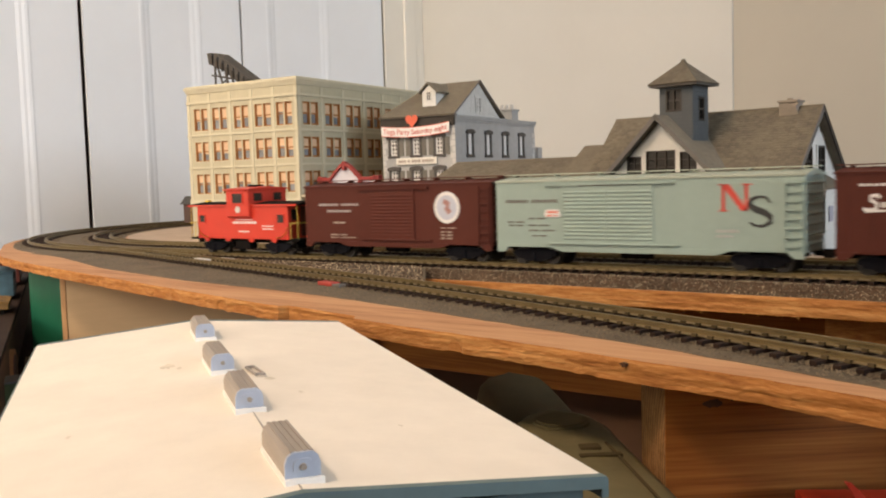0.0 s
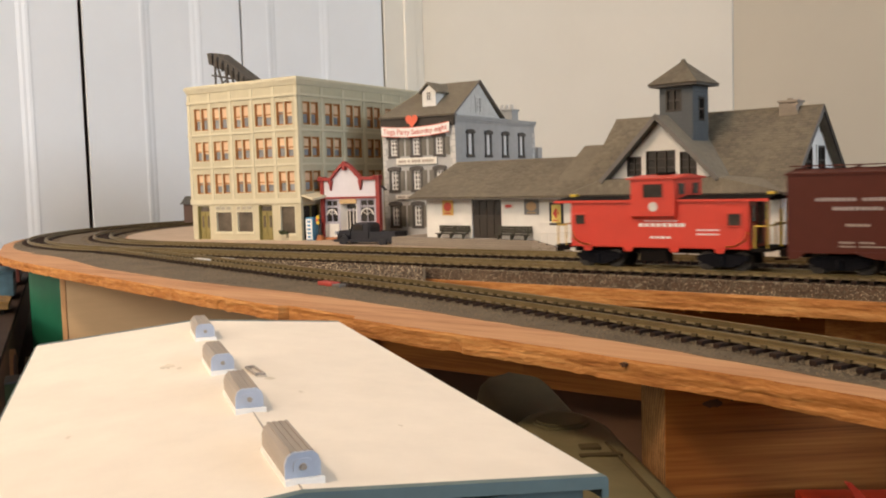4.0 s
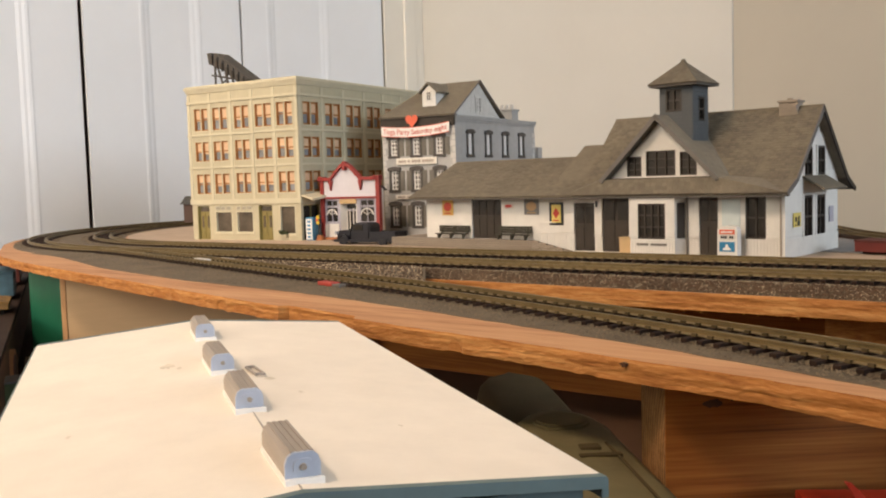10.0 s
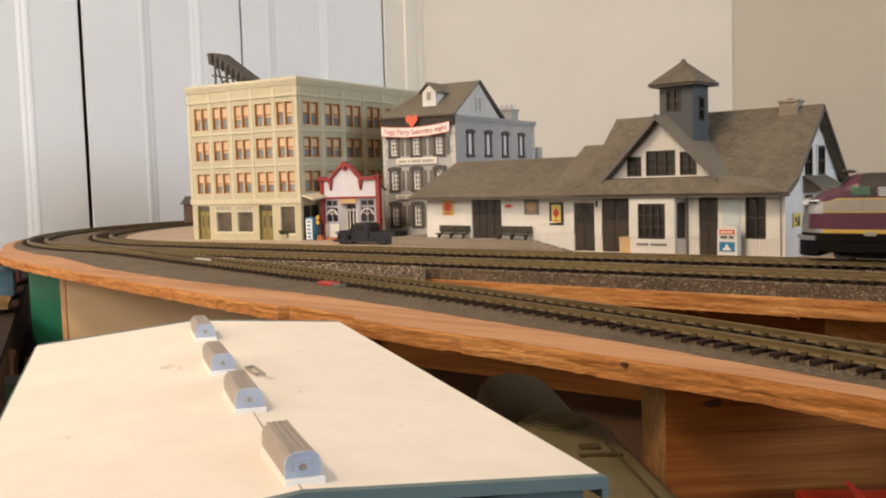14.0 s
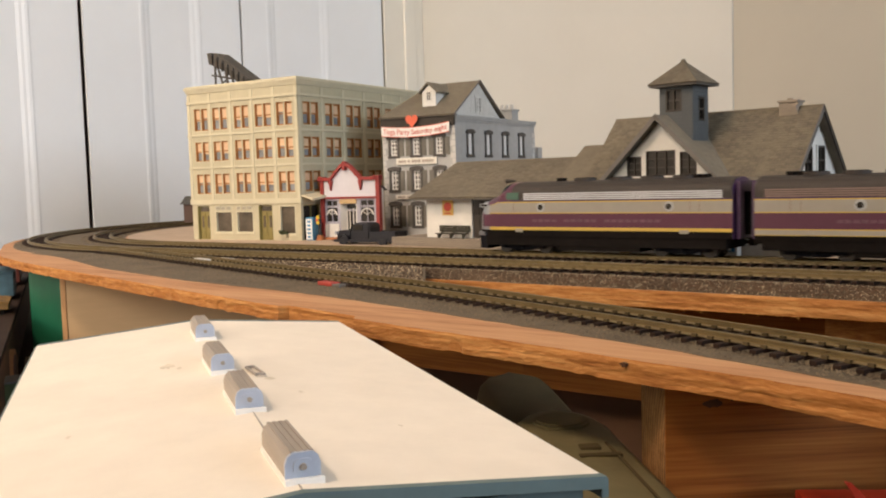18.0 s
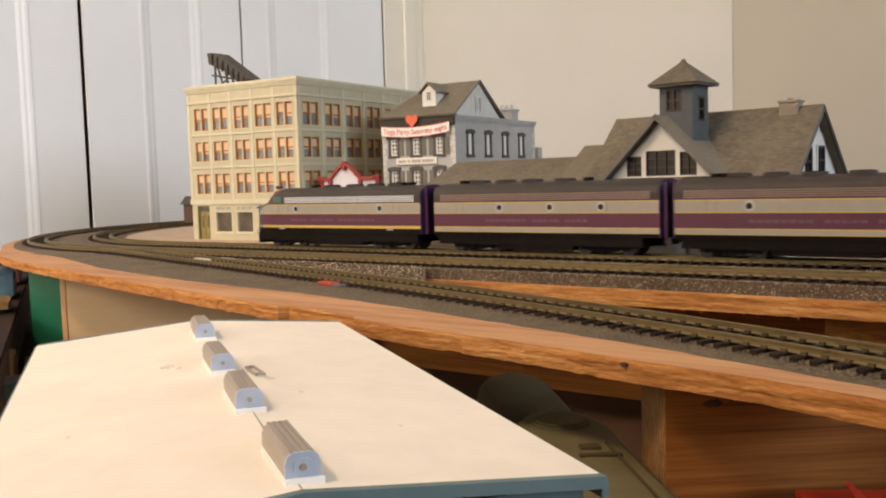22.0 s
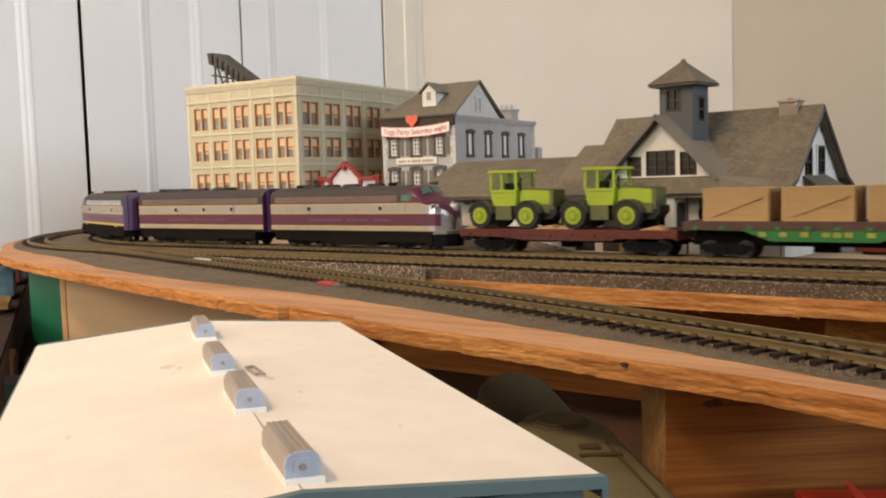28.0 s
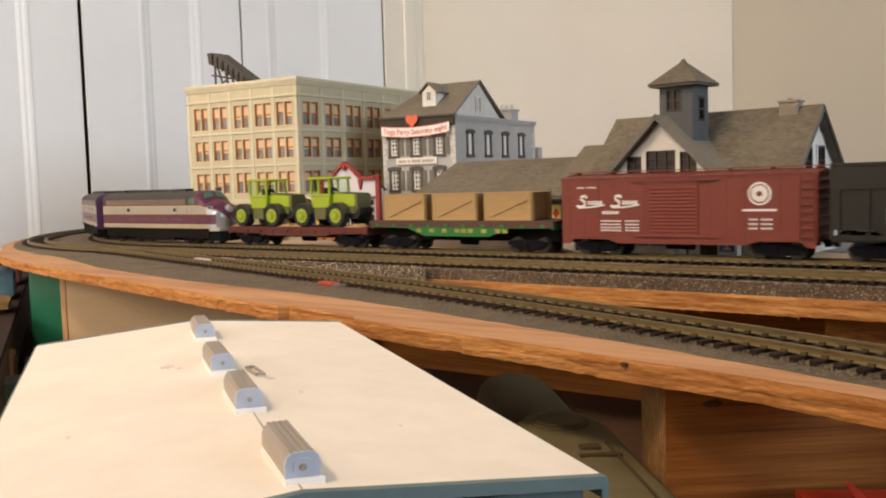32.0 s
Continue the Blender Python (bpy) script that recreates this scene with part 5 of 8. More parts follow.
    for s in (0, 1):
        yy = (lambda y: y) if s == 0 else (lambda y: 0.104 - y)
        for (ya, za), (yb, zb) in (((-0.0135, 0.0432), (0.0030, 0.0515)), ((0.0030, 0.0515), (0.0520, zr))):
            shingled([(xr0 if ya > 0 else xr0 - 0.004, yy(ya), za), (xr1, yy(ya), za), (xr1, yy(yb), zb), (xr0, yy(yb), zb)], r, "grey shingled roof slope")
    for s in (0, 1):
        yy = (lambda y: y) if s == 0 else (lambda y: 0.104 - y)
        part("bargeboard", slab([(xr1, yy(-0.0135), 0.0436), (xr1 + 0.0010, yy(-0.0135), 0.0436), (xr1 + 0.0010, yy(0.0030), 0.0519), (xr1, yy(0.0030), 0.0519)], 0.0034), M_DKTRIM if s else M_SHUT, r)
        part("bargeboard", slab([(xr1, yy(0.0030), 0.0519), (xr1 + 0.0010, yy(0.0030), 0.0519), (xr1 + 0.0010, yy(0.052), zr + 0.0006), (xr1, yy(0.052), zr + 0.0006)], 0.0034), M_DKTRIM if s else M_SHUT, r)
    part("ridge_cap", tube((xr0, 0.052, zr), (xr1, 0.052, zr), 0.0008, 8), M_ROOF, r)
    part("roof", prism([(0.004, 0.050), (0.052, 0.0815), (0.100, 0.050)], "x", -0.182, -0.150), M_ROOF, r)
    # low roof of the freight wing
    shingled([(-0.3190, -0.0135, 0.0432), (-0.150, -0.0135, 0.0432), (-0.150, 0.052, 0.0730), (-0.3190, 0.052, 0.0730)], r, "long low grey roof of the freight wing")
    part("roof", slab([(-0.3190, 0.1175, 0.0432), (-0.150, 0.1175, 0.0432), (-0.150, 0.052, 0.0730), (-0.3190, 0.052, 0.0730)], 0.0016), M_ROOF, r)
    part("wing_gable", prism([(0.003, 0.043), (0.095, 0.043), (0.052, 0.0690)], "x", -0.309, -0.306), M_WHITE, r)
    part("soffit", box(-0.315, -0.0125, 0.0405, 0.004, -0.0008, 0.0413), M_SHUT, r)
    # front gable
    gx, gy = -0.0832, -0.0060
    gh = [(-0.1100, 0.0556, -0.0985, 0.0695), (-0.0950, 0.0556, -0.0725, 0.0730), (-0.0692, 0.0556, -0.0568, 0.0715)]
    bm = bmesh.new()
    for a, c, b, d in cells(-0.126, -0.040, 0.0545, 0.0930, gh):
        n = max(1, int((d - c) / 0.0015))
        for i in range(n):
            u, v = c + (d - c) * i / n, c + (d - c) * (i + 1) / n
            hw = 0.0415 * (0.0945 - v) / 0.0405
            p, q = max(a, gx - hw), min(b, gx + hw)
            if q - p > 0.0002:
                box(p, gy, u, q, gy + 0.002, v, bm)
                box(p, gy - 0.0003, u, q, gy, u + (v - u) * 0.6, bm)
    gab = part("front_gable", bm, M_WHITE, r, "white boarded front gable")
    for q in gh:
        sash(r, *q, gy - 0.0002, M_DKTRIM, M_PANE, 3 if q[2] - q[0] > 0.02 else 2, 3, 0.0010, 0.0014, label="dark gable window")
    shingled([(-0.1330, -0.0142, 0.0434), (-0.0335, -0.0142, 0.0434), (-0.0385, gy - 0.0070, 0.0538), (-0.1280, gy - 0.0070, 0.0538)], r, "shingled foot of the front gable")
    part("roof", slab([(-0.1280, gy - 0.0070, 0.0538), (-0.0385, gy - 0.0070, 0.0538), (-0.0385, 0.0040, 0.0544), (-0.1280, 0.0040, 0.0544)], 0.0014), M_ROOF, r)
    for a, b, c in ((-0.0335, -0.0386, 0.006), (-0.1330, -0.1279, -0.160)):
        bm = bmesh.new()
        v = [bm.verts.new(p) for p in ((a, -0.0142, 0.0434), (b, gy - 0.0070, 0.0538), (b, 0.0046, 0.0545), ((b + c) / 2, 0.0040, 0.0525), (c, -0.0138, 0.0433))]
        for q in ((0, 1, 4), (1, 2, 3), (1, 3, 4)):
            bm.faces.new([v[k] for k in q])
        part("roof", bm, M_ROOF, r)
    part("backing", prism([(-0.122, 0.0545), (-0.044, 0.0545), (gx, 0.0925)], "y", gy + 0.004, gy + 0.005), M_TAR, gab)
    for s in (-1, 1):
        part("gable_roof", slab([(gx, gy - 0.0075, 0.0975), (gx, 0.055, 0.0975), (gx + s * 0.0450, 0.0046, 0.0540), (gx + s * 0.0450, gy - 0.0075, 0.0530)], 0.0016), M_ROOF, r)
        part("gable_bargeboard", slab([(gx, gy - 0.0085, 0.0980), (gx, gy - 0.0075, 0.0980), (gx + s * 0.0455, gy - 0.0075, 0.0533), (gx + s * 0.0455, gy - 0.0085, 0.0533)], 0.0030), M_SHUT, r)
    # tower
    tx0, tx1, ty0, ty1, tz = -0.0897, -0.0652, 0.0050, 0.0285, 0.1190
    tb = 0.060
    hw = [(-0.0850, 0.0998, -0.0728, 0.1150)]
    part("tower_wall", wall_y(tx0, tx1, tb, tz, ty0, ty0 + 0.002, hw), M_TOWER, r, "blue-grey clapboard tower")
    part("clapboard", boards(tx0, tx1, tb, tz, ty0, 0, "y", hw, 0.0024), M_TOWER, r)["kind"] = "stuff"
    hs = [(0.0135, 0.0930, 0.0225, 0.1095)]
    part("tower_wall", wall_x(ty0 + 0.002, ty1, tb, tz, tx1 - 0.002, tx1, hs), M_TOWER, r)
    part("clapboard", boards(ty0, ty1, tb, tz, tx1, 0, "x", hs, 0.0024), M_TOWER, r)["kind"] = "stuff"
    part("tower_wall", box(tx0, ty0 + 0.002, tb, tx0 + 0.002, ty1, tz), M_TOWER, r)
    part("tower_wall", box(tx0 + 0.002, ty1 - 0.002, tb, tx1 - 0.002, ty1, tz), M_TOWER, r)
    sash(r, *hw[0], ty0 - 0.0006, M_DKTRIM, M_PANE, 2, 2, 0.0014, 0.0016)
    sash(r, *hs[0], tx1 + 0.0006, M_DKTRIM, M_PANE, 1, 2, 0.0014, 0.0016, axis="x")
    o = 0.0062
    ap = ((tx0 + tx1) / 2, (ty0 + ty1) / 2)
    cor = [(tx0 - o, ty0 - o), (tx1 + o, ty0 - o), (tx1 + o, ty1 + o), (tx0 - o, ty1 + o)]
    for (xa, ya), (xb, yb) in zip(cor, cor[1:] + cor[:1]):
        shingled([(xa, ya, tz), (xb, yb, tz), (*ap, 0.1357), (*ap, 0.13569)], r, "slope of the tower's pyramid roof", thick=0.0012)
    part("tower_soffit", box(tx0 - o + 0.0003, ty0 - o + 0.0003, tz - 0.0019, tx1 + o - 0.0003, ty1 + o - 0.0003, tz - 0.0013), M_SHUT, r)
    part("finial", tube((*ap, 0.1350), (*ap, 0.1366), 0.0022, 10, 0.0012), M_ROOF, r)
    # chimney
    ch = part("chimney", box(-0.0215, 0.046, 0.094, -0.0095, 0.058, 0.1030, bevel=0.0004), M_PLANK, r, "pale stone chimney")
    part("cap", box(-0.0225, 0.045, 0.1030, -0.0085, 0.059, 0.1046, bevel=0.0004), M_PLANK, ch)
    rnd = random.Random(12)
    for k in range(26):
        x, y, z = rnd.uniform(-0.0222, -0.0100), rnd.choice((0.0456, 0.0572)), rnd.uniform(0.0945, 0.1045)
        d = rnd.uniform(0.0009, 0.0017)
        part("stone", box(x, y, z, x + d * 1.4, y + 0.0012, z + d, bevel=0.0002), M_PLANK, ch)
    # end windows and hood
    for q in eh:
        sash(r, *q, 0.0004, M_DKTRIM, M_PANE, 2, 2, 0.0016, 0.0016, axis="x", label="dark sash window in the end wall")
        part("casing", box(-0.0001, q[0] - 0.0022, q[1] - 0.0010, 0.0010, q[0] - 0.0002, q[3] + 0.001), M_WHITE, r)
    part("window_hood", slab([(0.0008, 0.0300, 0.0530), (0.0008, 0.0745, 0.0530), (0.0150, 0.0745, 0.0445), (0.0150, 0.0300, 0.0445)], 0.0014), M_ROOF, r, "small shingled hood over the end windows")
    # posters
    def poster(x0, z0, x1, z1, col, ink, label, n=10):
        s = part("poster", box(x0, -0.0013, z0, x1, -0.0008, z1), mat("poster_card", col, 0.6, var=0.06), r, label)
        w, h = x1 - x0, z1 - z0
        part("motif", prism([(x0 + w * (0.5 + 0.36 * math.cos(a)), z0 + h * (0.52 + 0.3 * math.sin(a))) for a in [i * math.tau / n for i in range(n)]], "y", -0.0015, -0.0012), mat("poster_ink", ink, 0.6), s)
        part("bar", box(x0 + w * 0.2, -0.0015, z0 + h * 0.08, x1 - w * 0.2, -0.0012, z0 + h * 0.16), mat("poster_bar", ink, 0.6), s)
    poster(-0.2911, 0.0275, -0.2790, 0.0410, (0.62, 0.40, 0.12), (0.50, 0.06, 0.035), "yellow poster with a red disc")
    poster(-0.2255, 0.0332, -0.2155, 0.0368, (0.72, 0.66, 0.6), (0.6, 0.07, 0.05), "small white and red notice")
    poster(-0.2051, 0.0282, -0.1913, 0.0406, (0.16, 0.16, 0.16), (0.38, 0.24, 0.12), "dark blue poster with orange figures")
    poster(-0.1792, 0.0222, -0.1708, 0.0358, (0.66, 0.52, 0.14), (0.50, 0.05, 0.035), "yellow poster with a red diamond on black card", 4)
    part("poster_back", box(-0.1815, -0.0009, 0.0201, -0.1686, -0.0006, 0.0378), M_BLACKINK, r)
    s = part("poster", box(0.0009, 0.0123, 0.0197, 0.0014, 0.0250, 0.0290), mat("pale_yellow_card", (0.72, 0.58, 0.16), 0.6, var=0.08), r, "small yellow poster on the end wall")
    for a, b, c, d in ((0.0150, 0.0232, 0.0175, 0.0262), (0.0185, 0.0205, 0.0225, 0.0232), (0.0200, 0.0232, 0.0222, 0.0268), (0.0148, 0.0205, 0.0165, 0.0215)):
        part("motif", box(0.0014, a, b, 0.0016, c, d), M_BLACKINK, s)
    part("notice", box(0.0009, 0.0790, 0.0200, 0.0013, 0.0870, 0.0310), M_LILAC, r)
    part("notice_board", box(-0.0415, -0.0012, 0.0210, -0.0290, -0.0006, 0.0385), mat("pale_blue_card", (0.55, 0.62, 0.62), 0.6, var=0.05), r)
    part("downpipe", tube((-0.0665, -0.0016, 0.0), (-0.0665, -0.0016, 0.042), 0.0007, 6), M_SHUT, r)
    part("downpipe", tube((-0.0015, -0.0018, 0.002), (-0.0015, -0.0018, 0.043), 0.0006, 6), M_PLANK, r)
    part("lamp_bracket", box(-0.1395, -0.0022, 0.0340, -0.1385, -0.0008, 0.0385), M_BLACK, r)
    return r


depot = station()


def platform_things():
    m = depot.matrix_world
    p = root("freight_platform", m @ pose(0, 0, 0), "weathered grey plank platform with a ramp at the station", "platform")
    n = 5
    for k in range(n):
        z = 0.0017 * k
        part("face_plank", box(-0.3460, -0.0080, z + 0.0001, -0.1950 + 0.002 * (n - k), -0.0060, z + 0.0015), M_PLANK, p)
        if k < 5:
            x1 = -0.1950 + 0.037 * (1 - k / 5.0)
            part("ramp_plank", box(-0.1945 + 0.002 * (n - k), -0.0080, z + 0.0001, x1, -0.0060, z + 0.0015), M_PLANK, p)
    x = -0.346
    while x < -0.197:
        part("deck_plank", box(x, -0.0078, 0.0074, x + 0.0048, -0.0013 if x > -0.313 else 0.040, 0.0085), M_PLANK, p)
        x += 0.0052
    part("ramp_deck", slab([(-0.1965, -0.0078, 0.0084), (-0.1580, -0.0078, 0.0004), (-0.1580, -0.0013, 0.0004), (-0.1965, -0.0013, 0.0084)], 0.0010), M_PLANK, p)
    part("crib", box(-0.345, -0.0058, 0.0, -0.198, -0.0018, 0.0072), M_TAR, p)
    part("crib", box(-0.345, -0.0016, 0.0, -0.314, 0.039, 0.0072), M_TAR, p)
    bench = root("platform_bench", m @ pose(-0.277, -0.0075, 0.0085), "dark olive slatted bench on the platform", "bench", "platform benches")
    for k in range(3):
        part("seat_slat", box(-0.0165, -0.001 + 0.0018 * k, 0.0036, 0.0165, 0.0004 + 0.0018 * k, 0.0043), M_BENCH, bench)
    for k in range(3):
        part("back_slat", box(-0.0165, 0.0046, 0.0050 + 0.0019 * k, 0.0165, 0.0053, 0.00675 + 0.0019 * k), M_BENCH, bench)
    for x in (-0.0135, 0.0, 0.0135):
        part("leg", prism([(-0.0008, 0.0), (0.0004, 0.0), (0.0040, 0.0035), (0.0058, 0.0100), (0.0050, 0.0105), (0.0036, 0.0042), (-0.0008, 0.0036)], "x", x - 0.0007, x + 0.0007), M_BENCH, bench)
    copy_thing(bench, m @ pose(-0.2137, -0.0075, 0.0085))
    ice = root("drinks_cooler", m @ pose(-0.0330, -0.0065, 0), "white drinks cabinet with red and blue panels", "vending machine")
    top = [(-0.0068, 0.0), (0.0068, 0.0), (0.0068, 0.0195), (0.0056, 0.0212), (0.0, 0.0220), (-0.0056, 0.0212), (-0.0068, 0.0195)]
    part("body", prism(top, "y", -0.0055, 0.0005), M_WHITE, ice)
    s = part("sign_panel", box(-0.0052, -0.0060, 0.0163, 0.0052, -0.0056, 0.0193), M_HEART, ice)
    part("lettering", word_bars(-0.004, 0.004, 0.0171, 0.0013, -0.0061, (7,)), M_PAPER, s)
    part("picture", word_bars(-0.0045, 0.0045, 0.0134, 0.0018, -0.0057, (3, 2)), M_BLACKINK, ice)
    part("sign_panel", box(-0.0052, -0.0060, 0.0048, 0.0052, -0.0056, 0.0112), M_BLUEBOX, ice)
    part("picture", prism([(-0.0030, 0.0058), (0.0030, 0.0058), (0.0022, 0.0072), (0.0010, 0.0078), (0.0008, 0.0096), (-0.0008, 0.0096), (-0.0010, 0.0078), (-0.0022, 0.0072)], "y", -0.0063, -0.0059), M_PAPER, ice)
    c = root("packing_box", m @ pose(-0.1110, -0.0050, 0), "tan packing box beside the station door", "box")
    part("body", box(-0.0045, -0.004, 0.0, 0.0045, 0.0035, 0.0118, bevel=0.0003), M_CRATE2, c)
    part("lid", box(-0.0048, -0.0043, 0.0118, 0.0048, 0.0038, 0.0126), M_CRATE2, c)


platform_things()


# ------------------------------------------------------------------ rolling stock
M_PURPLE = mat("deep_purple_paint", (0.060, 0.022, 0.075), 0.35, var=0.08, scale=150)
M_MAROON = mat("purple_maroon_band", (0.09, 0.018, 0.045), 0.35, var=0.08, scale=150)
M_SILVER = mat("warm_grey_band", (0.31, 0.285, 0.245), 0.4, var=0.06, scale=150)
M_GOLD = mat("yellow_stripe", (0.56, 0.38, 0.065), 0.45, var=0.06, scale=150)
M_LOCOROOF = mat("brown_black_roof", (0.040, 0.031, 0.026), 0.65, var=0.12, scale=200)
M_GRILLE = mat("bright_grille", (0.62, 0.64, 0.70), 0.3, 0.3, var=0.08, scale=200)
M_GRILLE2 = mat("tarnished_grille", (0.24, 0.165, 0.145), 0.45, 0.2, var=0.1, scale=200)
M_CHROME = mat("polished_metal", (0.42, 0.43, 0.46), 0.3, 0.85, var=0.05, scale=100)
M_UNDER = mat("sooty_black", (0.011, 0.0085, 0.0075), 0.9, var=0.2, scale=200, spec=0.1)
M_TRUCK = mat("blue_black_truck", (0.008, 0.0078, 0.011), 0.9, var=0.2, scale=250, spec=0.12)
M_WHEEL = mat("worn_steel", (0.055, 0.048, 0.042), 0.5, 0.5, var=0.1)
M_CAB = mat("bright_red_plastic", (0.62, 0.045, 0.022), 0.42, var=0.05, scale=120)
M_BOXRED = mat("oxide_red_plastic", (0.185, 0.032, 0.019), 0.55, var=0.07, scale=120)
M_BOXBRN = mat("brown_oxide_plastic", (0.088, 0.019, 0.011), 0.6, var=0.07, scale=120, spec=0.25)
M_MINT = mat("pale_mint_plastic", (0.315, 0.405, 0.365), 0.5, var=0.05, scale=120)
M_MINTROOF = mat("mint_grey_roof", (0.40, 0.445, 0.37), 0.5, var=0.05, scale=120)
M_OLDWHITE = mat("dulled_white_lettering", (0.42, 0.37, 0.36), 0.7, var=0.2, scale=400)
M_LETTER = mat("white_lettering", (0.78, 0.76, 0.75), 0.6, var=0.03)
M_FLATRED = mat("red_flat_wagon", (0.098, 0.015, 0.009), 0.7, var=0.22, scale=150)
M_FLATGRN = mat("green_flat_wagon", (0.018, 0.165, 0.026), 0.5, var=0.08, scale=150)
M_DECK = mat("brown_deck", (0.085, 0.042, 0.030), 0.7, var=0.15, scale=150)
M_WORNYEL = mat("worn_yellow_lettering", (0.30, 0.33, 0.06), 0.6, var=0.3, scale=300)
M_CRATE = mat("pale_crate_wood", (0.42, 0.268, 0.115), 0.7, var=0.08, scale=140, stretch=(0.4, 1, 2))
M_LIME = mat("lime_green_plastic", (0.300, 0.405, 0.012), 0.45, var=0.05, scale=120)
M_OLIVE = mat("olive_green_plastic", (0.11, 0.115, 0.04), 0.6, var=0.08, scale=120)
M_MUDGUARD = mat("dark_olive_mudguard", (0.040, 0.040, 0.018), 0.6, var=0.1, scale=120)
# darker lime: the shade in the wheel dish is put into the colour
M_LIMEDARK = mat("shaded_lime_plastic", (0.22, 0.27, 0.010), 0.5, var=0.08, scale=120)
M_TYRE = mat("black_rubber", (0.018, 0.018, 0.018), 0.8, var=0.1, scale=200)
M_HOPPER = mat("black_wagon_paint", (0.014, 0.0120, 0.010), 0.62, var=0.15, scale=120)
M_FAINT = mat("rubbed_lettering", (0.15, 0.065, 0.095), 0.5, var=0.3, scale=400)
M_LAMP = mat("lamp_lens", (0.8, 0.82, 0.85), 0.15, var=0.02)


wheelsets = []


def truck(parent, x, base=0.0215, r=0.0051, heavy=False):
    """A two-axle truck: side frames, bolster, axles with wheels."""
    t = part("truck", box(x - 0.002, -0.0115, 0.0045, x + 0.002, 0.0115, 0.0085), M_TRUCK, parent, "black truck with two axles")
    h = base / 2
    for s in (-1, 1):
        y = s * 0.0122
        zt = 0.0100 if heavy else 0.0088
        bm = prism([(x - h - 0.0045, 0.0058), (x - h - 0.0045, 0.0078), (x - h, zt), (x - 0.0045, zt + 0.0004), (x + 0.0045, zt + 0.0004), (x + h, zt), (x + h + 0.0045, 0.0078), (x + h + 0.0045, 0.0058), (x + h, 0.0044), (x + 0.006, 0.0022), (x - 0.006, 0.0022), (x - h, 0.0044)], "y", y - 0.0011, y + 0.0011)
        f = part("side_frame", bm, M_TRUCK, t)
        for d in (-h, h):
            part("axle_box", box(x + d - 0.0018, y + s * 0.0011 - 0.0004, 0.0036, x + d + 0.0018, y + s * 0.0011 + 0.0008, 0.0074, bevel=0.0003), M_TRUCK, f)
        part("spring", tube((x, y + s * 0.0012, 0.0030), (x, y + s * 0.0012, 0.0075), 0.0017, 8), M_TRUCK, f)
    for d in (-h, h):
        bm = tube((0, -0.011, 0), (0, 0.011, 0), 0.0011, 8)
        for s in (-1, 1):
            tube((0, s * 0.0072, 0), (0, s * 0.0098, 0), r, 20, bm=bm)
            tube((0, s * 0.0066, 0), (0, s * 0.0072, 0), r + 0.0007, 20, bm=bm)
        w = part("wheelset", bm, M_WHEEL, t)
        w.location = (x + d, 0, r)
        wheelsets.append((w, parent, x + d, r))


def coupler(parent, x, s, z=0.0095):
    bm = box(min(x, x + s * 0.006), -0.0011, z - 0.0012, max(x, x + s * 0.006), 0.0011, z + 0.0012)
    box(min(x + s * 0.0045, x + s * 0.0078), -0.0020, z - 0.0022, max(x + s * 0.0045, x + s * 0.0078), 0.0020, z + 0.0022, bm)
    part("coupler", bm, M_UNDER, parent)


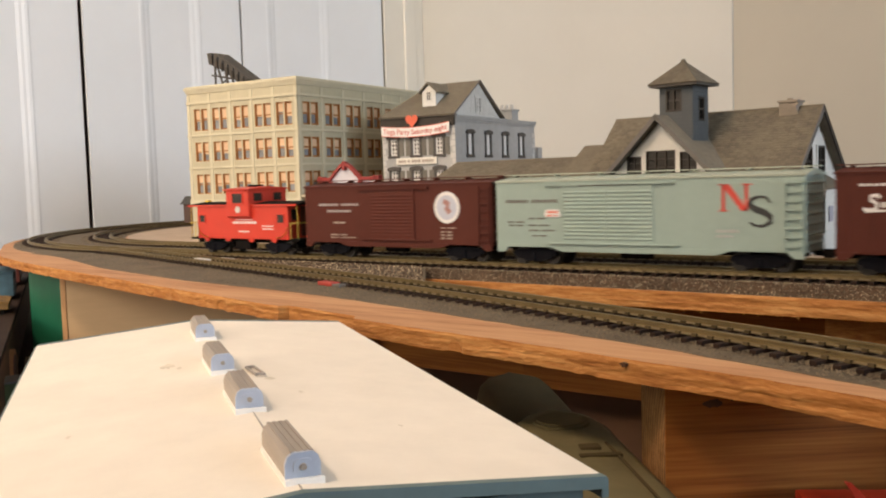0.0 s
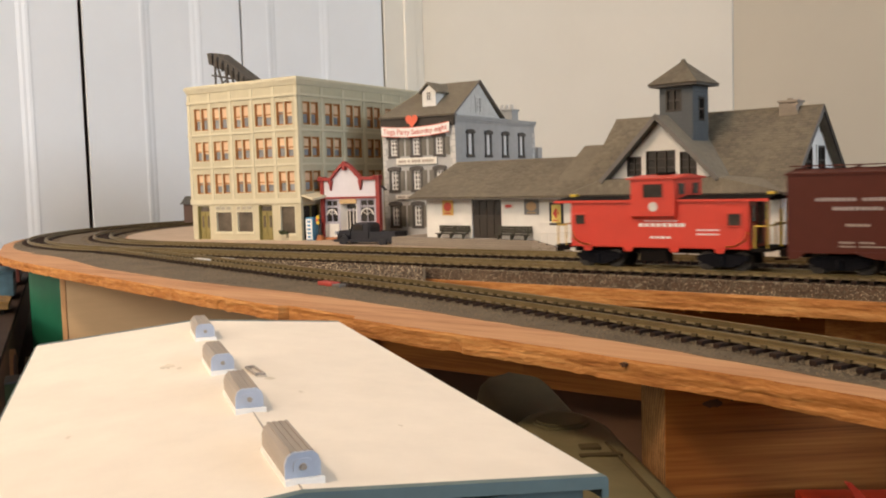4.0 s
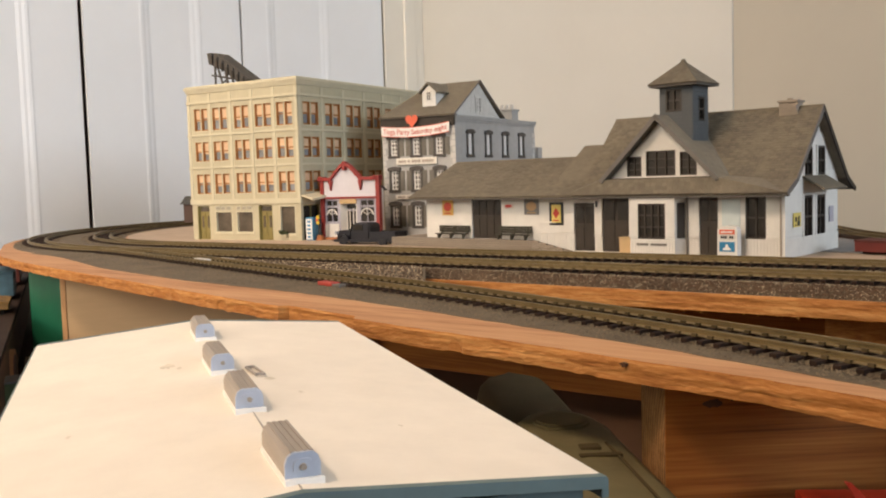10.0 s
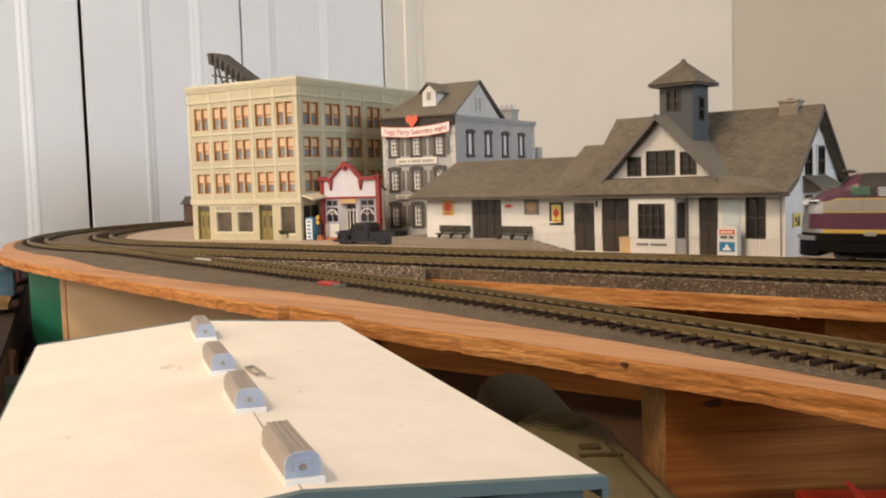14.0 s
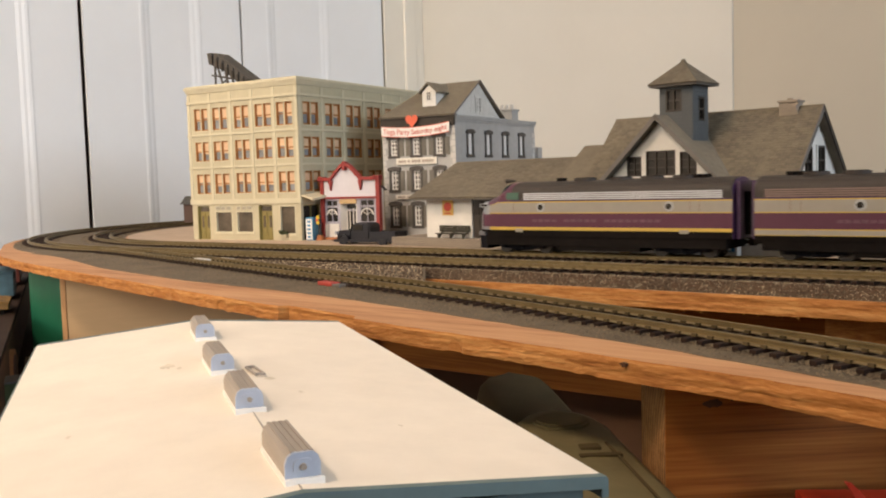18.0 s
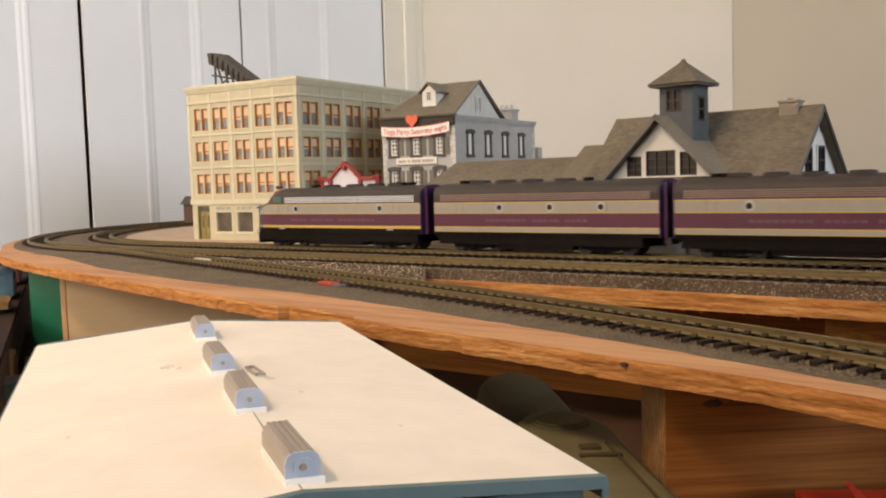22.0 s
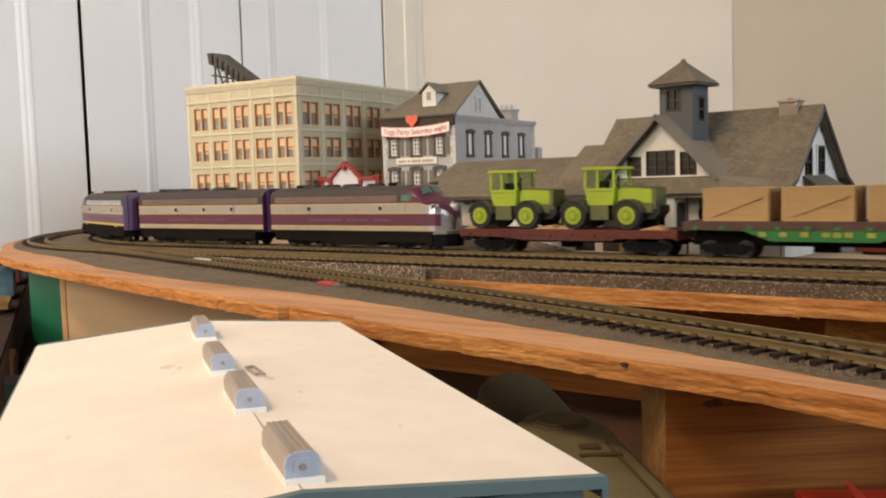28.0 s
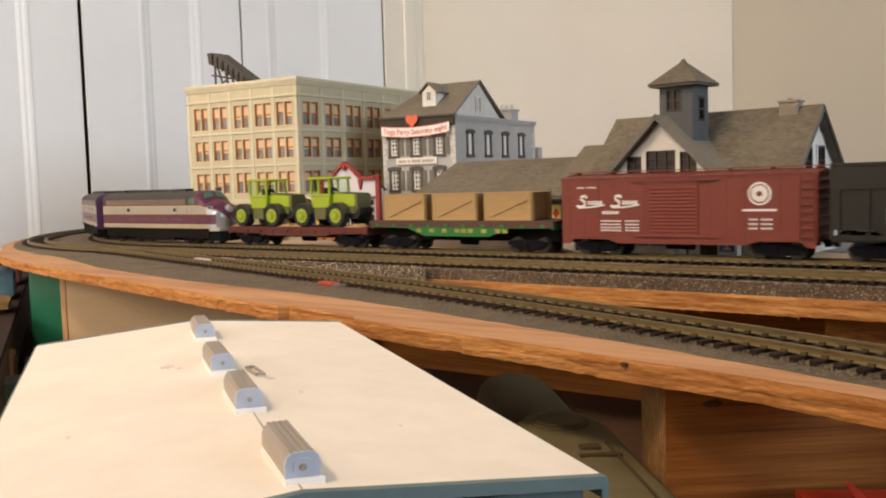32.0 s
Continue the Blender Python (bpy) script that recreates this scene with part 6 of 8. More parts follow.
def box_wagon(name, label, length, m_body, m_roof, doors, top=0.0505, ribs=True, plug=False, height=0.0107, walk_m=None, deep=0.0005):
    """A house wagon; near side is -y."""
    r = root(name, pose(0, 0, 0), label, "wagon", "freight wagons")
    L, w = length / 2, 0.0170
    part("body", box(-L, -w, height, L, w, top - 0.0012, bevel=0.0005), m_body, r)
    bm = prism([(-w - 0.0006, top - 0.0014), (w + 0.0006, top - 0.0014), (w + 0.0006, top - 0.0004), (0, top + 0.0018), (-w - 0.0006, top - 0.0004)], "x", -L - 0.0008, L + 0.0008)
    n = int(length / 0.0125)
    for i in range(n + 1):
        x = -L + 0.001 + (length - 0.002) * i / n
        prism([(-w - 0.0004, top - 0.0002), (0, top + 0.0022), (w + 0.0004, top - 0.0002), (0, top + 0.0012)], "x", x - 0.0006, x + 0.0006, bm)
    part("roof", bm, m_roof, r, "ribbed roof")
    part("running_board", box(-L - 0.003, -0.0034, top + 0.0028, L + 0.003, 0.0034, top + 0.0034), walk_m or m_roof, r)
    for i in range(7):
        x = -L + 0.004 + (length - 0.008) * i / 6
        part("running_board_saddle", box(x - 0.0006, -0.0030, top + 0.0010, x + 0.0006, 0.0030, top + 0.0028), m_roof, r)
    a, b = doors
    for s in (-1, 1):
        d = box(a, s * (w + 0.0002) - 0.0006, height + 0.0030, b, s * (w + 0.0002) + 0.0006, top - 0.0036)
        ribs_of_door = []
        k = int((top - height - 0.010) / 0.0022)
        for i in range(k):
            z = height + 0.0048 + i * 0.0022
            for u, v in ((a + 0.001, (a + b) / 2 - 0.0008), ((a + b) / 2 + 0.0008, b - 0.001)) if plug else ((a + 0.001, b - 0.001),):
                yo = s * (w + 0.0008)
                ribs_of_door.append(prism([(yo, z), (yo + s * deep, z + 0.0005), (yo + s * deep, z + 0.0010), (yo, z + 0.0015)], "x", u, v))
        dr = part("door", d, m_body, r, "corrugated sliding door")
        for b2 in ribs_of_door:
            part("corrugation", b2, m_body, dr)
        part("door_track", box(a - 0.012, s * (w + 0.0012) - 0.0006, top - 0.0038, b + 0.012, s * (w + 0.0012) + 0.0006, top - 0.0028), m_body, r)
        part("door_track", box(a - 0.010, s * (w + 0.0012) - 0.0006, height + 0.0022, b + 0.014, s * (w + 0.0012) + 0.0006, height + 0.0030), m_body, r)
        part("sill", prism([(-L * 0.62, height + 0.001), (-L * 0.5, height - 0.0022), (L * 0.5, height - 0.0022), (L * 0.62, height + 0.001)], "y", s * w - 0.0006, s * w + 0.0006), m_body, r)
        for e in (-1, 1):
            x0 = e * (L - 0.0005)
            part("end_sill_step", prism([(x0, height + 0.001), (x0, height - 0.0030), (x0 - e * 0.005, height - 0.0030), (x0 - e * 0.009, height + 0.001)], "y", s * w - 0.0005, s * w + 0.0005), m_body, r)
        # ladders: right-hand end of each side
        lx = -s * (L - 0.0055)
        ld = bmesh.new()
        for u in (lx - 0.0042, lx + 0.0036):
            box(u, s * (w + 0.0008) - 0.0004, height + 0.001, u + 0.0006, s * (w + 0.0008) + 0.0004, top - 0.003, ld)
        for i in range(8):
            z = height + 0.0028 + i * (top - height - 0.008) / 7
            box(lx - 0.0042, s * (w + 0.0010) - 0.0005, z, lx + 0.0042, s * (w + 0.0010) + 0.0005, z + 0.0007, ld)
        part("ladder", ld, m_body, r)
        if ribs:
            for i in range(int(length / 0.0105)):
                x = -L + 0.006 + i * 0.0105
                if not (a - 0.002 < x < b + 0.002):
                    part("side_seam", box(x - 0.0004, s * w - 0.0003, height + 0.0015, x + 0.0004, s * w + 0.0003, top - 0.002), m_body, r)
    for e in (-1, 1):
        eb = bmesh.new()
        for i in range(7):
            z = height + 0.004 + i * (top - height - 0.009) / 6
            prism([(e * L, z - 0.0012), (e * (L + 0.0008), z), (e * L, z + 0.0012)], "y", -w + 0.002, w - 0.002, eb)
        part("end_ribs", eb, m_body, r)
        part("brake_step", box(e * L - 0.0001 if e > 0 else -L - 0.003, -0.005, top - 0.013, L + 0.003 if e > 0 else -L + 0.0001, 0.005, top - 0.0125), m_body, r)
        coupler(r, e * L, e)
        truck(r, e * (L - 0.024))
    part("underframe", box(-L + 0.004, -0.006, height - 0.0030, L - 0.004, 0.006, height - 0.0002), M_UNDER, r)
    part("brake_tank", tube((-0.012, -0.0075, 0.0072), (0.006, -0.0075, 0.0072), 0.0026, 10), M_UNDER, r)
    return r


def bars_on(r, x0, x1, z, h, words, material=None, y=-0.0178, name="lettering", label=""):
    return part(name, word_bars(x0, x1, z, h, y + 0.0001, words), material or M_LETTER, r, label)


def disc_on(r, x, z, rad, y, material, name, label=""):
    return part(name, prism([(x + rad * math.cos(i / 28 * math.tau), z + rad * math.sin(i / 28 * math.tau)) for i in range(28)], "y", y - 0.00015, y + 0.0001), material, r, label)


def ribbon(pts, width, y, r, material, name, label=""):
    """A flat painted stroke through points (x, z)."""
    bm = bmesh.new()
    P = [Vector((a, 0, b)) for a, b in pts]
    prev = None
    for i, p in enumerate(P):
        d = (P[min(i + 1, len(P) - 1)] - P[max(i - 1, 0)]).normalized()
        n = Vector((-d.z, 0, d.x))
        wd = width[i] if isinstance(width, (list, tuple)) else width
        row = [bm.verts.new((*(p + n * s * wd / 2).xz[:1], y + e, (p + n * s * wd / 2).z)) for s in (-1, 1) for e in (0, 0.0002)]
        if prev:
            for a, b in ((0, 2), (2, 3), (3, 1), (1, 0)):
                bm.faces.new((prev[a], prev[b], row[b], row[a]))
        else:
            bm.faces.new((row[0], row[1], row[3], row[2]))
        prev = row
    bm.faces.new((prev[0], prev[2], prev[3], prev[1]))
    return part(name, bm, material, r, label)


def script(b, y, x):
    """Two words of sloping white script, drawn as plain strokes."""
    S = [(-0.0625, 0.0375), (-0.0640, 0.0390), (-0.0665, 0.0385), (-0.0665, 0.0365), (-0.0640, 0.0350), (-0.0640, 0.0328), (-0.0670, 0.0318), (-0.0700, 0.0325)]
    for dx in (x, x + 0.0245):
        ribbon([(p + dx, q) for p, q in S], 0.0016, y - 0.0003, b, M_LETTER, "script_stroke")
        ribbon([(-0.0690 + dx, 0.0312), (-0.0600 + dx, 0.0316), (-0.0500 + dx, 0.0330)], 0.0010, y - 0.0003, b, M_LETTER, "script_flourish")
        bars_on(b, -0.0622 + dx, -0.0515 + dx, 0.0330, 0.0028, (5,), None, y)


far_cars, near_cars = [], []


# near line: brown wagon, mint wagon, brown wagon, red brake van
def near_train():
    # mint wagon
    L = 0.182
    r = box_wagon("mint_boxcar", "pale mint boxcar with red and black emblem", L, M_MINT, M_MINTROOF, (-0.0445, 0.0113), plug=True, ribs=False)
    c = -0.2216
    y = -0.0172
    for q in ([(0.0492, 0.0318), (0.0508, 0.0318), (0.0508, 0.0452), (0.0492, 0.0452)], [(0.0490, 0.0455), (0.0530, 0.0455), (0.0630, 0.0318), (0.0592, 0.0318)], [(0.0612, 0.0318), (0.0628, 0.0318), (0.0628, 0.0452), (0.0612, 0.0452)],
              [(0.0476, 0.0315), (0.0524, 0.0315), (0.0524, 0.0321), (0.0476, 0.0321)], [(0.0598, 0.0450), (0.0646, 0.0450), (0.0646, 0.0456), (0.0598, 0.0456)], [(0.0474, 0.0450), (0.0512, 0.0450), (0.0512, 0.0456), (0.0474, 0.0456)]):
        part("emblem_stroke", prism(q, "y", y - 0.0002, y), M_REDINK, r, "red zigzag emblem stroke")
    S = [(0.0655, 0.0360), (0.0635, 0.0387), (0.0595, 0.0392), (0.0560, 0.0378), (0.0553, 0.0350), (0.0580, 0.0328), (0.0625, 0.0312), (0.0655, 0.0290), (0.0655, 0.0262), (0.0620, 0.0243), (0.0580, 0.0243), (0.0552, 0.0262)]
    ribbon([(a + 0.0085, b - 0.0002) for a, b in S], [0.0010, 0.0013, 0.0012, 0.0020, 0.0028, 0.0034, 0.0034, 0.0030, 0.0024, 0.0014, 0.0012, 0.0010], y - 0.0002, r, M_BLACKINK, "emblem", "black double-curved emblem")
    bars_on(r, -0.084, -0.048, 0.0368, 0.0022, (7, 8), M_SHUT, y)
    part("emblem", prism([(-0.0565, 0.0285), (-0.0470, 0.0285), (-0.0460, 0.0300), (-0.0475, 0.0330), (-0.0560, 0.0330), (-0.0572, 0.0305)], "y", y - 0.0002, y), M_LETTER, r, "small red and white emblem")
    bars_on(r, -0.0550, -0.0480, 0.0308, 0.0014, (4,), M_HEART, y - 0.0004)
    bars_on(r, -0.0555, -0.0485, 0.0290, 0.0009, (3, 2), M_HEART, y - 0.0004)
    for i, (a, b) in enumerate(((-0.083, -0.071), (-0.082, -0.072), (-0.068, -0.057), (-0.068, -0.054), (-0.068, -0.050), (-0.066, -0.056))):
        bars_on(r, a, b, (0.0250, 0.0230, 0.0272, 0.0232, 0.0202, 0.0170)[i], 0.0010, (4, 5), M_SHUT, y)
    bars_on(r, -0.040, 0.0085, 0.0462, 0.0012, (1,), M_SHUT, y - 0.001, "stripe")
    bars_on(r, 0.046, 0.058, 0.0205, 0.0016, (5,), M_GREY, y)
    bars_on(r, 0.046, 0.055, 0.0180, 0.0012, (4,), M_GREY, y)
    near_cars.append((r, c, L / 2 - 0.024))
    # brown wagon behind it
    L = 0.161
    r = box_wagon("brown_boxcar", "dark brown boxcar with a white round emblem", L, M_BOXBRN, M_BOXBRN, (-0.018, 0.020), ribs=False, deep=0.0002)
    y = -0.0172
    d = disc_on(r, 0.0463, 0.0346, 0.0101, y, M_LETTER, "emblem", "white disc emblem")
    disc_on(r, 0.0463, 0.0346, 0.0078, y - 0.0002, mat("pale_blue_ink", (0.55, 0.57, 0.66), 0.6, var=0.1), "emblem_field", "pale blue field of the emblem")
    ribbon([(0.0440, 0.0385), (0.0475, 0.0372), (0.0465, 0.0340), (0.0490, 0.0312)], 0.0036, y - 0.0006, d, mat("faded_red_ink", (0.42, 0.22, 0.20), 0.6, var=0.15), "motif")
    bars_on(r, -0.067, -0.029, 0.0362, 0.0018, (8, 7), M_OLDWHITE, y)
    bars_on(r, -0.059, -0.036, 0.0318, 0.0018, (9,), M_OLDWHITE, y)
    bars_on(r, -0.053, -0.042, 0.0240, 0.0014, (6,), M_FADED, y)
    bars_on(r, -0.056, -0.040, 0.0158, 0.0010, (4, 4), M_FADED, y)
    bars_on(r, -0.056, -0.032, 0.0140, 0.0008, (4, 8), M_FADED, y)
    bars_on(r, 0.041, 0.053, 0.0212, 0.0008, (3, 5), M_FADED, y)
    for z in (0.0184, 0.0164, 0.0144):
        bars_on(r, 0.041, 0.050, z, 0.0012, (2, 3), M_FADED, y)
    near_cars.append((r, -0.3965, L / 2 - 0.024))
    # leading brown wagon
    L = 0.165
    r = box_wagon("brown_boxcar", "brown boxcar with white script lettering", L, M_BOXBRN, M_BOXBRN, (-0.010, 0.022))
    script(r, y, 0.0)
    bars_on(r, -0.058, -0.044, 0.0270, 0.0020, (5,), None, y)
    bars_on(r, -0.072, -0.035, 0.0432, 0.0012, (5, 6), None, y)
    near_cars.append((r, -0.0342, L / 2 - 0.024))
    # brake van
    r = root("red_caboose", pose(0, 0, 0), "bright red caboose with a wide cupola and yellow rails", "caboose")
    L, w = 0.0515, 0.0165
    part("body", box(-L, -w, 0.0118, L, w, 0.0372, bevel=0.0005), M_CAB, r)
    part("roof", prism([(-w - 0.0010, 0.0370), (w + 0.0010, 0.0370), (w + 0.0010, 0.0380), (0, 0.0400), (-w - 0.0010, 0.0380)], "x", -0.0615, 0.0615), M_UNDER, r, "grey-black roof")
    part("roof_edge", box(-0.0617, -w - 0.0013, 0.0366, 0.0617, -w - 0.0004, 0.0380), M_CAB, r)
    part("cupola", box(-0.0126, -0.0195, 0.0290, 0.0126, 0.0195, 0.0490, bevel=0.0005), M_CAB, r, "wide red cupola")
    part("cupola_skirt", prism([(-0.0195, 0.0290), (-w, 0.0275), (w, 0.0275), (0.0195, 0.0290)], "x", -0.0122, 0.0122), M_CAB, r)
    part("cupola_roof", prism([(-0.0208, 0.0490), (0.0208, 0.0490), (0.0208, 0.0498), (0, 0.0515), (-0.0208, 0.0498)], "x", -0.0145, 0.0145), M_CAB, r)
    part("roof_vent", box(-0.004, -0.004, 0.0512, 0.004, 0.004, 0.0528, bevel=0.0004), M_UNDER, r)
    for x, z, hw, hh, y in ((-0.0453, 0.0272, 0.0030, 0.0026, -w), (0.0440, 0.0272, 0.0034, 0.0030, -w), (0.0006, 0.0428, 0.0056, 0.0036, -0.0195)):
        part("window", box(x - hw, y - 0.0003, z - hh, x + hw, y - 0.0001, z + hh), M_PANE, r)
        fr = box(x - hw - 0.0008, y - 0.0006, z - hh - 0.0008, x - hw, y, z + hh + 0.0008)
        box(x + hw, y - 0.0006, z - hh - 0.0008, x + hw + 0.0008, y, z + hh + 0.0008, fr)
        box(x - hw, y - 0.0006, z + hh, x + hw, y, z + hh + 0.0008, fr)
        box(x - hw, y - 0.0006, z - hh - 0.0008, x + hw, y, z - hh, fr)
        part("window_frame", fr, M_CAB, r)
    for y in (-0.010, 0.010):
        part("window", box(0.0126, y - 0.004, 0.0405, 0.0130, y + 0.004, 0.0465), M_PANE, r)
        part("end_window", box(L, y - 0.003, 0.026, L + 0.0004, y + 0.003, 0.034), M_PANE, r)
    part("end_door", box(L, -0.004, 0.014, L + 0.0006, 0.004, 0.036), M_BOXBRN, r)
    disc_on(r, 0.0006, 0.0342, 0.0026, -0.0198, M_QUOIN, "emblem", "small round grey emblem")
    bars_on(r, -0.0095, 0.0170, 0.0262, 0.0005, (1,), None, -w - 0.0001)
    bars_on(r, -0.0095, 0.0175, 0.0232, 0.0022, (8,), None, -w - 0.0001)
    bars_on(r, -0.0030, 0.0095, 0.0168, 0.0014, (4,), None, -w - 0.0001)
    bars_on(r, 0.0236, 0.0360, 0.0212, 0.0010, (6,), None, -w - 0.0001)
    bars_on(r, 0.0236, 0.0360, 0.0190, 0.0010, (6,), None, -w - 0.0001)
    for e in (-1, 1):
        x = e * (L + 0.005)
        part("platform", box(min(e * L, e * 0.0620), -w + 0.001, 0.0108, max(e * L, e * 0.0620), w - 0.001, 0.0124), M_UNDER, r)
        for s in (-1, 1):
            part("grab_rail", tube((e * 0.0605, s * (w - 0.001), 0.0124), (e * 0.0605, s * (w - 0.001), 0.0368), 0.0004, 6), M_GOLD, r, "yellow grab rail")
            part("grab_rail", tube((e * 0.0545, s * (w + 0.0004), 0.0124), (e * 0.0545, s * (w + 0.0004), 0.0240), 0.0004, 6), M_GOLD, r)
            part("grab_rail", tube((e * 0.0545, s * (w + 0.0004), 0.0240), (e * 0.0605, s * (w + 0.0004), 0.0240), 0.0004, 6), M_GOLD, r)
            part("step", box(min(e * 0.054, e * 0.0610), s * w - 0.001, 0.0040, max(e * 0.054, e * 0.0610), s * w + 0.001, 0.0050), M_UNDER, r)
            pts = [(e * (L - 0.0005), 0.021), (e * (L - 0.002), 0.0165), (e * (L - 0.007), 0.0135), (e * (L - 0.012), 0.0130)]
            ribbon(pts, 0.0007, -w - 0.0005, r, M_YELLOW, "curved_grab_iron")
        part("end_rail", tube((e * 0.0608, -w + 0.001, 0.0240), (e * 0.0608, w - 0.001, 0.0240), 0.0004, 6), M_GOLD, r)
        part("brake_post", tube((e * 0.0610, 0.005, 0.0124), (e * 0.0610, 0.005, 0.032), 0.0007, 6), M_YELLOW, r)
        part("roof_lamp", box(e * 0.058 - 0.002, -0.002, 0.0384, e * 0.058 + 0.002, 0.002, 0.0412, bevel=0.0004), M_YELLOW, r)
        coupler(r, e * 0.062, e)
        truck(r, e * 0.036, 0.0185)
    for x in (-0.041, -0.016, 0.011, 0.036):
        part("hanger", prism([(x - 0.0030, 0.0120), (x + 0.0030, 0.0120), (x + 0.0018, 0.0095), (x - 0.0018, 0.0095)], "y", -w, -w + 0.001), M_CAB, r)
    part("underframe", box(-L, -0.009, 0.0085, L, 0.009, 0.0118), M_UNDER, r)
    part("battery_box", box(-0.010, -0.014, 0.0042, 0.006, -0.006, 0.0110), M_UNDER, r)
    near_cars.append((r, -0.5475, 0.036))


near_train()


# far line: three streamlined diesel units, two flats, boxcar, hopper
def diesel(name, label, nose, m_grille, m_low, portholes, length=0.176):
    """nose: -1 cab at the -x end, +1 at the +x end, 0 no cab."""
    r = root(name, pose(0, 0, 0), label, "locomotive", "diesel units")
    L = length / 2
    levels = [0.0120, 0.0146, 0.0163 if m_low is M_GOLD else 0.0150, 0.0178, 0.0184, 0.0270, 0.0276, 0.0282, 0.0350, 0.0357, 0.0365, 0.0405]
    mats = [M_PURPLE, M_UNDER, M_UNDER if m_low is M_GOLD else M_GOLD, m_low, M_GOLD, M_MAROON, M_MAROON, M_GOLD, M_SILVER, M_GOLD, M_PURPLE, M_LOCOROOF, M_CHROME]
    roof = [(0.0172, 0.0428), (0.0158, 0.0448), (0.0132, 0.0466), (0.0095, 0.0480), (0.0050, 0.0488), (0.0, 0.0491)]
    W = 0.0176
    st = [-L, -L + 0.002]
    if nose:
        st += [L - 0.034, L - 0.030, L - 0.0262, L - 0.0225, L - 0.0190, L - 0.0150, L - 0.0105, L - 0.0065, L - 0.0035, L - 0.0012, L]
    else:
        st += [L - 0.002, L]
    bm = bmesh.new()
    prev = None
    tops = {L - 0.030: 0.0491, L - 0.0262: 0.0478, L - 0.0225: 0.0438, L - 0.0190: 0.0412, L - 0.0150: 0.0402, L - 0.0105: 0.0388, L - 0.0065: 0.0362, L - 0.0035: 0.0330, L - 0.0012: 0.0290, L: 0.0255}
    wid = {L - 0.0225: 0.0174, L - 0.0190: 0.0170, L - 0.0150: 0.0163, L - 0.0105: 0.0148, L - 0.0065: 0.0124, L - 0.0035: 0.0096, L - 0.0012: 0.0064, L: 0.0030}
    for x in st:
        top, w = tops.get(x, 0.0491) if nose else 0.0491, wid.get(x, W) if nose else W
        k = top / 0.0491
        prof = [(w, z) for z in levels] + [(w * a / W, b) for a, b in roof]
        if top < 0.0490:
            # squash the upper part under the nose line
            lim = top - 0.0086
            zz = []
            for a, z in prof:
                zz.append((a if z <= lim else a * max(0.0, 1 - ((z - lim) / (0.0491 - lim)) ** 2.4), z if z <= lim else lim + (z - lim) * (top - lim) / (0.0491 - lim)))
            prof = zz
        row = [bm.verts.new((x, -a, z)) for a, z in prof] + [bm.verts.new((x, a, z)) for a, z in prof[-2::-1]]
        if prev:
            n = len(row)
            for i in range(n - 1):
                f = bm.faces.new((prev[i], prev[i + 1], row[i + 1], row[i]))
                j = i if i < len(levels) + len(roof) - 1 else n - 2 - i
                if j < len(levels) - 1:
                    mi = j + 1
                else:
                    mi = 11
                if nose and x > L - 0.031 and j >= 10:
                    mi = 5
                if nose and x > L - 0.0115 and j in (4, 5, 6, 7, 8, 9, 3, 2):
                    zc = (prof[j % len(prof)][1])
                    mi = 12
                    if j == 4 and x < L - 0.006:
                        mi = 5
                f.material_index = mi
            f = bm.faces.new((prev[0], prev[-1], row[-1], row[0]))
        else:
            f = bm.faces.new(row)
        f.material_index = 0
        prev = row
    bm.faces.new(prev[::-1]).material_index = 12 if nose else 0
    flip = Matrix.Identity(4) if nose >= 0 else pose(0, 0, 0, 0, 0, 180)
    bmesh.ops.transform(bm, matrix=flip, verts=bm.verts)
    body = part("body", bm, mats, r, "purple, silver and yellow striped body", True)
    for f in body.data.polygons:
        f.use_smooth = abs(f.normal.x) < 0.98 and f.area < 2e-4 and f.center.z > 0.04

    def put(name, b, m, parent=None, label=""):
        bmesh.ops.transform(b, matrix=flip, verts=b.verts)
        return part(name, b, m, parent or r, label)

    x1 = L - 0.044 if nose else L - 0.006
    for s in (-1, 1):
        for k in range(4):
            z = 0.0368 + k * 0.00125
            put("grille", box(-L + 0.006, s * 0.0177 - 0.0002, z, x1, s * 0.0177 + 0.0002, z + 0.0008), m_grille)
        for x in portholes:
            b = tube((x, s * 0.0172, 0.0318), (x, s * 0.0180, 0.0318), 0.0032, 18)
            p = put("porthole", b, M_CHROME, None, "round porthole with a bright rim")
            q = tube((x, s * 0.0178, 0.0318), (x, s * 0.0182, 0.0318), 0.0019, 16)
            bmesh.ops.transform(q, matrix=flip, verts=q.verts)
            part("pane", q, M_PANE, p)
        put("lettering", word_bars(-L + 0.045, L - 0.050, 0.0218, 0.0020, s * 0.01765, (8, 5, 4)), M_FAINT)
        for x in (-L + 0.030, L - 0.040):
            put("step_plate", box(x - 0.003, s * 0.0178 - 0.0003, 0.0150, x + 0.003, s * 0.0178 + 0.0003, 0.0172), M_SILVER)
        for x in (-L + 0.020, -L + 0.026, L - 0.036):
            put("door_seam", box(x, s * 0.01765 - 0.0001, 0.0284, x + 0.0004, s * 0.01765 + 0.0001, 0.0349), M_GRILLE2)
    for x in (-0.058, -0.036, -0.014, 0.012):
        put("roof_fan", tube((x, 0, 0.0485), (x, 0, 0.0506), 0.0075, 20), M_LOCOROOF)
        put("fan_cap", tube((x, 0, 0.0506), (x, 0, 0.0510), 0.0060, 20), M_UNDER)
    for x in (-0.072, -0.066, 0.030):
        put("exhaust_stack", box(x - 0.002, -0.0035, 0.0485, x + 0.002, 0.0035, 0.0512), M_UNDER)
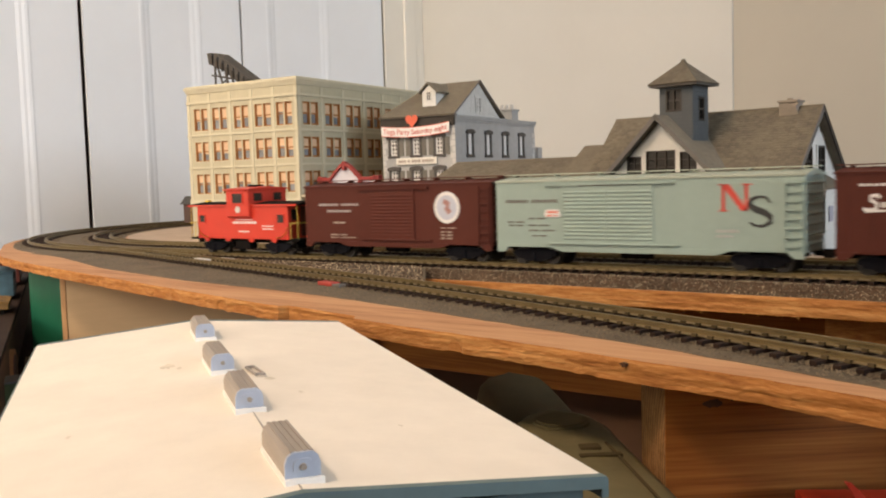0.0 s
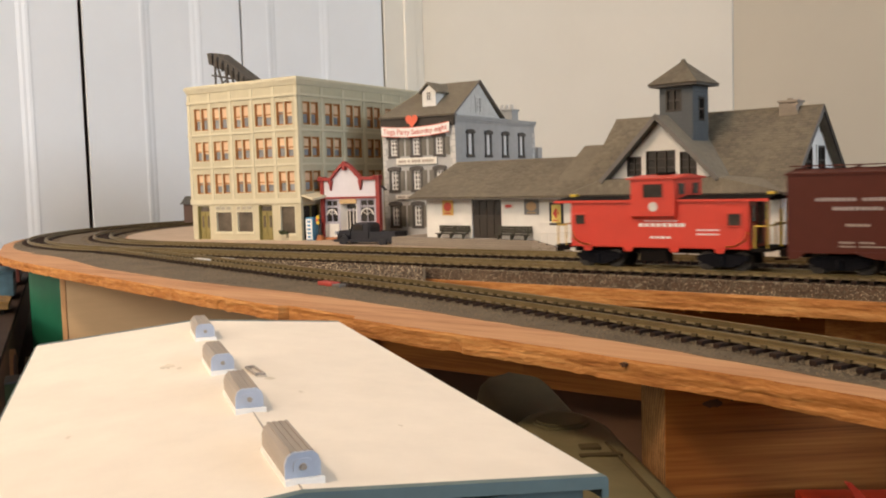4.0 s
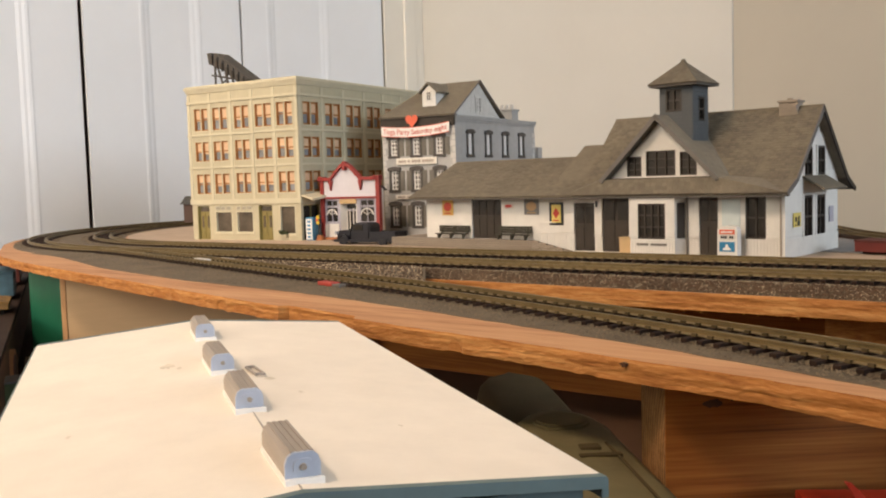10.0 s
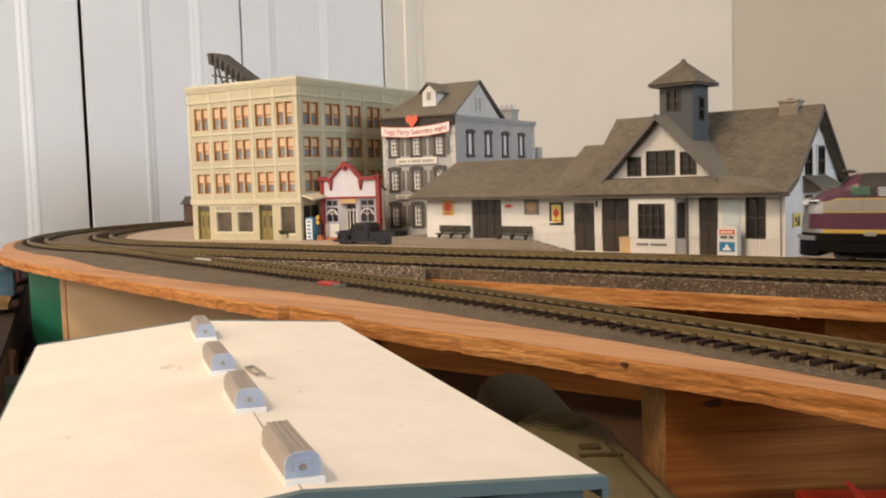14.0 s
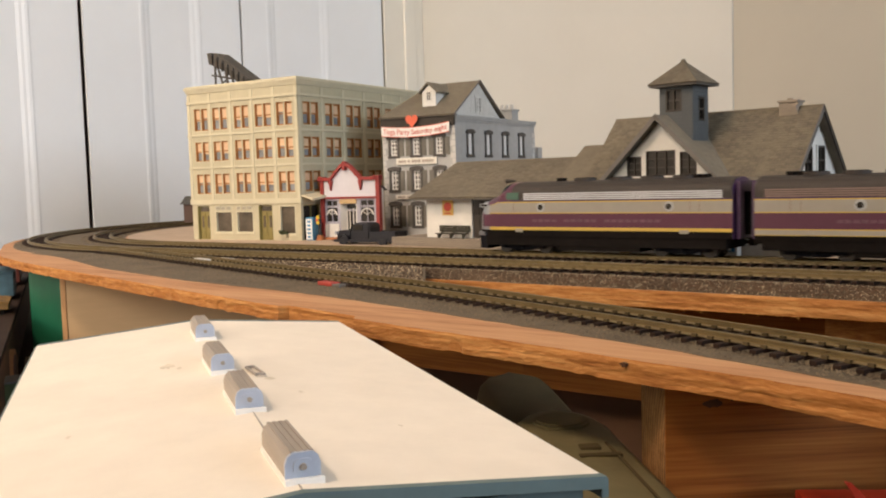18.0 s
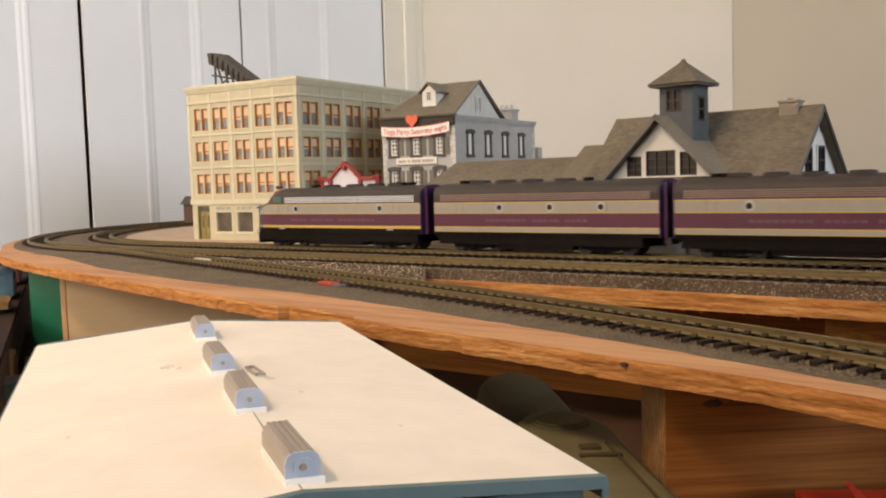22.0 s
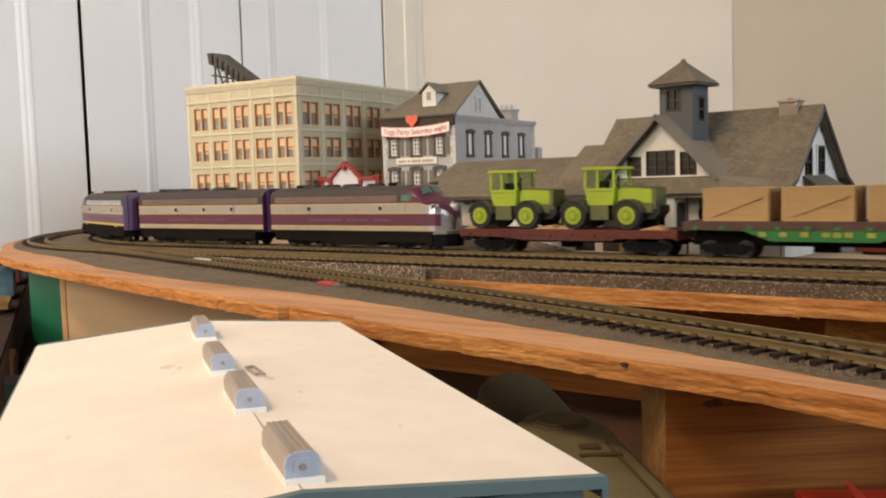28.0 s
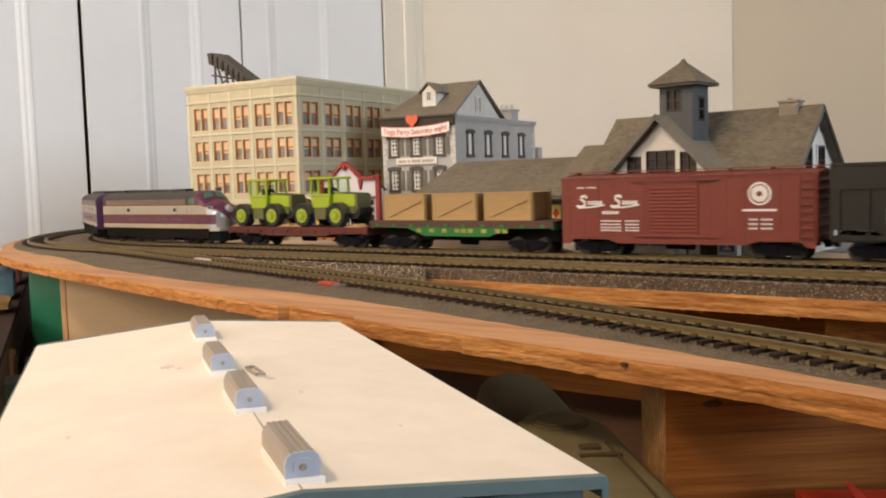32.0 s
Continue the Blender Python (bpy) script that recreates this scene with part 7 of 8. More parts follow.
    put("end_frame", box(-L - 0.0030, -0.0125, 0.012, -L, 0.0125, 0.0465), M_PURPLE)
    put("end_door", box(-L - 0.0036, -0.0045, 0.014, -L - 0.0030, 0.0045, 0.040), M_UNDER)
    if nose:
        for s in (-1, 1):
            put("windscreen", slab([(L - 0.0225, s * 0.0015, 0.0437), (L - 0.0262, s * 0.0015, 0.0481), (L - 0.0262, s * 0.0105, 0.0470), (L - 0.0225, s * 0.0125, 0.0420)], 0.0003), mat("green_screen_glass", (0.07, 0.16, 0.12), 0.15))
            put("cab_window", box(L - 0.0400, s * 0.0176 - 0.0003, 0.0372, L - 0.0300, s * 0.0176 + 0.0003, 0.0420), mat("green_cab_glass", (0.07, 0.15, 0.11), 0.2), None, "green-tinted cab window")
            put("number_board", box(L - 0.0130, s * 0.0153 - 0.0010, 0.0320, L - 0.0060, s * 0.0153 + 0.0002, 0.0346, bevel=0.0003), M_CHROME)
            put("number_inset", box(L - 0.0120, s * 0.0153 - (0.0012 if s < 0 else -0.0001), 0.0326, L - 0.0072, s * 0.0153 + (-0.0009 if s < 0 else 0.0004), 0.0340), M_PANE)
            put("cab_door", box(L - 0.0480, s * 0.01768 - 0.0002, 0.0284, L - 0.0420, s * 0.01768 + 0.0002, 0.0349), M_SILVER)
        put("headlamp", tube((L - 0.0042, 0, 0.0325), (L - 0.0008, 0, 0.0318), 0.0028, 16), M_LAMP)
        put("headlamp_rim", tube((L - 0.0050, 0, 0.0327), (L - 0.0014, 0, 0.0319), 0.0034, 16), M_CHROME)
        pil = prism([(L - 0.0120, -0.0150), (L - 0.0030, -0.0110), (L + 0.0012, -0.0030), (L + 0.0012, 0.0030), (L - 0.0030, 0.0110), (L - 0.0120, 0.0150)], "z", 0.0030, 0.0122)
        put("pilot", pil, M_TRUCK, None, "dark pilot under the nose")
        put("anticlimber", prism([(L - 0.0110, -0.0168), (L - 0.0025, -0.0118), (L + 0.0022, -0.0034), (L + 0.0022, 0.0034), (L - 0.0025, 0.0118), (L - 0.0110, 0.0168)], "z", 0.0122, 0.0146), M_CHROME)
        put("horn", tube((L - 0.030, 0.006, 0.0500), (L - 0.023, 0.006, 0.0500), 0.0007, 8, 0.0015), M_LOCOROOF)
    else:
        put("end_frame", box(L, -0.0125, 0.012, L + 0.0030, 0.0125, 0.0465), M_PURPLE)
    put("skirt", box(-L + 0.004, -0.0168, 0.0058, L - 0.012, 0.0168, 0.0122), M_UNDER)
    put("fuel_tank", box(-0.034, -0.0160, 0.0026, 0.026, 0.0160, 0.0105, bevel=0.001), M_UNDER)
    for x in (-L + 0.033, L - 0.040):
        truck(r, x if nose >= 0 else -x, 0.0315, 0.0056, True)
    coupler(r, -(L + 0.001) * (1 if nose >= 0 else -1), -1 if nose >= 0 else 1)
    return r


def flat_wagon(name, label, length, m_side, m_deck, z_deck, fish, sides=True):
    r = root(name, pose(0, 0, 0), label, "wagon", "flat wagons")
    L, w = length / 2, 0.0168
    part("deck", box(-L, -w - 0.0006, z_deck - 0.0022, L, w + 0.0006, z_deck, bevel=0.0002), m_deck, r)
    n = 26
    for i in range(n):
        x = -L + length * i / n
        part("deck_plank", box(x + 0.0002, -w, z_deck - 0.0001, x + length / n - 0.0003, w, z_deck + 0.0003), m_deck, r)
    for s in (-1, 1):
        a = z_deck - 0.0022
        part("side_sill", prism([(-L, a), (-L, a - 0.0026), (-L * 0.55, a - 0.0030), (-L * 0.35, a - fish), (L * 0.35, a - fish), (L * 0.55, a - 0.0030), (L, a - 0.0026), (L, a)], "y", s * w - 0.0009, s * w + 0.0009), m_side, r)
        for i in range(10):
            x = -L + 0.008 + (length - 0.016) * i / 9
            part("stake_pocket", box(x - 0.0014, s * (w + 0.0012) - 0.0007, a - 0.0024, x + 0.0014, s * (w + 0.0012) + 0.0007, a - 0.0002), m_side, r)
    for e in (-1, 1):
        part("end_sill", box(min(e * L, e * (L - 0.002)), -w, z_deck - 0.0058, max(e * L, e * (L - 0.002)), w, z_deck - 0.0022), m_side, r)
        coupler(r, e * L, e)
        truck(r, e * (L - 0.024))
    part("centre_sill", box(-L + 0.003, -0.004, 0.0075, L - 0.003, 0.004, z_deck - 0.0022), M_UNDER, r)
    part("brake_tank", tube((-0.010, 0.004, 0.0062), (0.004, 0.004, 0.0062), 0.0026, 10), M_UNDER, r)
    part("brake_wheel", tube((-L + 0.001, 0.008, z_deck + 0.004), (-L + 0.0018, 0.008, z_deck + 0.004), 0.0035, 14), M_UNDER, r)
    return r


def clear_glass():
    m = bpy.data.materials.new("tinted_cab_glass")
    m.use_nodes = True
    p = m.node_tree.nodes["Principled BSDF"]
    p.inputs["Base Color"].default_value = (0.72, 0.86, 0.66, 1)
    p.inputs["Roughness"].default_value, p.inputs["IOR"].default_value, p.inputs["Transmission Weight"].default_value = 0.06, 1.08, 1.0
    return m


def tractor(name):
    """A lime four-wheel tractor standing at z 0; +x is its front."""
    r = root(name, pose(0, 0, 0), "lime green model tractor with big black tyres", "tractor", "tractors on the flat wagon")
    glass = clear_glass()
    part("chassis", box(-0.0260, -0.0065, 0.0060, 0.0300, 0.0065, 0.0135, bevel=0.0006), M_OLIVE, r)
    part("cab_body", prism([(-0.0105, 0.0158), (0.0075, 0.0158), (0.0090, 0.0268), (-0.0130, 0.0268)], "y", -0.0120, 0.0120), M_LIME, r, "lime cab body, wider at the waist")
    for y in (-0.0121, 0.0119):
        part("door_crease", box(-0.0112, y, 0.0246, 0.0078, y + 0.0002, 0.0250), M_OLIVE, r)
    part("step_box", box(-0.0085, -0.0125, 0.0062, 0.0045, 0.0125, 0.0158), M_OLIVE, r)
    for x, t in ((-0.0126, -0.0118), (-0.0035, -0.0035), (0.0085, 0.0080)):
        for y in (-0.0114, 0.0114):
            part("cab_post", prism([(x - 0.0009, 0.0268), (x + 0.0009, 0.0268), (t + 0.0008, 0.0390), (t - 0.0008, 0.0390)], "y", y - 0.0006, y + 0.0006), M_LIME, r)
    bm = prism([(-0.0145, 0.0386), (0.0108, 0.0386), (0.0110, 0.0396), (0.0095, 0.0406), (-0.0125, 0.0408), (-0.0147, 0.0398)], "y", -0.0130, 0.0130)
    bmesh.ops.bevel(bm, geom=bm.edges[:], offset=0.0003, segments=1, affect="EDGES")
    part("cab_roof", bm, M_LIME, r, "overhanging lime cab roof")
    for y in (-0.0113, 0.0113):
        for a, b in ((-0.0116, -0.0045), (-0.0026, 0.0074)):
            part("cab_glass", box(a, y - 0.0001, 0.0270, b, y + 0.0001, 0.0386), glass, r)
    part("seat", box(-0.0070, -0.0030, 0.0262, -0.0020, 0.0030, 0.0318, bevel=0.0008), M_BLACK, r)
    part("steering_wheel", tube((0.0030, 0, 0.0300), (0.0034, 0, 0.0304), 0.0026, 12), M_BLACK, r)
    bm = prism([(0.0092, 0.0165), (0.0330, 0.0165), (0.0332, 0.0248), (0.0320, 0.0262), (0.0092, 0.0272)], "y", -0.0088, 0.0088)
    bmesh.ops.bevel(bm, geom=bm.edges[:], offset=0.0004, segments=1, affect="EDGES")
    part("bonnet", bm, M_LIME, r, "lime bonnet")
    part("bonnet_top", prism([(0.0092, 0.0273), (0.0330, 0.0262), (0.0334, 0.0268), (0.0092, 0.0280)], "y", -0.0090, 0.0090), M_OLIVE, r)
    part("grille", box(0.0328, -0.0082, 0.0128, 0.0356, 0.0082, 0.0262, bevel=0.0004), M_OLIVE, r)
    part("front_weight", prism([(0.0262, 0.0062), (0.0345, 0.0070), (0.0380, 0.0110), (0.0380, 0.0150), (0.0262, 0.0150)], "y", -0.0078, 0.0078), M_TYRE, r)
    part("side_hull", box(0.0060, -0.0095, 0.0105, 0.0335, 0.0095, 0.0164, bevel=0.0005), M_OLIVE, r)
    for x in (-0.0192, 0.0192):
        for s in (-1, 1):
            y = s * 0.0130
            bm = bmesh.new()
            R, n = 0.0092, 26
            tube((x, y - 0.0036, R), (x, y + 0.0036, R), R - 0.0007, n, bm=bm)
            for i in range(n):
                a = i / n * math.tau
                t = box(-0.0004, -0.0036, R - 0.0012, 0.0004, 0.0036, R)
                join(bm, t, Matrix.Translation((x, y, R)) @ Matrix.Rotation(a, 4, "Y") @ Matrix.Rotation(0.25 * s, 4, "Z"))
            w = part("wheel", bm, M_TYRE, r, "black ribbed tyre")
            part("rim", tube((x, y + s * 0.0028, R), (x, y + s * 0.0040, R), 0.0058, 22), M_LIME, w)
            part("dish", tube((x, y + s * 0.0039, R), (x, y + s * 0.0042, R), 0.0040, 20), M_LIMEDARK, w)
            part("hub", tube((x, y + s * 0.0040, R), (x, y + s * 0.0054, R), 0.0019, 12), M_LIME, w)
            bm = bmesh.new()
            for i in range(7):
                p, q = math.pi * (0.06 + 0.86 * i / 7), math.pi * (0.06 + 0.86 * (i + 1) / 7)
                prism([(x + 0.0108 * math.cos(p), R + 0.0106 * math.sin(p)), (x + 0.0108 * math.cos(q), R + 0.0106 * math.sin(q)), (x + 0.0097 * math.cos(q), R + 0.0096 * math.sin(q)), (x + 0.0097 * math.cos(p), R + 0.0096 * math.sin(p))], "y", y - 0.0036, y + 0.0036, bm)
            part("mudguard", bm, M_MUDGUARD, r)
    part("exhaust", tube((0.0110, -0.0100, 0.0262), (0.0110, -0.0100, 0.0350), 0.0006, 6), M_UNDER, r)
    part("tail_light", box(-0.0262, -0.0085, 0.0140, -0.0254, -0.0060, 0.0155), M_CAB, r)
    return r


def crate():
    r = root("wooden_crate", pose(0, 0, 0), "pale wooden crate with diagonal braces", "crate", "crates on the flat wagon")
    L, w, h = 0.0196, 0.0130, 0.0192
    part("box", box(-L + 0.0008, -w + 0.0008, 0.0004, L - 0.0008, w - 0.0008, h - 0.0004), M_CRATE, r)
    for s in (-1, 1):
        y = s * w
        for k in range(5):
            z = 0.0002 + k * h / 5
            part("board", box(-L, y - 0.0005, z + 0.00005, L, y + 0.0005, z + h / 5 - 0.0001), M_CRATE, r)
        for a, b, c, d in ((-L, 0, -L + 0.0030, h), (L - 0.0030, 0, L, h), (-L + 0.003, 0, L - 0.003, 0.0026), (-L + 0.003, h - 0.0036, L - 0.003, h)):
            part("batten", box(a, y + s * 0.0006 - 0.0002, b, c, y + s * 0.0006 + 0.0001, d), M_CRATE, r)
        part("brace", prism([(-L + 0.003, 0.0026), (-L + 0.0062, 0.0026), (L - 0.003, h - 0.0052), (L - 0.003, h - 0.0036), (L - 0.0062, h - 0.0036), (-L + 0.003, 0.0050)], "y", y + s * 0.0009 - 0.0005, y + s * 0.0009 + 0.0005), M_CRATE, r)
        x = s * L
        for a, b in ((-w + 0.0006, -w + 0.0030), (w - 0.0030, w - 0.0006)):
            part("end_batten", box(x - 0.0006, a, 0.0, x + 0.0006, b, h), M_CRATE, r)
    part("lid", box(-L - 0.0003, -w - 0.0012, h - 0.0006, L + 0.0003, w + 0.0012, h + 0.0004), M_CRATE, r)
    return r


loads = []


def far_train():
    a = diesel("diesel_locomotive", "purple and silver streamlined diesel with bright side grilles", -1, M_GRILLE, M_GOLD, (-0.0545, 0.0370), 0.1885)
    far_cars.append((a, -0.6397, 0.055))
    b = diesel("diesel_booster", "cabless purple and silver diesel booster unit", 0, M_GRILLE2, M_SILVER, (-0.0305, 0.010, 0.048))
    far_cars.append((b, -0.4445, 0.052))
    c = diesel("diesel_locomotive", "purple and silver streamlined diesel with chrome nose", 1, M_GRILLE2, M_SILVER, (-0.046, 0.031), 0.184)
    far_cars.append((c, -0.2545, 0.055))
    f = flat_wagon("red_flat_wagon", "worn red flat wagon carrying two tractors", 0.164, M_FLATRED, M_FLATRED, 0.0165, 0.0048)
    bars_on(f, -0.030, 0.040, 0.0098, 0.0016, (6, 6), M_DECK, -0.0180)
    far_cars.append((f, -0.0660, 0.058))
    t = tractor("lime_tractor")
    loads.append((t, -0.1120, 0.018, 0.0169))
    t2 = copy_thing(t, pose(0, 0, 0))
    loads.append((t2, -0.0372, 0.018, 0.0169))
    for s in (-0.1395, -0.0805, -0.0665, -0.0030):
        k = root("wooden_chock", pose(0, 0, 0), "pale wooden wheel chock plank", "chock", "wheel chocks")
        part("plank", prism([(-0.008, 0), (0.010, 0), (0.006, 0.0026), (0.004, 0.0026)], "y", -0.0150, -0.0060), M_CRATE, k)
        loads.append((k, s, 0.010, 0.0169))
    g = flat_wagon("green_flat_wagon", "green flat wagon with brown deck carrying crates", 0.163, M_FLATGRN, M_DECK, 0.0222, 0.0088)
    part("deck_edge", box(-0.0815, -0.0182, 0.0178, 0.0815, -0.0176, 0.0224), M_DECK, g)
    bars_on(g, -0.036, 0.046, 0.0138, 0.0030, (1, 1, 1, 3, 1, 2), M_WORNYEL, -0.0184, label="worn yellow lettering")
    far_cars.append((g, 0.1015, 0.058))
    cr = crate()
    for i, s in enumerate((0.0508, 0.0976, 0.1440)):
        q = cr if i == 0 else copy_thing(cr, pose(0, 0, 0))
        loads.append((q, s, 0.015, 0.0226))
    b = box_wagon("oxide_red_boxcar", "oxide red boxcar with white script and round emblem", 0.163, M_BOXRED, M_BOXRED, (-0.0195, 0.0125), top=0.0510)
    y = -0.0174
    script(b, y, 0.0)
    bars_on(b, -0.070, -0.056, 0.0438, 0.0010, (4, 5), None, y)
    bars_on(b, -0.052, -0.040, 0.0270, 0.0022, (5,), None, y)
    for z in (0.0222, 0.0200, 0.0180, 0.0162):
        bars_on(b, -0.053, -0.026, z, 0.0010, (6, 4), None, y)
    d = disc_on(b, 0.0495, 0.0388, 0.0068, y, M_LETTER, "emblem", "white round emblem")
    disc_on(d, 0.0495, 0.0388, 0.0056, y - 0.0002, M_BOXRED, "ring")
    disc_on(d, 0.0495, 0.0388, 0.0048, y - 0.0004, M_LETTER, "disc")
    disc_on(d, 0.0495, 0.0388, 0.0016, y - 0.0006, M_BOXRED, "heart_dot")
    bars_on(b, 0.036, 0.063, 0.0285, 0.0016, (1,), None, y)
    for z in (0.0232, 0.0205, 0.0180):
        bars_on(b, 0.043, 0.057, z, 0.0012, (3, 4), None, y)
    far_cars.append((b, 0.2710, 0.058))
    h = hopper()
    far_cars.append((h, 0.4400, 0.058))


def hopper():
    r = root("black_hopper_wagon", pose(0, 0, 0), "dark brown-black hopper wagon with white lettering", "wagon", "freight wagons")
    L, w, top = 0.080, 0.0170, 0.0540
    part("body", prism([(-L, 0.0270), (-L, top), (L, top), (L, 0.0270), (L - 0.034, 0.0120), (-L + 0.034, 0.0120)], "y", -w, w), M_HOPPER, r)
    part("side_plate", box(-L, -w - 0.0006, 0.0180, L, -w, top - 0.001), M_HOPPER, r)
    for s in (-1, 1):
        part("top_rail", box(-L - 0.0005, s * w - 0.0012, top - 0.0010, L + 0.0005, s * w + 0.0012, top + 0.0010, bevel=0.0003), M_HOPPER, r)
        part("waist_rail", box(-L, s * (w + 0.0006) - 0.0008, 0.0405, L, s * (w + 0.0006) + 0.0008, 0.0418), M_HOPPER, r)
        part("side_sill", box(-L, s * w - 0.0012, 0.0125, L, s * w + 0.0012, 0.0152), M_HOPPER, r)
        for i in range(11):
            x = -L + 0.004 + i * (2 * L - 0.008) / 10
            part("side_post", box(x - 0.0008, s * (w + 0.0010) - 0.0009, 0.0150, x + 0.0008, s * (w + 0.0010) + 0.0009, 0.0400), M_HOPPER, r)
    for e in (-1, 1):
        for y in (-w + 0.001, w - 0.001):
            part("corner_post", box(e * L - 0.0009, y - 0.0009, 0.0140, e * L + 0.0009, y + 0.0009, top), M_HOPPER, r)
        ld = bmesh.new()
        for i in range(7):
            z = 0.018 + i * 0.005
            box(e * L + (0.0 if e > 0 else -0.0012), -w, z, e * L + (0.0012 if e > 0 else 0.0), -w + 0.008, z + 0.0007, ld)
        part("ladder", ld, M_HOPPER, r)
        part("slope_brace", tube((e * (L - 0.002), -0.012, 0.0150), (e * (L - 0.022), -0.012, 0.0230), 0.0009, 6), M_HOPPER, r)
        part("end_platform", box(min(e * L, e * (L - 0.026)), -w, 0.0112, max(e * L, e * (L - 0.026)), w, 0.0126), M_HOPPER, r)
        coupler(r, e * L, e)
        truck(r, e * (L - 0.023))
    part("air_tank", tube((-L + 0.004, -0.006, 0.0178), (-L + 0.004, 0.008, 0.0178), 0.0040, 12), M_PLANK, r)
    bars_on(r, -0.052, -0.034, 0.0280, 0.0040, (4,), None, -w - 0.0010)
    bars_on(r, -0.052, -0.034, 0.0225, 0.0040, (5,), None, -w - 0.0010)
    bars_on(r, -0.046, -0.034, 0.0180, 0.0014, (4,), None, -w - 0.0010)
    return r


far_train()


# ------------------------------------------------------------------ foreground building
M_CREAMROOF = mat("cream_card_roof", (0.85, 0.785, 0.70), 0.7, var=0.06, scale=55, bump=0.08, bscale=300)
M_TEAL = mat("blue_grey_fascia", (0.125, 0.180, 0.185), 0.6, var=0.12, scale=90)
M_TEALWALL = mat("blue_grey_boarding", (0.085, 0.130, 0.135), 0.65, var=0.12, scale=90)
M_VENT = mat("grey_tan_metal", (0.38, 0.33, 0.285), 0.45, 0.2, var=0.12, scale=250, stretch=(0.2, 2, 2))
# blue tint puts the cool light on the vent ends into the colour
M_VENTEND = mat("cool_lit_vent_end", (0.46, 0.51, 0.62), 0.4, var=0.1, scale=200)
M_DIRT = mat("tan_smudge", (0.80, 0.725, 0.62), 0.8, var=0.2)


def freight_house():
    # local x along the ridge towards the camera, y to the far eave
    r = root("freight_house", pose(-0.2937, 0.2261, -0.105, 0, 0, -33.34), "model freight house with cream roof and blue-grey walls", "model building")
    Lg, hw, ze, zr = 0.2186, 0.0571, 0.1000, 0.1050
    for s in (-1, 1):
        part("roof", slab([(0, 0, zr), (Lg, 0, zr), (Lg, s * hw, ze), (0, s * hw, ze)], 0.0022), M_CREAMROOF, r, "plain cream card roof slope")
        part("fascia", box(-0.0004, s * hw - 0.0008, ze - 0.0042, Lg + 0.0004, s * hw + 0.0008, ze - 0.0004, bevel=0.0004), M_TEAL, r)
    for x in (0.0, Lg):
        for s in (-1, 1):
            part("verge_board", prism([(0, zr + 0.0002), (s * hw, ze + 0.0002), (s * hw, ze - 0.0022), (0, zr - 0.0022)], "x", x - 0.0010, x + 0.0010), M_TEAL, r)
    ins = 0.003
    part("wall", box(ins, hw - ins - 0.002, 0, Lg - ins, hw - ins, ze - 0.002), M_TEALWALL, r)
    part("wall", box(ins, -hw + ins, 0, Lg - ins, -hw + ins + 0.002, ze - 0.002), M_TEALWALL, r)
    part("wall", box(ins, -hw + ins + 0.002, 0, ins + 0.002, hw - ins - 0.002, ze - 0.002), M_TEALWALL, r)
    wh = [(-0.012, 0.050, 0.016, 0.0935)]
    part("wall", wall_x(-hw + ins + 0.002, hw - ins - 0.002, 0, ze - 0.002, Lg - ins - 0.002, Lg - ins, wh), M_TEALWALL, r)
    sash(r, *wh[0], Lg - ins + 0.0006, M_PAPER, M_PANE, 2, 3, 0.0018, 0.0016, axis="x", label="white-framed window")
    for k in range(20):
        y = -hw + ins + 0.0005 + k * 0.005
        part("batten", box(Lg - ins, y, 0.0, Lg - ins + 0.0006, y + 0.0008, ze - 0.003), M_TEALWALL, r)
    return r


house = freight_house()


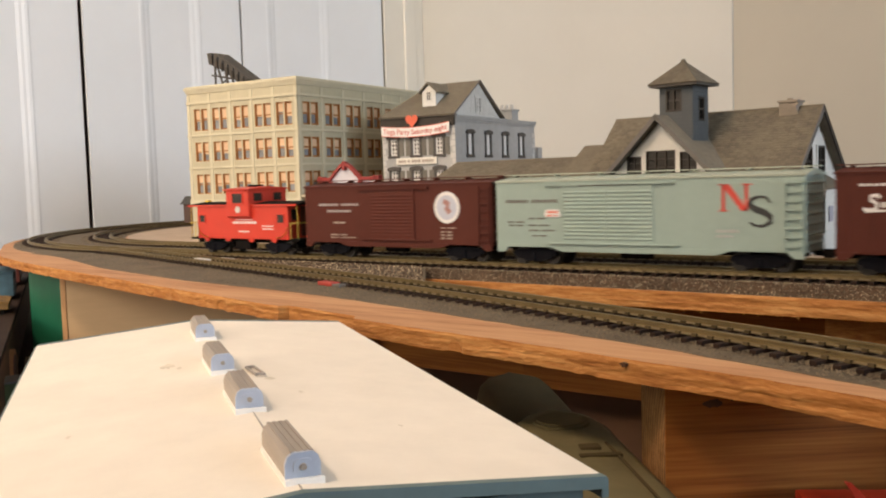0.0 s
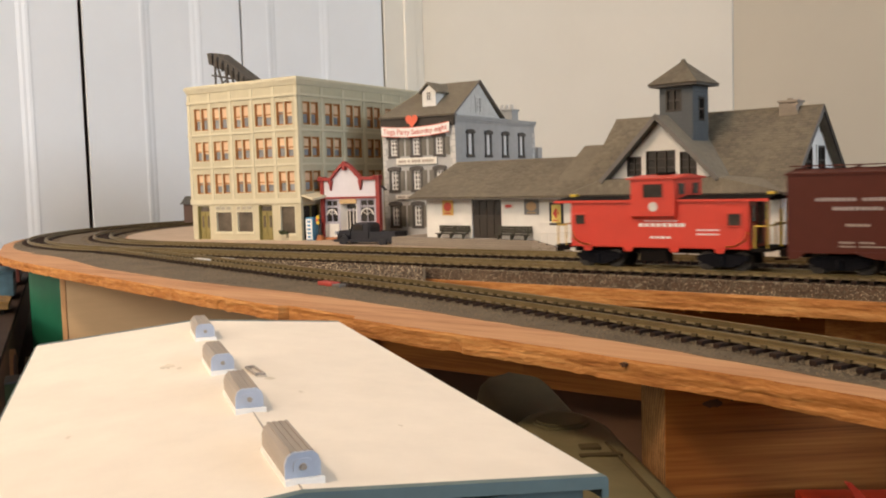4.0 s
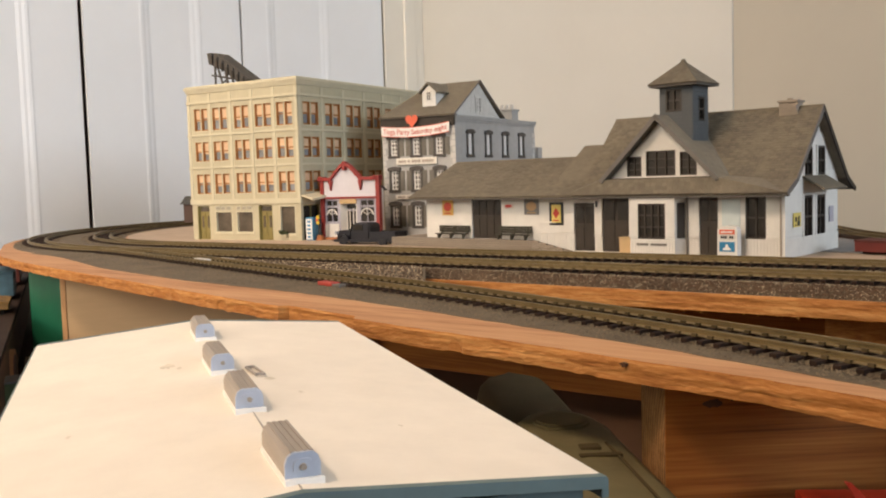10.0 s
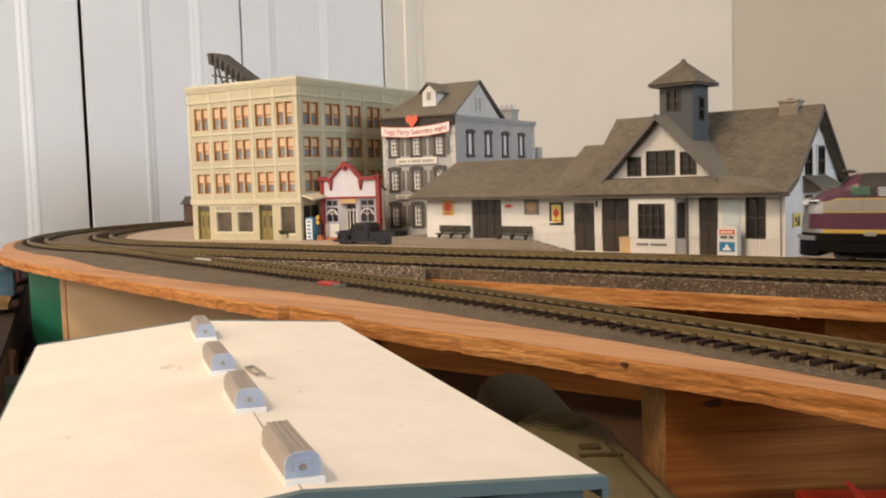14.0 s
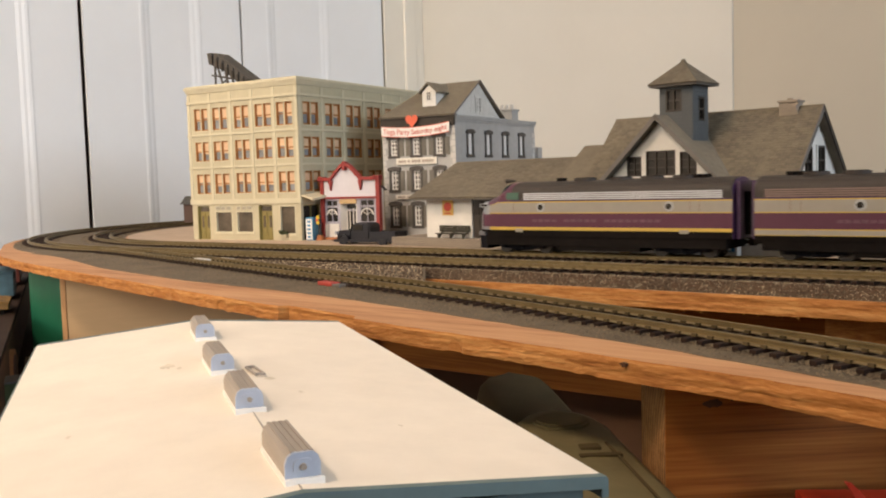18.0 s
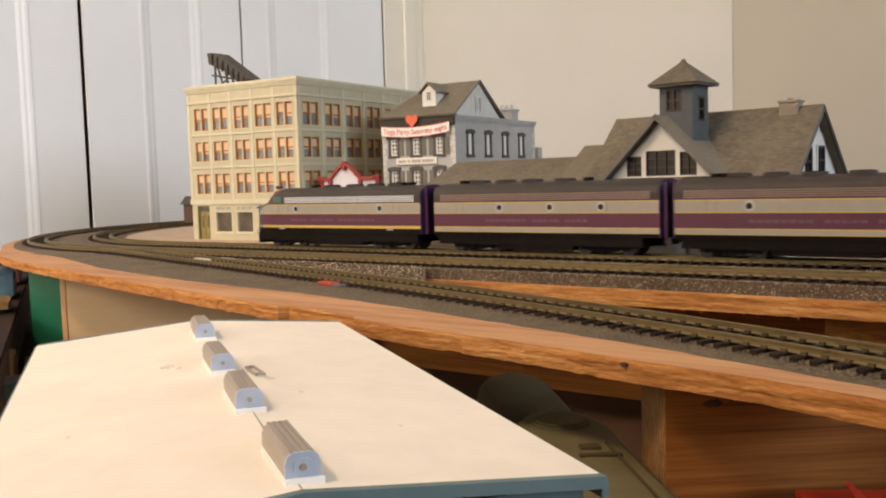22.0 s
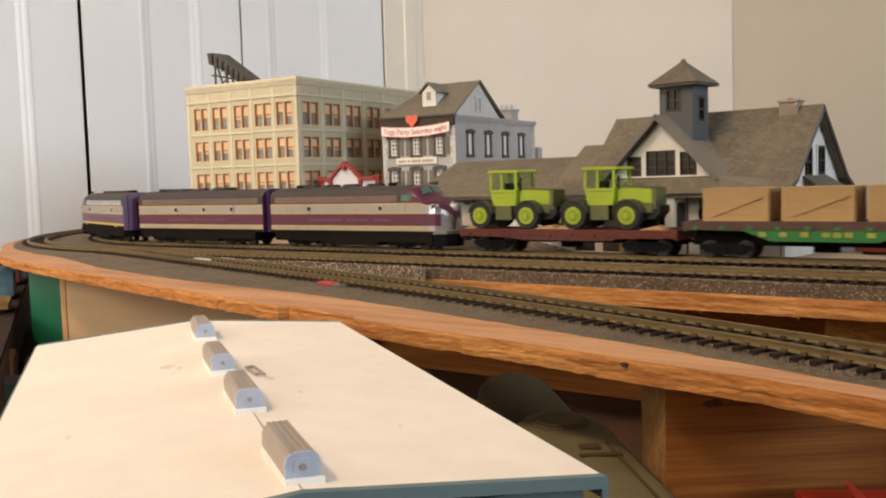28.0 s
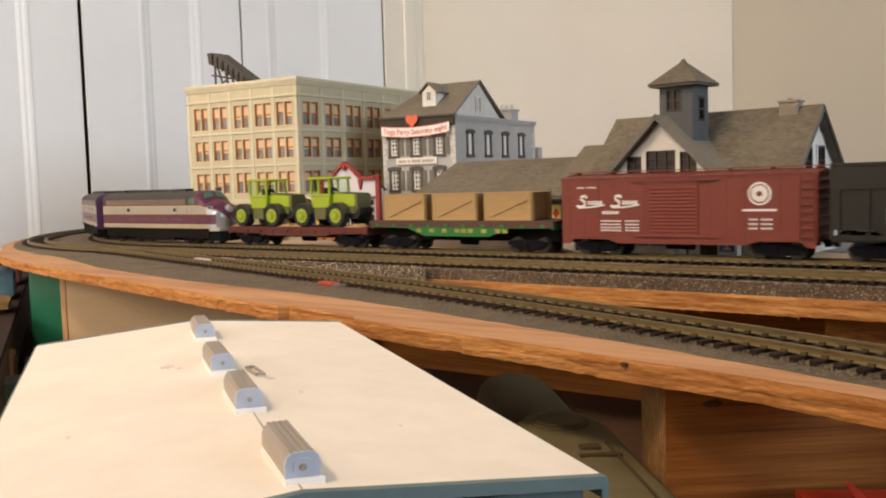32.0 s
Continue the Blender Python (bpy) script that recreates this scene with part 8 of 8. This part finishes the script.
def roof_vents():
    m = house.matrix_world
    r = root("roof_vent", m @ pose(0.0493, -0.0006, 0.105), "ribbed grey roof vent with its end tinted blue for cool light", "vent", "roof vents")
    L, w, h = 0.0225, 0.0031, 0.0053
    z0 = 0.0009
    sec = [(-w, z0), (-w, h * 0.62), (-w * 0.86, h * 0.86), (-w * 0.55, h), (w * 0.55, h), (w * 0.86, h * 0.86), (w, h * 0.62), (w, z0)]
    part("body", prism(sec, "x", -L, -0.0006), M_VENT, r)
    for y in (-0.0017, -0.0006, 0.0006, 0.0017):
        part("rib", box(-L, y - 0.0003, h - 0.0001, -0.0002, y + 0.0003, h + 0.00016), M_VENT, r)
    end = part("end_cap", prism([(a * 1.02, b * 1.01) for a, b in sec], "x", -0.0006, 0.0004), M_VENTEND, r)
    part("recess", prism([(a * 0.55, z0 + (b - z0) * 0.5 + h * 0.22) for a, b in sec], "x", 0.0003, 0.0007), M_VENTEND, end)
    part("rivet", tube((0.0004, 0, h * 0.55), (0.0012, 0, h * 0.55), 0.0006, 8), M_VENT, end)
    part("base_plate", box(-L - 0.0004, -w - 0.0003, -0.0012, 0.0012, w + 0.0006, z0, bevel=0.0003), M_PAPER, r)
    for x, y, a in ((0.1098, -0.0014, 1.0), (0.1578, -0.0006, 0.5), (0.2130, 0.0010, 1.5)):
        copy_thing(r, m @ pose(x, y, 0.105, 0, 0, a))
    c = root("wire_clip", m @ pose(0.1110, 0.0062, 0.1046, 0, 0, 6), "small bent wire clip lying on the roof", "clip")
    for y in (0.0, 0.0022):
        part("wire", tube((-0.006, y, 0.0004), (0.006, y, 0.0004), 0.0004, 8), M_VENT, c)
    part("bend", tube((0.006, 0.0, 0.0006), (0.006, 0.0022, 0.0004), 0.0004, 8), M_VENT, c)
    part("bend", tube((-0.006, 0.0, 0.0004), (-0.006, 0.0022, 0.0004), 0.0004, 8), M_VENT, c)
    # faint smudges and the ridge seam of the card roof
    rnd = random.Random(31)
    for x, y, w in ((0.120, 0.0100, 0.0035), (0.086, -0.0150, 0.0045), (0.092, -0.0120, 0.0020), (0.150, -0.0400, 0.0016), (0.176, 0.0300, 0.0012), (0.138, 0.0150, 0.0016)):
        pts = [(x + w * rnd.uniform(0.4, 1.1) * math.cos(a), y + 0.5 * w * rnd.uniform(0.4, 1.1) * math.sin(a)) for a in [i * math.tau / 14 for i in range(14)]]
        bm = bmesh.new()
        bm.faces.new([bm.verts.new((p, q, 0.1050 - abs(q) * 0.0876 + 0.00012)) for p, q in pts])
        part("smudge", bm, M_DIRT, house, "faint tan smudge")
    for x0, x1 in ((0.1585, 0.1900), (0.2142, 0.2183)):
        part("ridge_seam", prism([(x0, -0.00012), (x1, -0.0001), (x1, 0.00012), ((x0 + x1) / 2, 0.00022), (x0, 0.0001)], "z", 0.1046, 0.10512), M_VENT, house, "dark seam along the ridge")


roof_vents()


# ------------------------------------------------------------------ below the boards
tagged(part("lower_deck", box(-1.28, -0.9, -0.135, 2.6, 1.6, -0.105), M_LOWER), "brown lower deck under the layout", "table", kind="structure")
M_OLIVETOY = mat("olive_drab_plastic", (0.175, 0.148, 0.076), 0.7, var=0.16, scale=60, spec=0.25, bump=0.3)
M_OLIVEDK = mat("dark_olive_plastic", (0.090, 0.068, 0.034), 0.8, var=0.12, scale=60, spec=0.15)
M_DULLRED = mat("dull_red_plastic", (0.15, 0.018, 0.012), 0.6, var=0.15)
M_REDTOY = mat("red_toy_plastic", (0.62, 0.050, 0.014), 0.55, var=0.05)


def under_things():
    # upright of the frame: rough sawn edge and a broad plank face
    m = pose(-0.1168, 0.2616, -0.105, 0, 0, 40)
    m = m @ pose(0.0020, 0, 0)
    p = root("frame_plank", m, "orange-brown softwood plank under the board", "plank")
    part("face", box(0.0, -0.0006, 0.0, 0.32, 0.0, 0.0925), M_PLY, p, "broad knotty plank face")
    part("core", box(0.0, 0.0, 0.0, 0.32, 0.0272, 0.0925), M_ENDGRAIN, p, "rough sawn plank edge")
    rnd = random.Random(4)
    M_KNOT = mat("dark_knot", (0.085, 0.036, 0.013), 0.75, var=0.3, scale=300)
    for x, z, w, h in ((0.0150, 0.0858, 0.0034, 0.0014), (0.0215, 0.0868, 0.0016, 0.0007), (0.095, 0.040, 0.0022, 0.0012)):
        pts = [(x + w * rnd.uniform(0.75, 1.1) * math.cos(a), z + h * rnd.uniform(0.7, 1.15) * math.sin(a)) for a in [i * math.tau / 16 for i in range(16)]]
        part("knot", prism(pts, "y", -0.0008, -0.0005), M_KNOT, p)
    part("crack", prism([(0.012, 0.0312), (0.040, 0.0345), (0.085, 0.0415), (0.085, 0.0419), (0.040, 0.0350), (0.012, 0.0316)], "y", -0.00075, -0.0005), M_KNOT, p, "dark crack along the plank")
    for x, z, a in ((0.0125, 0.0330, 38), (0.0150, 0.0318, 60), (0.0170, 0.0322, 20)):
        part("splinter", tube((x, -0.0008, z), (x + 0.004 * math.cos(math.radians(a)), -0.0016, z - 0.004 * math.sin(math.radians(a))), 0.0002, 5), M_BEIGE, p)
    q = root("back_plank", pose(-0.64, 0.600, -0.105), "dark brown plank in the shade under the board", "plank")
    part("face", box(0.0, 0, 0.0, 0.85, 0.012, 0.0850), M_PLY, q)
    q = root("pale_riser", pose(-0.7030, 0.4085, -0.105, 0, 0, 42), "pale plywood riser panel under the board", "panel")
    part("sheet", box(0.0045, 0, 0.0, 0.245, 0.006, 0.0925), M_BEIGE, q)
    # brighter orange paints the lamplight on the riser's left edge
    part("lit_strip", box(0.0, -0.0006, 0.0, 0.0042, 0.006, 0.0925, bevel=0.0004), mat("lit_edge_orange", (0.60, 0.345, 0.160), 0.7, var=0.12, scale=60), q, "orange strip coloured as the lit edge of the panel")
    q = root("joist", pose(-0.02, 0.585, -0.105), "brown joist under the main board", "joist")
    part("beam", box(-0.35, 0, 0.0, 0.9, 0.02, 0.0850), M_PLY, q)
    q = root("short_joist", pose(-0.1155, 0.4850, -0.0195, 0, 0, 12), "lit brown joist end under the main board", "joist")
    part("beam", box(-0.01, 0, -0.08, 0.35, 0.018, -0.0002), M_EDGE, q)
    g = root("green_post", pose(-0.7470, 0.4120, -0.105), "green painted square post under the board end", "post")
    part("face", box(-0.0075, 0.0, 0.0, 0.0400, 0.006, 0.0925, bevel=0.001), M_GREEN, g)
    part("flange", box(-0.014, 0.002, 0.0, -0.0082, 0.03, 0.0925), M_GREEN, g)
    # olive model hull: long body with a rounded bow and an oval hatch
    o = root("olive_hull", pose(-0.1725, 0.2978, -0.105, 0, 0, 132), "olive drab plastic model hull with a round hatch", "model vehicle")

    def hull(x0, x1, hw, top, crown):
        bm = bmesh.new()
        prev = None
        n = 26
        for i in range(n + 1):
            u = i / n
            x = x0 + (x1 - x0) * (1 - (1 - u) ** 1.6)
            t = max(0.0, (x - (x1 - hw)) / hw)
            w = hw * math.sqrt(max(0.0004, 1 - t * t))
            row = [bm.verts.new((x, a * w, z)) for a, z in ((-0.9, 0.0), (-1, top * 0.5), (-1, top - crown * 1.6), (-0.93, top - crown * 0.7), (-0.75, top - crown * 0.2), (0, top), (0.75, top - crown * 0.2), (0.93, top - crown * 0.7), (1, top - crown * 1.6), (1, top * 0.5), (0.9, 0.0))]
            if prev:
                for k in range(10):
                    bm.faces.new((prev[k], prev[k + 1], row[k + 1], row[k]))
                bm.faces.new((prev[10], prev[0], row[0], row[10]))
            else:
                bm.faces.new(row)
            prev = row
        bm.faces.new(prev[::-1])
        return bm

    part("hull", hull(-0.16, 0.0185, 0.0185, 0.0650, 0.004), M_OLIVETOY, o, "lighter olive stern section", True)
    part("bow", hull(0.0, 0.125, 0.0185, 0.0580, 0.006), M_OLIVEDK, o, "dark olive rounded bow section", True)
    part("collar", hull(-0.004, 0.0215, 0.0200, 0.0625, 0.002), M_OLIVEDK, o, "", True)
    h = part("hatch", tube((-0.002, 0.0, 0.0646), (-0.002, 0.0, 0.0658), 0.0105, 28), M_OLIVETOY, o, "round hatch")
    part("hatch_lid", tube((-0.002, 0.0, 0.0658), (-0.002, 0.0, 0.0664), 0.0092, 28), M_OLIVETOY, h)
    part("slot", box(-0.046, -0.011, 0.0640, -0.043, 0.003, 0.0654), M_OLIVEDK, o)
    part("fitting", box(-0.038, -0.006, 0.0642, -0.033, 0.001, 0.0658, bevel=0.0005), M_OLIVEDK, o)
    part("seam", box(-0.150, -0.0100, 0.0632, -0.030, -0.0092, 0.0652), M_OLIVEDK, o)
    # red toy part at the edge of view
    t = root("red_toy_wagon", pose(-0.0790, 0.2755, -0.105, 0, 0, 32), "bright red plastic toy on the lower deck", "toy")
    part("body", box(0.0, -0.020, 0.004, 0.09, 0.004, 0.0610, bevel=0.0012), M_REDTOY, t)
    part("base", box(0.002, -0.018, 0.0, 0.088, 0.002, 0.004), M_UNDER, t)
    part("lever", slab([(0.0110, -0.006, 0.0668), (0.0132, -0.006, 0.0662), (0.0185, -0.006, 0.0605), (0.0150, -0.006, 0.0600)], 0.002), M_REDTOY, t)
    # wagons on the lower deck
    w = root("green_wagon", pose(-0.655, 0.318, -0.105, 0, 0, 62), "dark green toy wagon on the lower deck", "wagon")
    part("body", box(-0.045, -0.012, 0.006, 0.045, 0.012, 0.022, bevel=0.001), mat("dark_green_toy", (0.06, 0.085, 0.03), 0.5), w)
    part("roof_edge", box(-0.046, -0.013, 0.022, 0.046, 0.013, 0.0235, bevel=0.0005), M_SHUT, w)
    part("chassis", box(-0.043, -0.009, 0.002, 0.043, 0.009, 0.006), M_UNDER, w)
    part("lettering", box(-0.010, -0.0126, 0.013, 0.006, -0.0121, 0.0145), M_QUOIN, w)
    bank = pose(-1.063, 0.577, -0.105, 0, 0, -30.3)
    w = root("lower_embankment", bank, "dark wooden embankment of a lower line", "embankment")
    part("top", box(-0.30, -0.040, 0.050, 0.60, 0.0, 0.055, bevel=0.0008), M_TIE, w, "black track bed")
    part("side", box(-0.30, -0.034, 0.0, 0.60, -0.004, 0.050), mat("brown_bank_card", (0.12, 0.062, 0.030), 0.85, var=0.3, scale=25), w)
    for along, length, high, m_body, lab in ((0.055, 0.085, 0.026, M_FLATRED, "dark red"), (0.215, 0.060, 0.026, mat("sky_blue_toy", (0.075, 0.165, 0.235), 0.6, var=0.35, scale=60), "sky blue"), (0.330, 0.050, 0.009, mat("tan_toy_load", (0.30, 0.17, 0.05), 0.7, var=0.3, scale=80), "ochre")):
        k = root("lower_wagon", bank @ pose(along, -0.020, 0.055), lab + " toy wagon standing on the lower line", "wagon", "wagons on the lower line")
        part("chassis", box(-length / 2 + 0.002, -0.011, 0.0, length / 2 - 0.002, 0.011, 0.004), M_UNDER, k)
        part("body", box(-length / 2, -0.0150, 0.004, length / 2, 0.0150, high, bevel=0.001), m_body, k)
        part("roof", prism([(-0.0155, high), (0.0155, high), (0.0155, high + 0.0010), (0, high + 0.0035), (-0.0155, high + 0.0010)], "x", -length / 2 - 0.001, length / 2 + 0.001), m_body, k)
    w = root("card_sheet", pose(0, 0, -0.105), "pale card sheet lying on the lower deck", "card")
    part("sheet", prism([(-0.842, 0.450), (-0.800, 0.475), (-0.640, 0.390), (-0.690, 0.362)], "z", 0.0, 0.0012), M_BEIGE, w)
    w = root("brown_roll", pose(-0.735, 0.350, -0.105, 0, 0, 55), "orange-brown cardboard roll on the lower deck", "roll")
    part("roll", tube((-0.10, 0.0, 0.016), (0.030, 0.0, 0.016), 0.016, 24), mat("orange_brown_card", (0.36, 0.17, 0.07), 0.8, var=0.12, scale=40), w, "", True)
    part("inner_ring", tube((0.030, 0.0, 0.016), (0.0304, 0.0, 0.016), 0.012, 24), M_DECK, w)
    # red wagon and rear line behind the station
    w = root("red_gondola", pose(-0.1500, 0.6500, -0.0046, 0, 0, -14), "dark red open wagon standing behind the station", "wagon")
    part("side", box(0.0, 0.0, 0.0015, 0.12, 0.0012, 0.0078), M_DULLRED, w)
    part("side", box(0.0, 0.0208, 0.0015, 0.12, 0.0220, 0.0078), M_DULLRED, w)
    part("end", box(0.0, 0.0012, 0.0015, 0.0012, 0.0208, 0.0078), M_DULLRED, w)
    part("floor_plate", box(0.0012, 0.0012, 0.0015, 0.12, 0.0208, 0.0025), M_DECK, w)
    part("rim", box(-0.0004, -0.0006, 0.0078, 0.1204, 0.0226, 0.0092, bevel=0.0003), M_FLATRED, w)
    part("chassis", box(0.004, 0.003, 0.0, 0.116, 0.019, 0.0014), M_UNDER, w)
    s = root("switch_machine", pose(-0.3560, 0.3652, -0.0042, 0, 0, -15), "red switch machine beside the branch track", "switch machine")
    part("cover", box(-0.0078, -0.0030, 0.0, 0.0070, 0.0030, 0.0022, bevel=0.0008), mat("faded_red_plastic", (0.40, 0.045, 0.03), 0.6, var=0.1), s)
    part("arm", box(0.0075, -0.0030, 0.0, 0.0150, 0.0030, 0.0016, bevel=0.0006), M_SHUT, s)
    for x, y in ((-0.545, 0.4505), (-0.562, 0.4420), (-0.600, 0.4440)):
        k = root("rail_joiner_plate", pose(x, y, -0.0045, 0, 0, -12), "pale grey turnout plate in the roadbed", "plate", "turnout plates")
        part("plate", box(-0.010, -0.0022, 0.0, 0.010, 0.0022, 0.0032, bevel=0.0006), M_QUOIN, k)


under_things()


def rear_path(s):
    """Back line that leaves the table's rear corner and swings towards the right."""
    pts = [Vector((0.60, 0.672, 0)), Vector((0.30, 0.672, 0)), Vector((0.06, 0.680, 0)), Vector((-0.09, 0.720, 0)), Vector((-0.180, 0.810, 0)), Vector((-0.235, 0.900, 0)), Vector((-0.33, 1.03, 0)), Vector((-0.44, 1.15, 0))]

    def at(u):
        k = min(int(u), 6)
        p = [pts[max(0, min(7, k + d))] for d in (-1, 0, 1, 2)]
        f = u - k
        return 0.5 * (2 * p[1] + (p[2] - p[0]) * f + (2 * p[0] - 5 * p[1] + 4 * p[2] - p[3]) * f * f + (3 * p[1] - p[0] - 3 * p[2] + p[3]) * f ** 3)
    u = min(max(s, 0.0), 6.99)
    a, b = at(max(0, u - 0.02)), at(min(7, u + 0.02))
    return at(u), math.atan2(b.y - a.y, b.x - a.x)


rear_track = track("rear_track", rear_path, 0.5, 6.9, "dark track curving away behind the station", step=0.06)
bm = strip(rear_path, 0.5, 6.9, 0.0175, 0.0175, -0.0050, -0.0026, 60)
tagged(part("rear_roadbed", bm, M_TIE), "dark raised roadbed of the rear line", "roadbed", kind="structure")


# ------------------------------------------------------------------ movement
def shift_far(t):
    u = t - 24
    return -0.05981 * u - 0.00012 * u * u - 0.000007 * u ** 3 - 0.0000015 * u ** 4


def shift_near(t):
    if t < 8:
        return 0.0892 * t - 0.00121 * t * t
    e = 0.63616 + 0.06984 * 8 * (1 - math.exp(-(t - 8) / 8))
    return e


def on_line(s, half, r):
    """Pose of a car whose two trucks stand on the line, its middle at s."""
    a, b = far_path(s - half, r)[0], far_path(s + half, r)[0]
    d = b - a
    m = (a + b) / 2
    return pose(m.x, m.y, 0, 0, 0, math.degrees(math.atan2(d.y, d.x)))


def turn_wheels():
    """Each wheelset rolls with its car."""
    rolls = {car: shift_far for car, *_ in far_cars}
    rolls.update({car: shift_near for car, *_ in near_cars})
    tables = {}
    for w, car, x, r in wheelsets:
        way = rolls[car]
        key = (way, round(r, 5))
        if key not in tables:
            rows, last = [], None
            for k in range(32 * FPS + 1):
                a = math.degrees(way(k / FPS) / r)
                ahead = math.degrees(way((k + 1) / FPS) / r)
                if last is None or abs(ahead - last) > 80 or k == 32 * FPS:
                    rows.append((k / FPS, a))
                    last = a
            tables[key] = rows
        walk(w, [(t, pose(x, 0, r, 0, a, 0)) for t, a in tables[key]])


def motions():
    for car, s, half in far_cars:
        walk(car, [(t, on_line(s + shift_far(t), half, RF)) for t in range(33)])
    for car, s, half in near_cars:
        walk(car, [(t, on_line(s + shift_near(t), half, RN)) for t in range(33)])
    for thing, s, half, z in loads:
        walk(thing, [(t, Matrix.Translation((0, 0, z)) @ on_line(s + shift_far(t), half, RF)) for t in range(33)])
    turn_wheels()


motions()
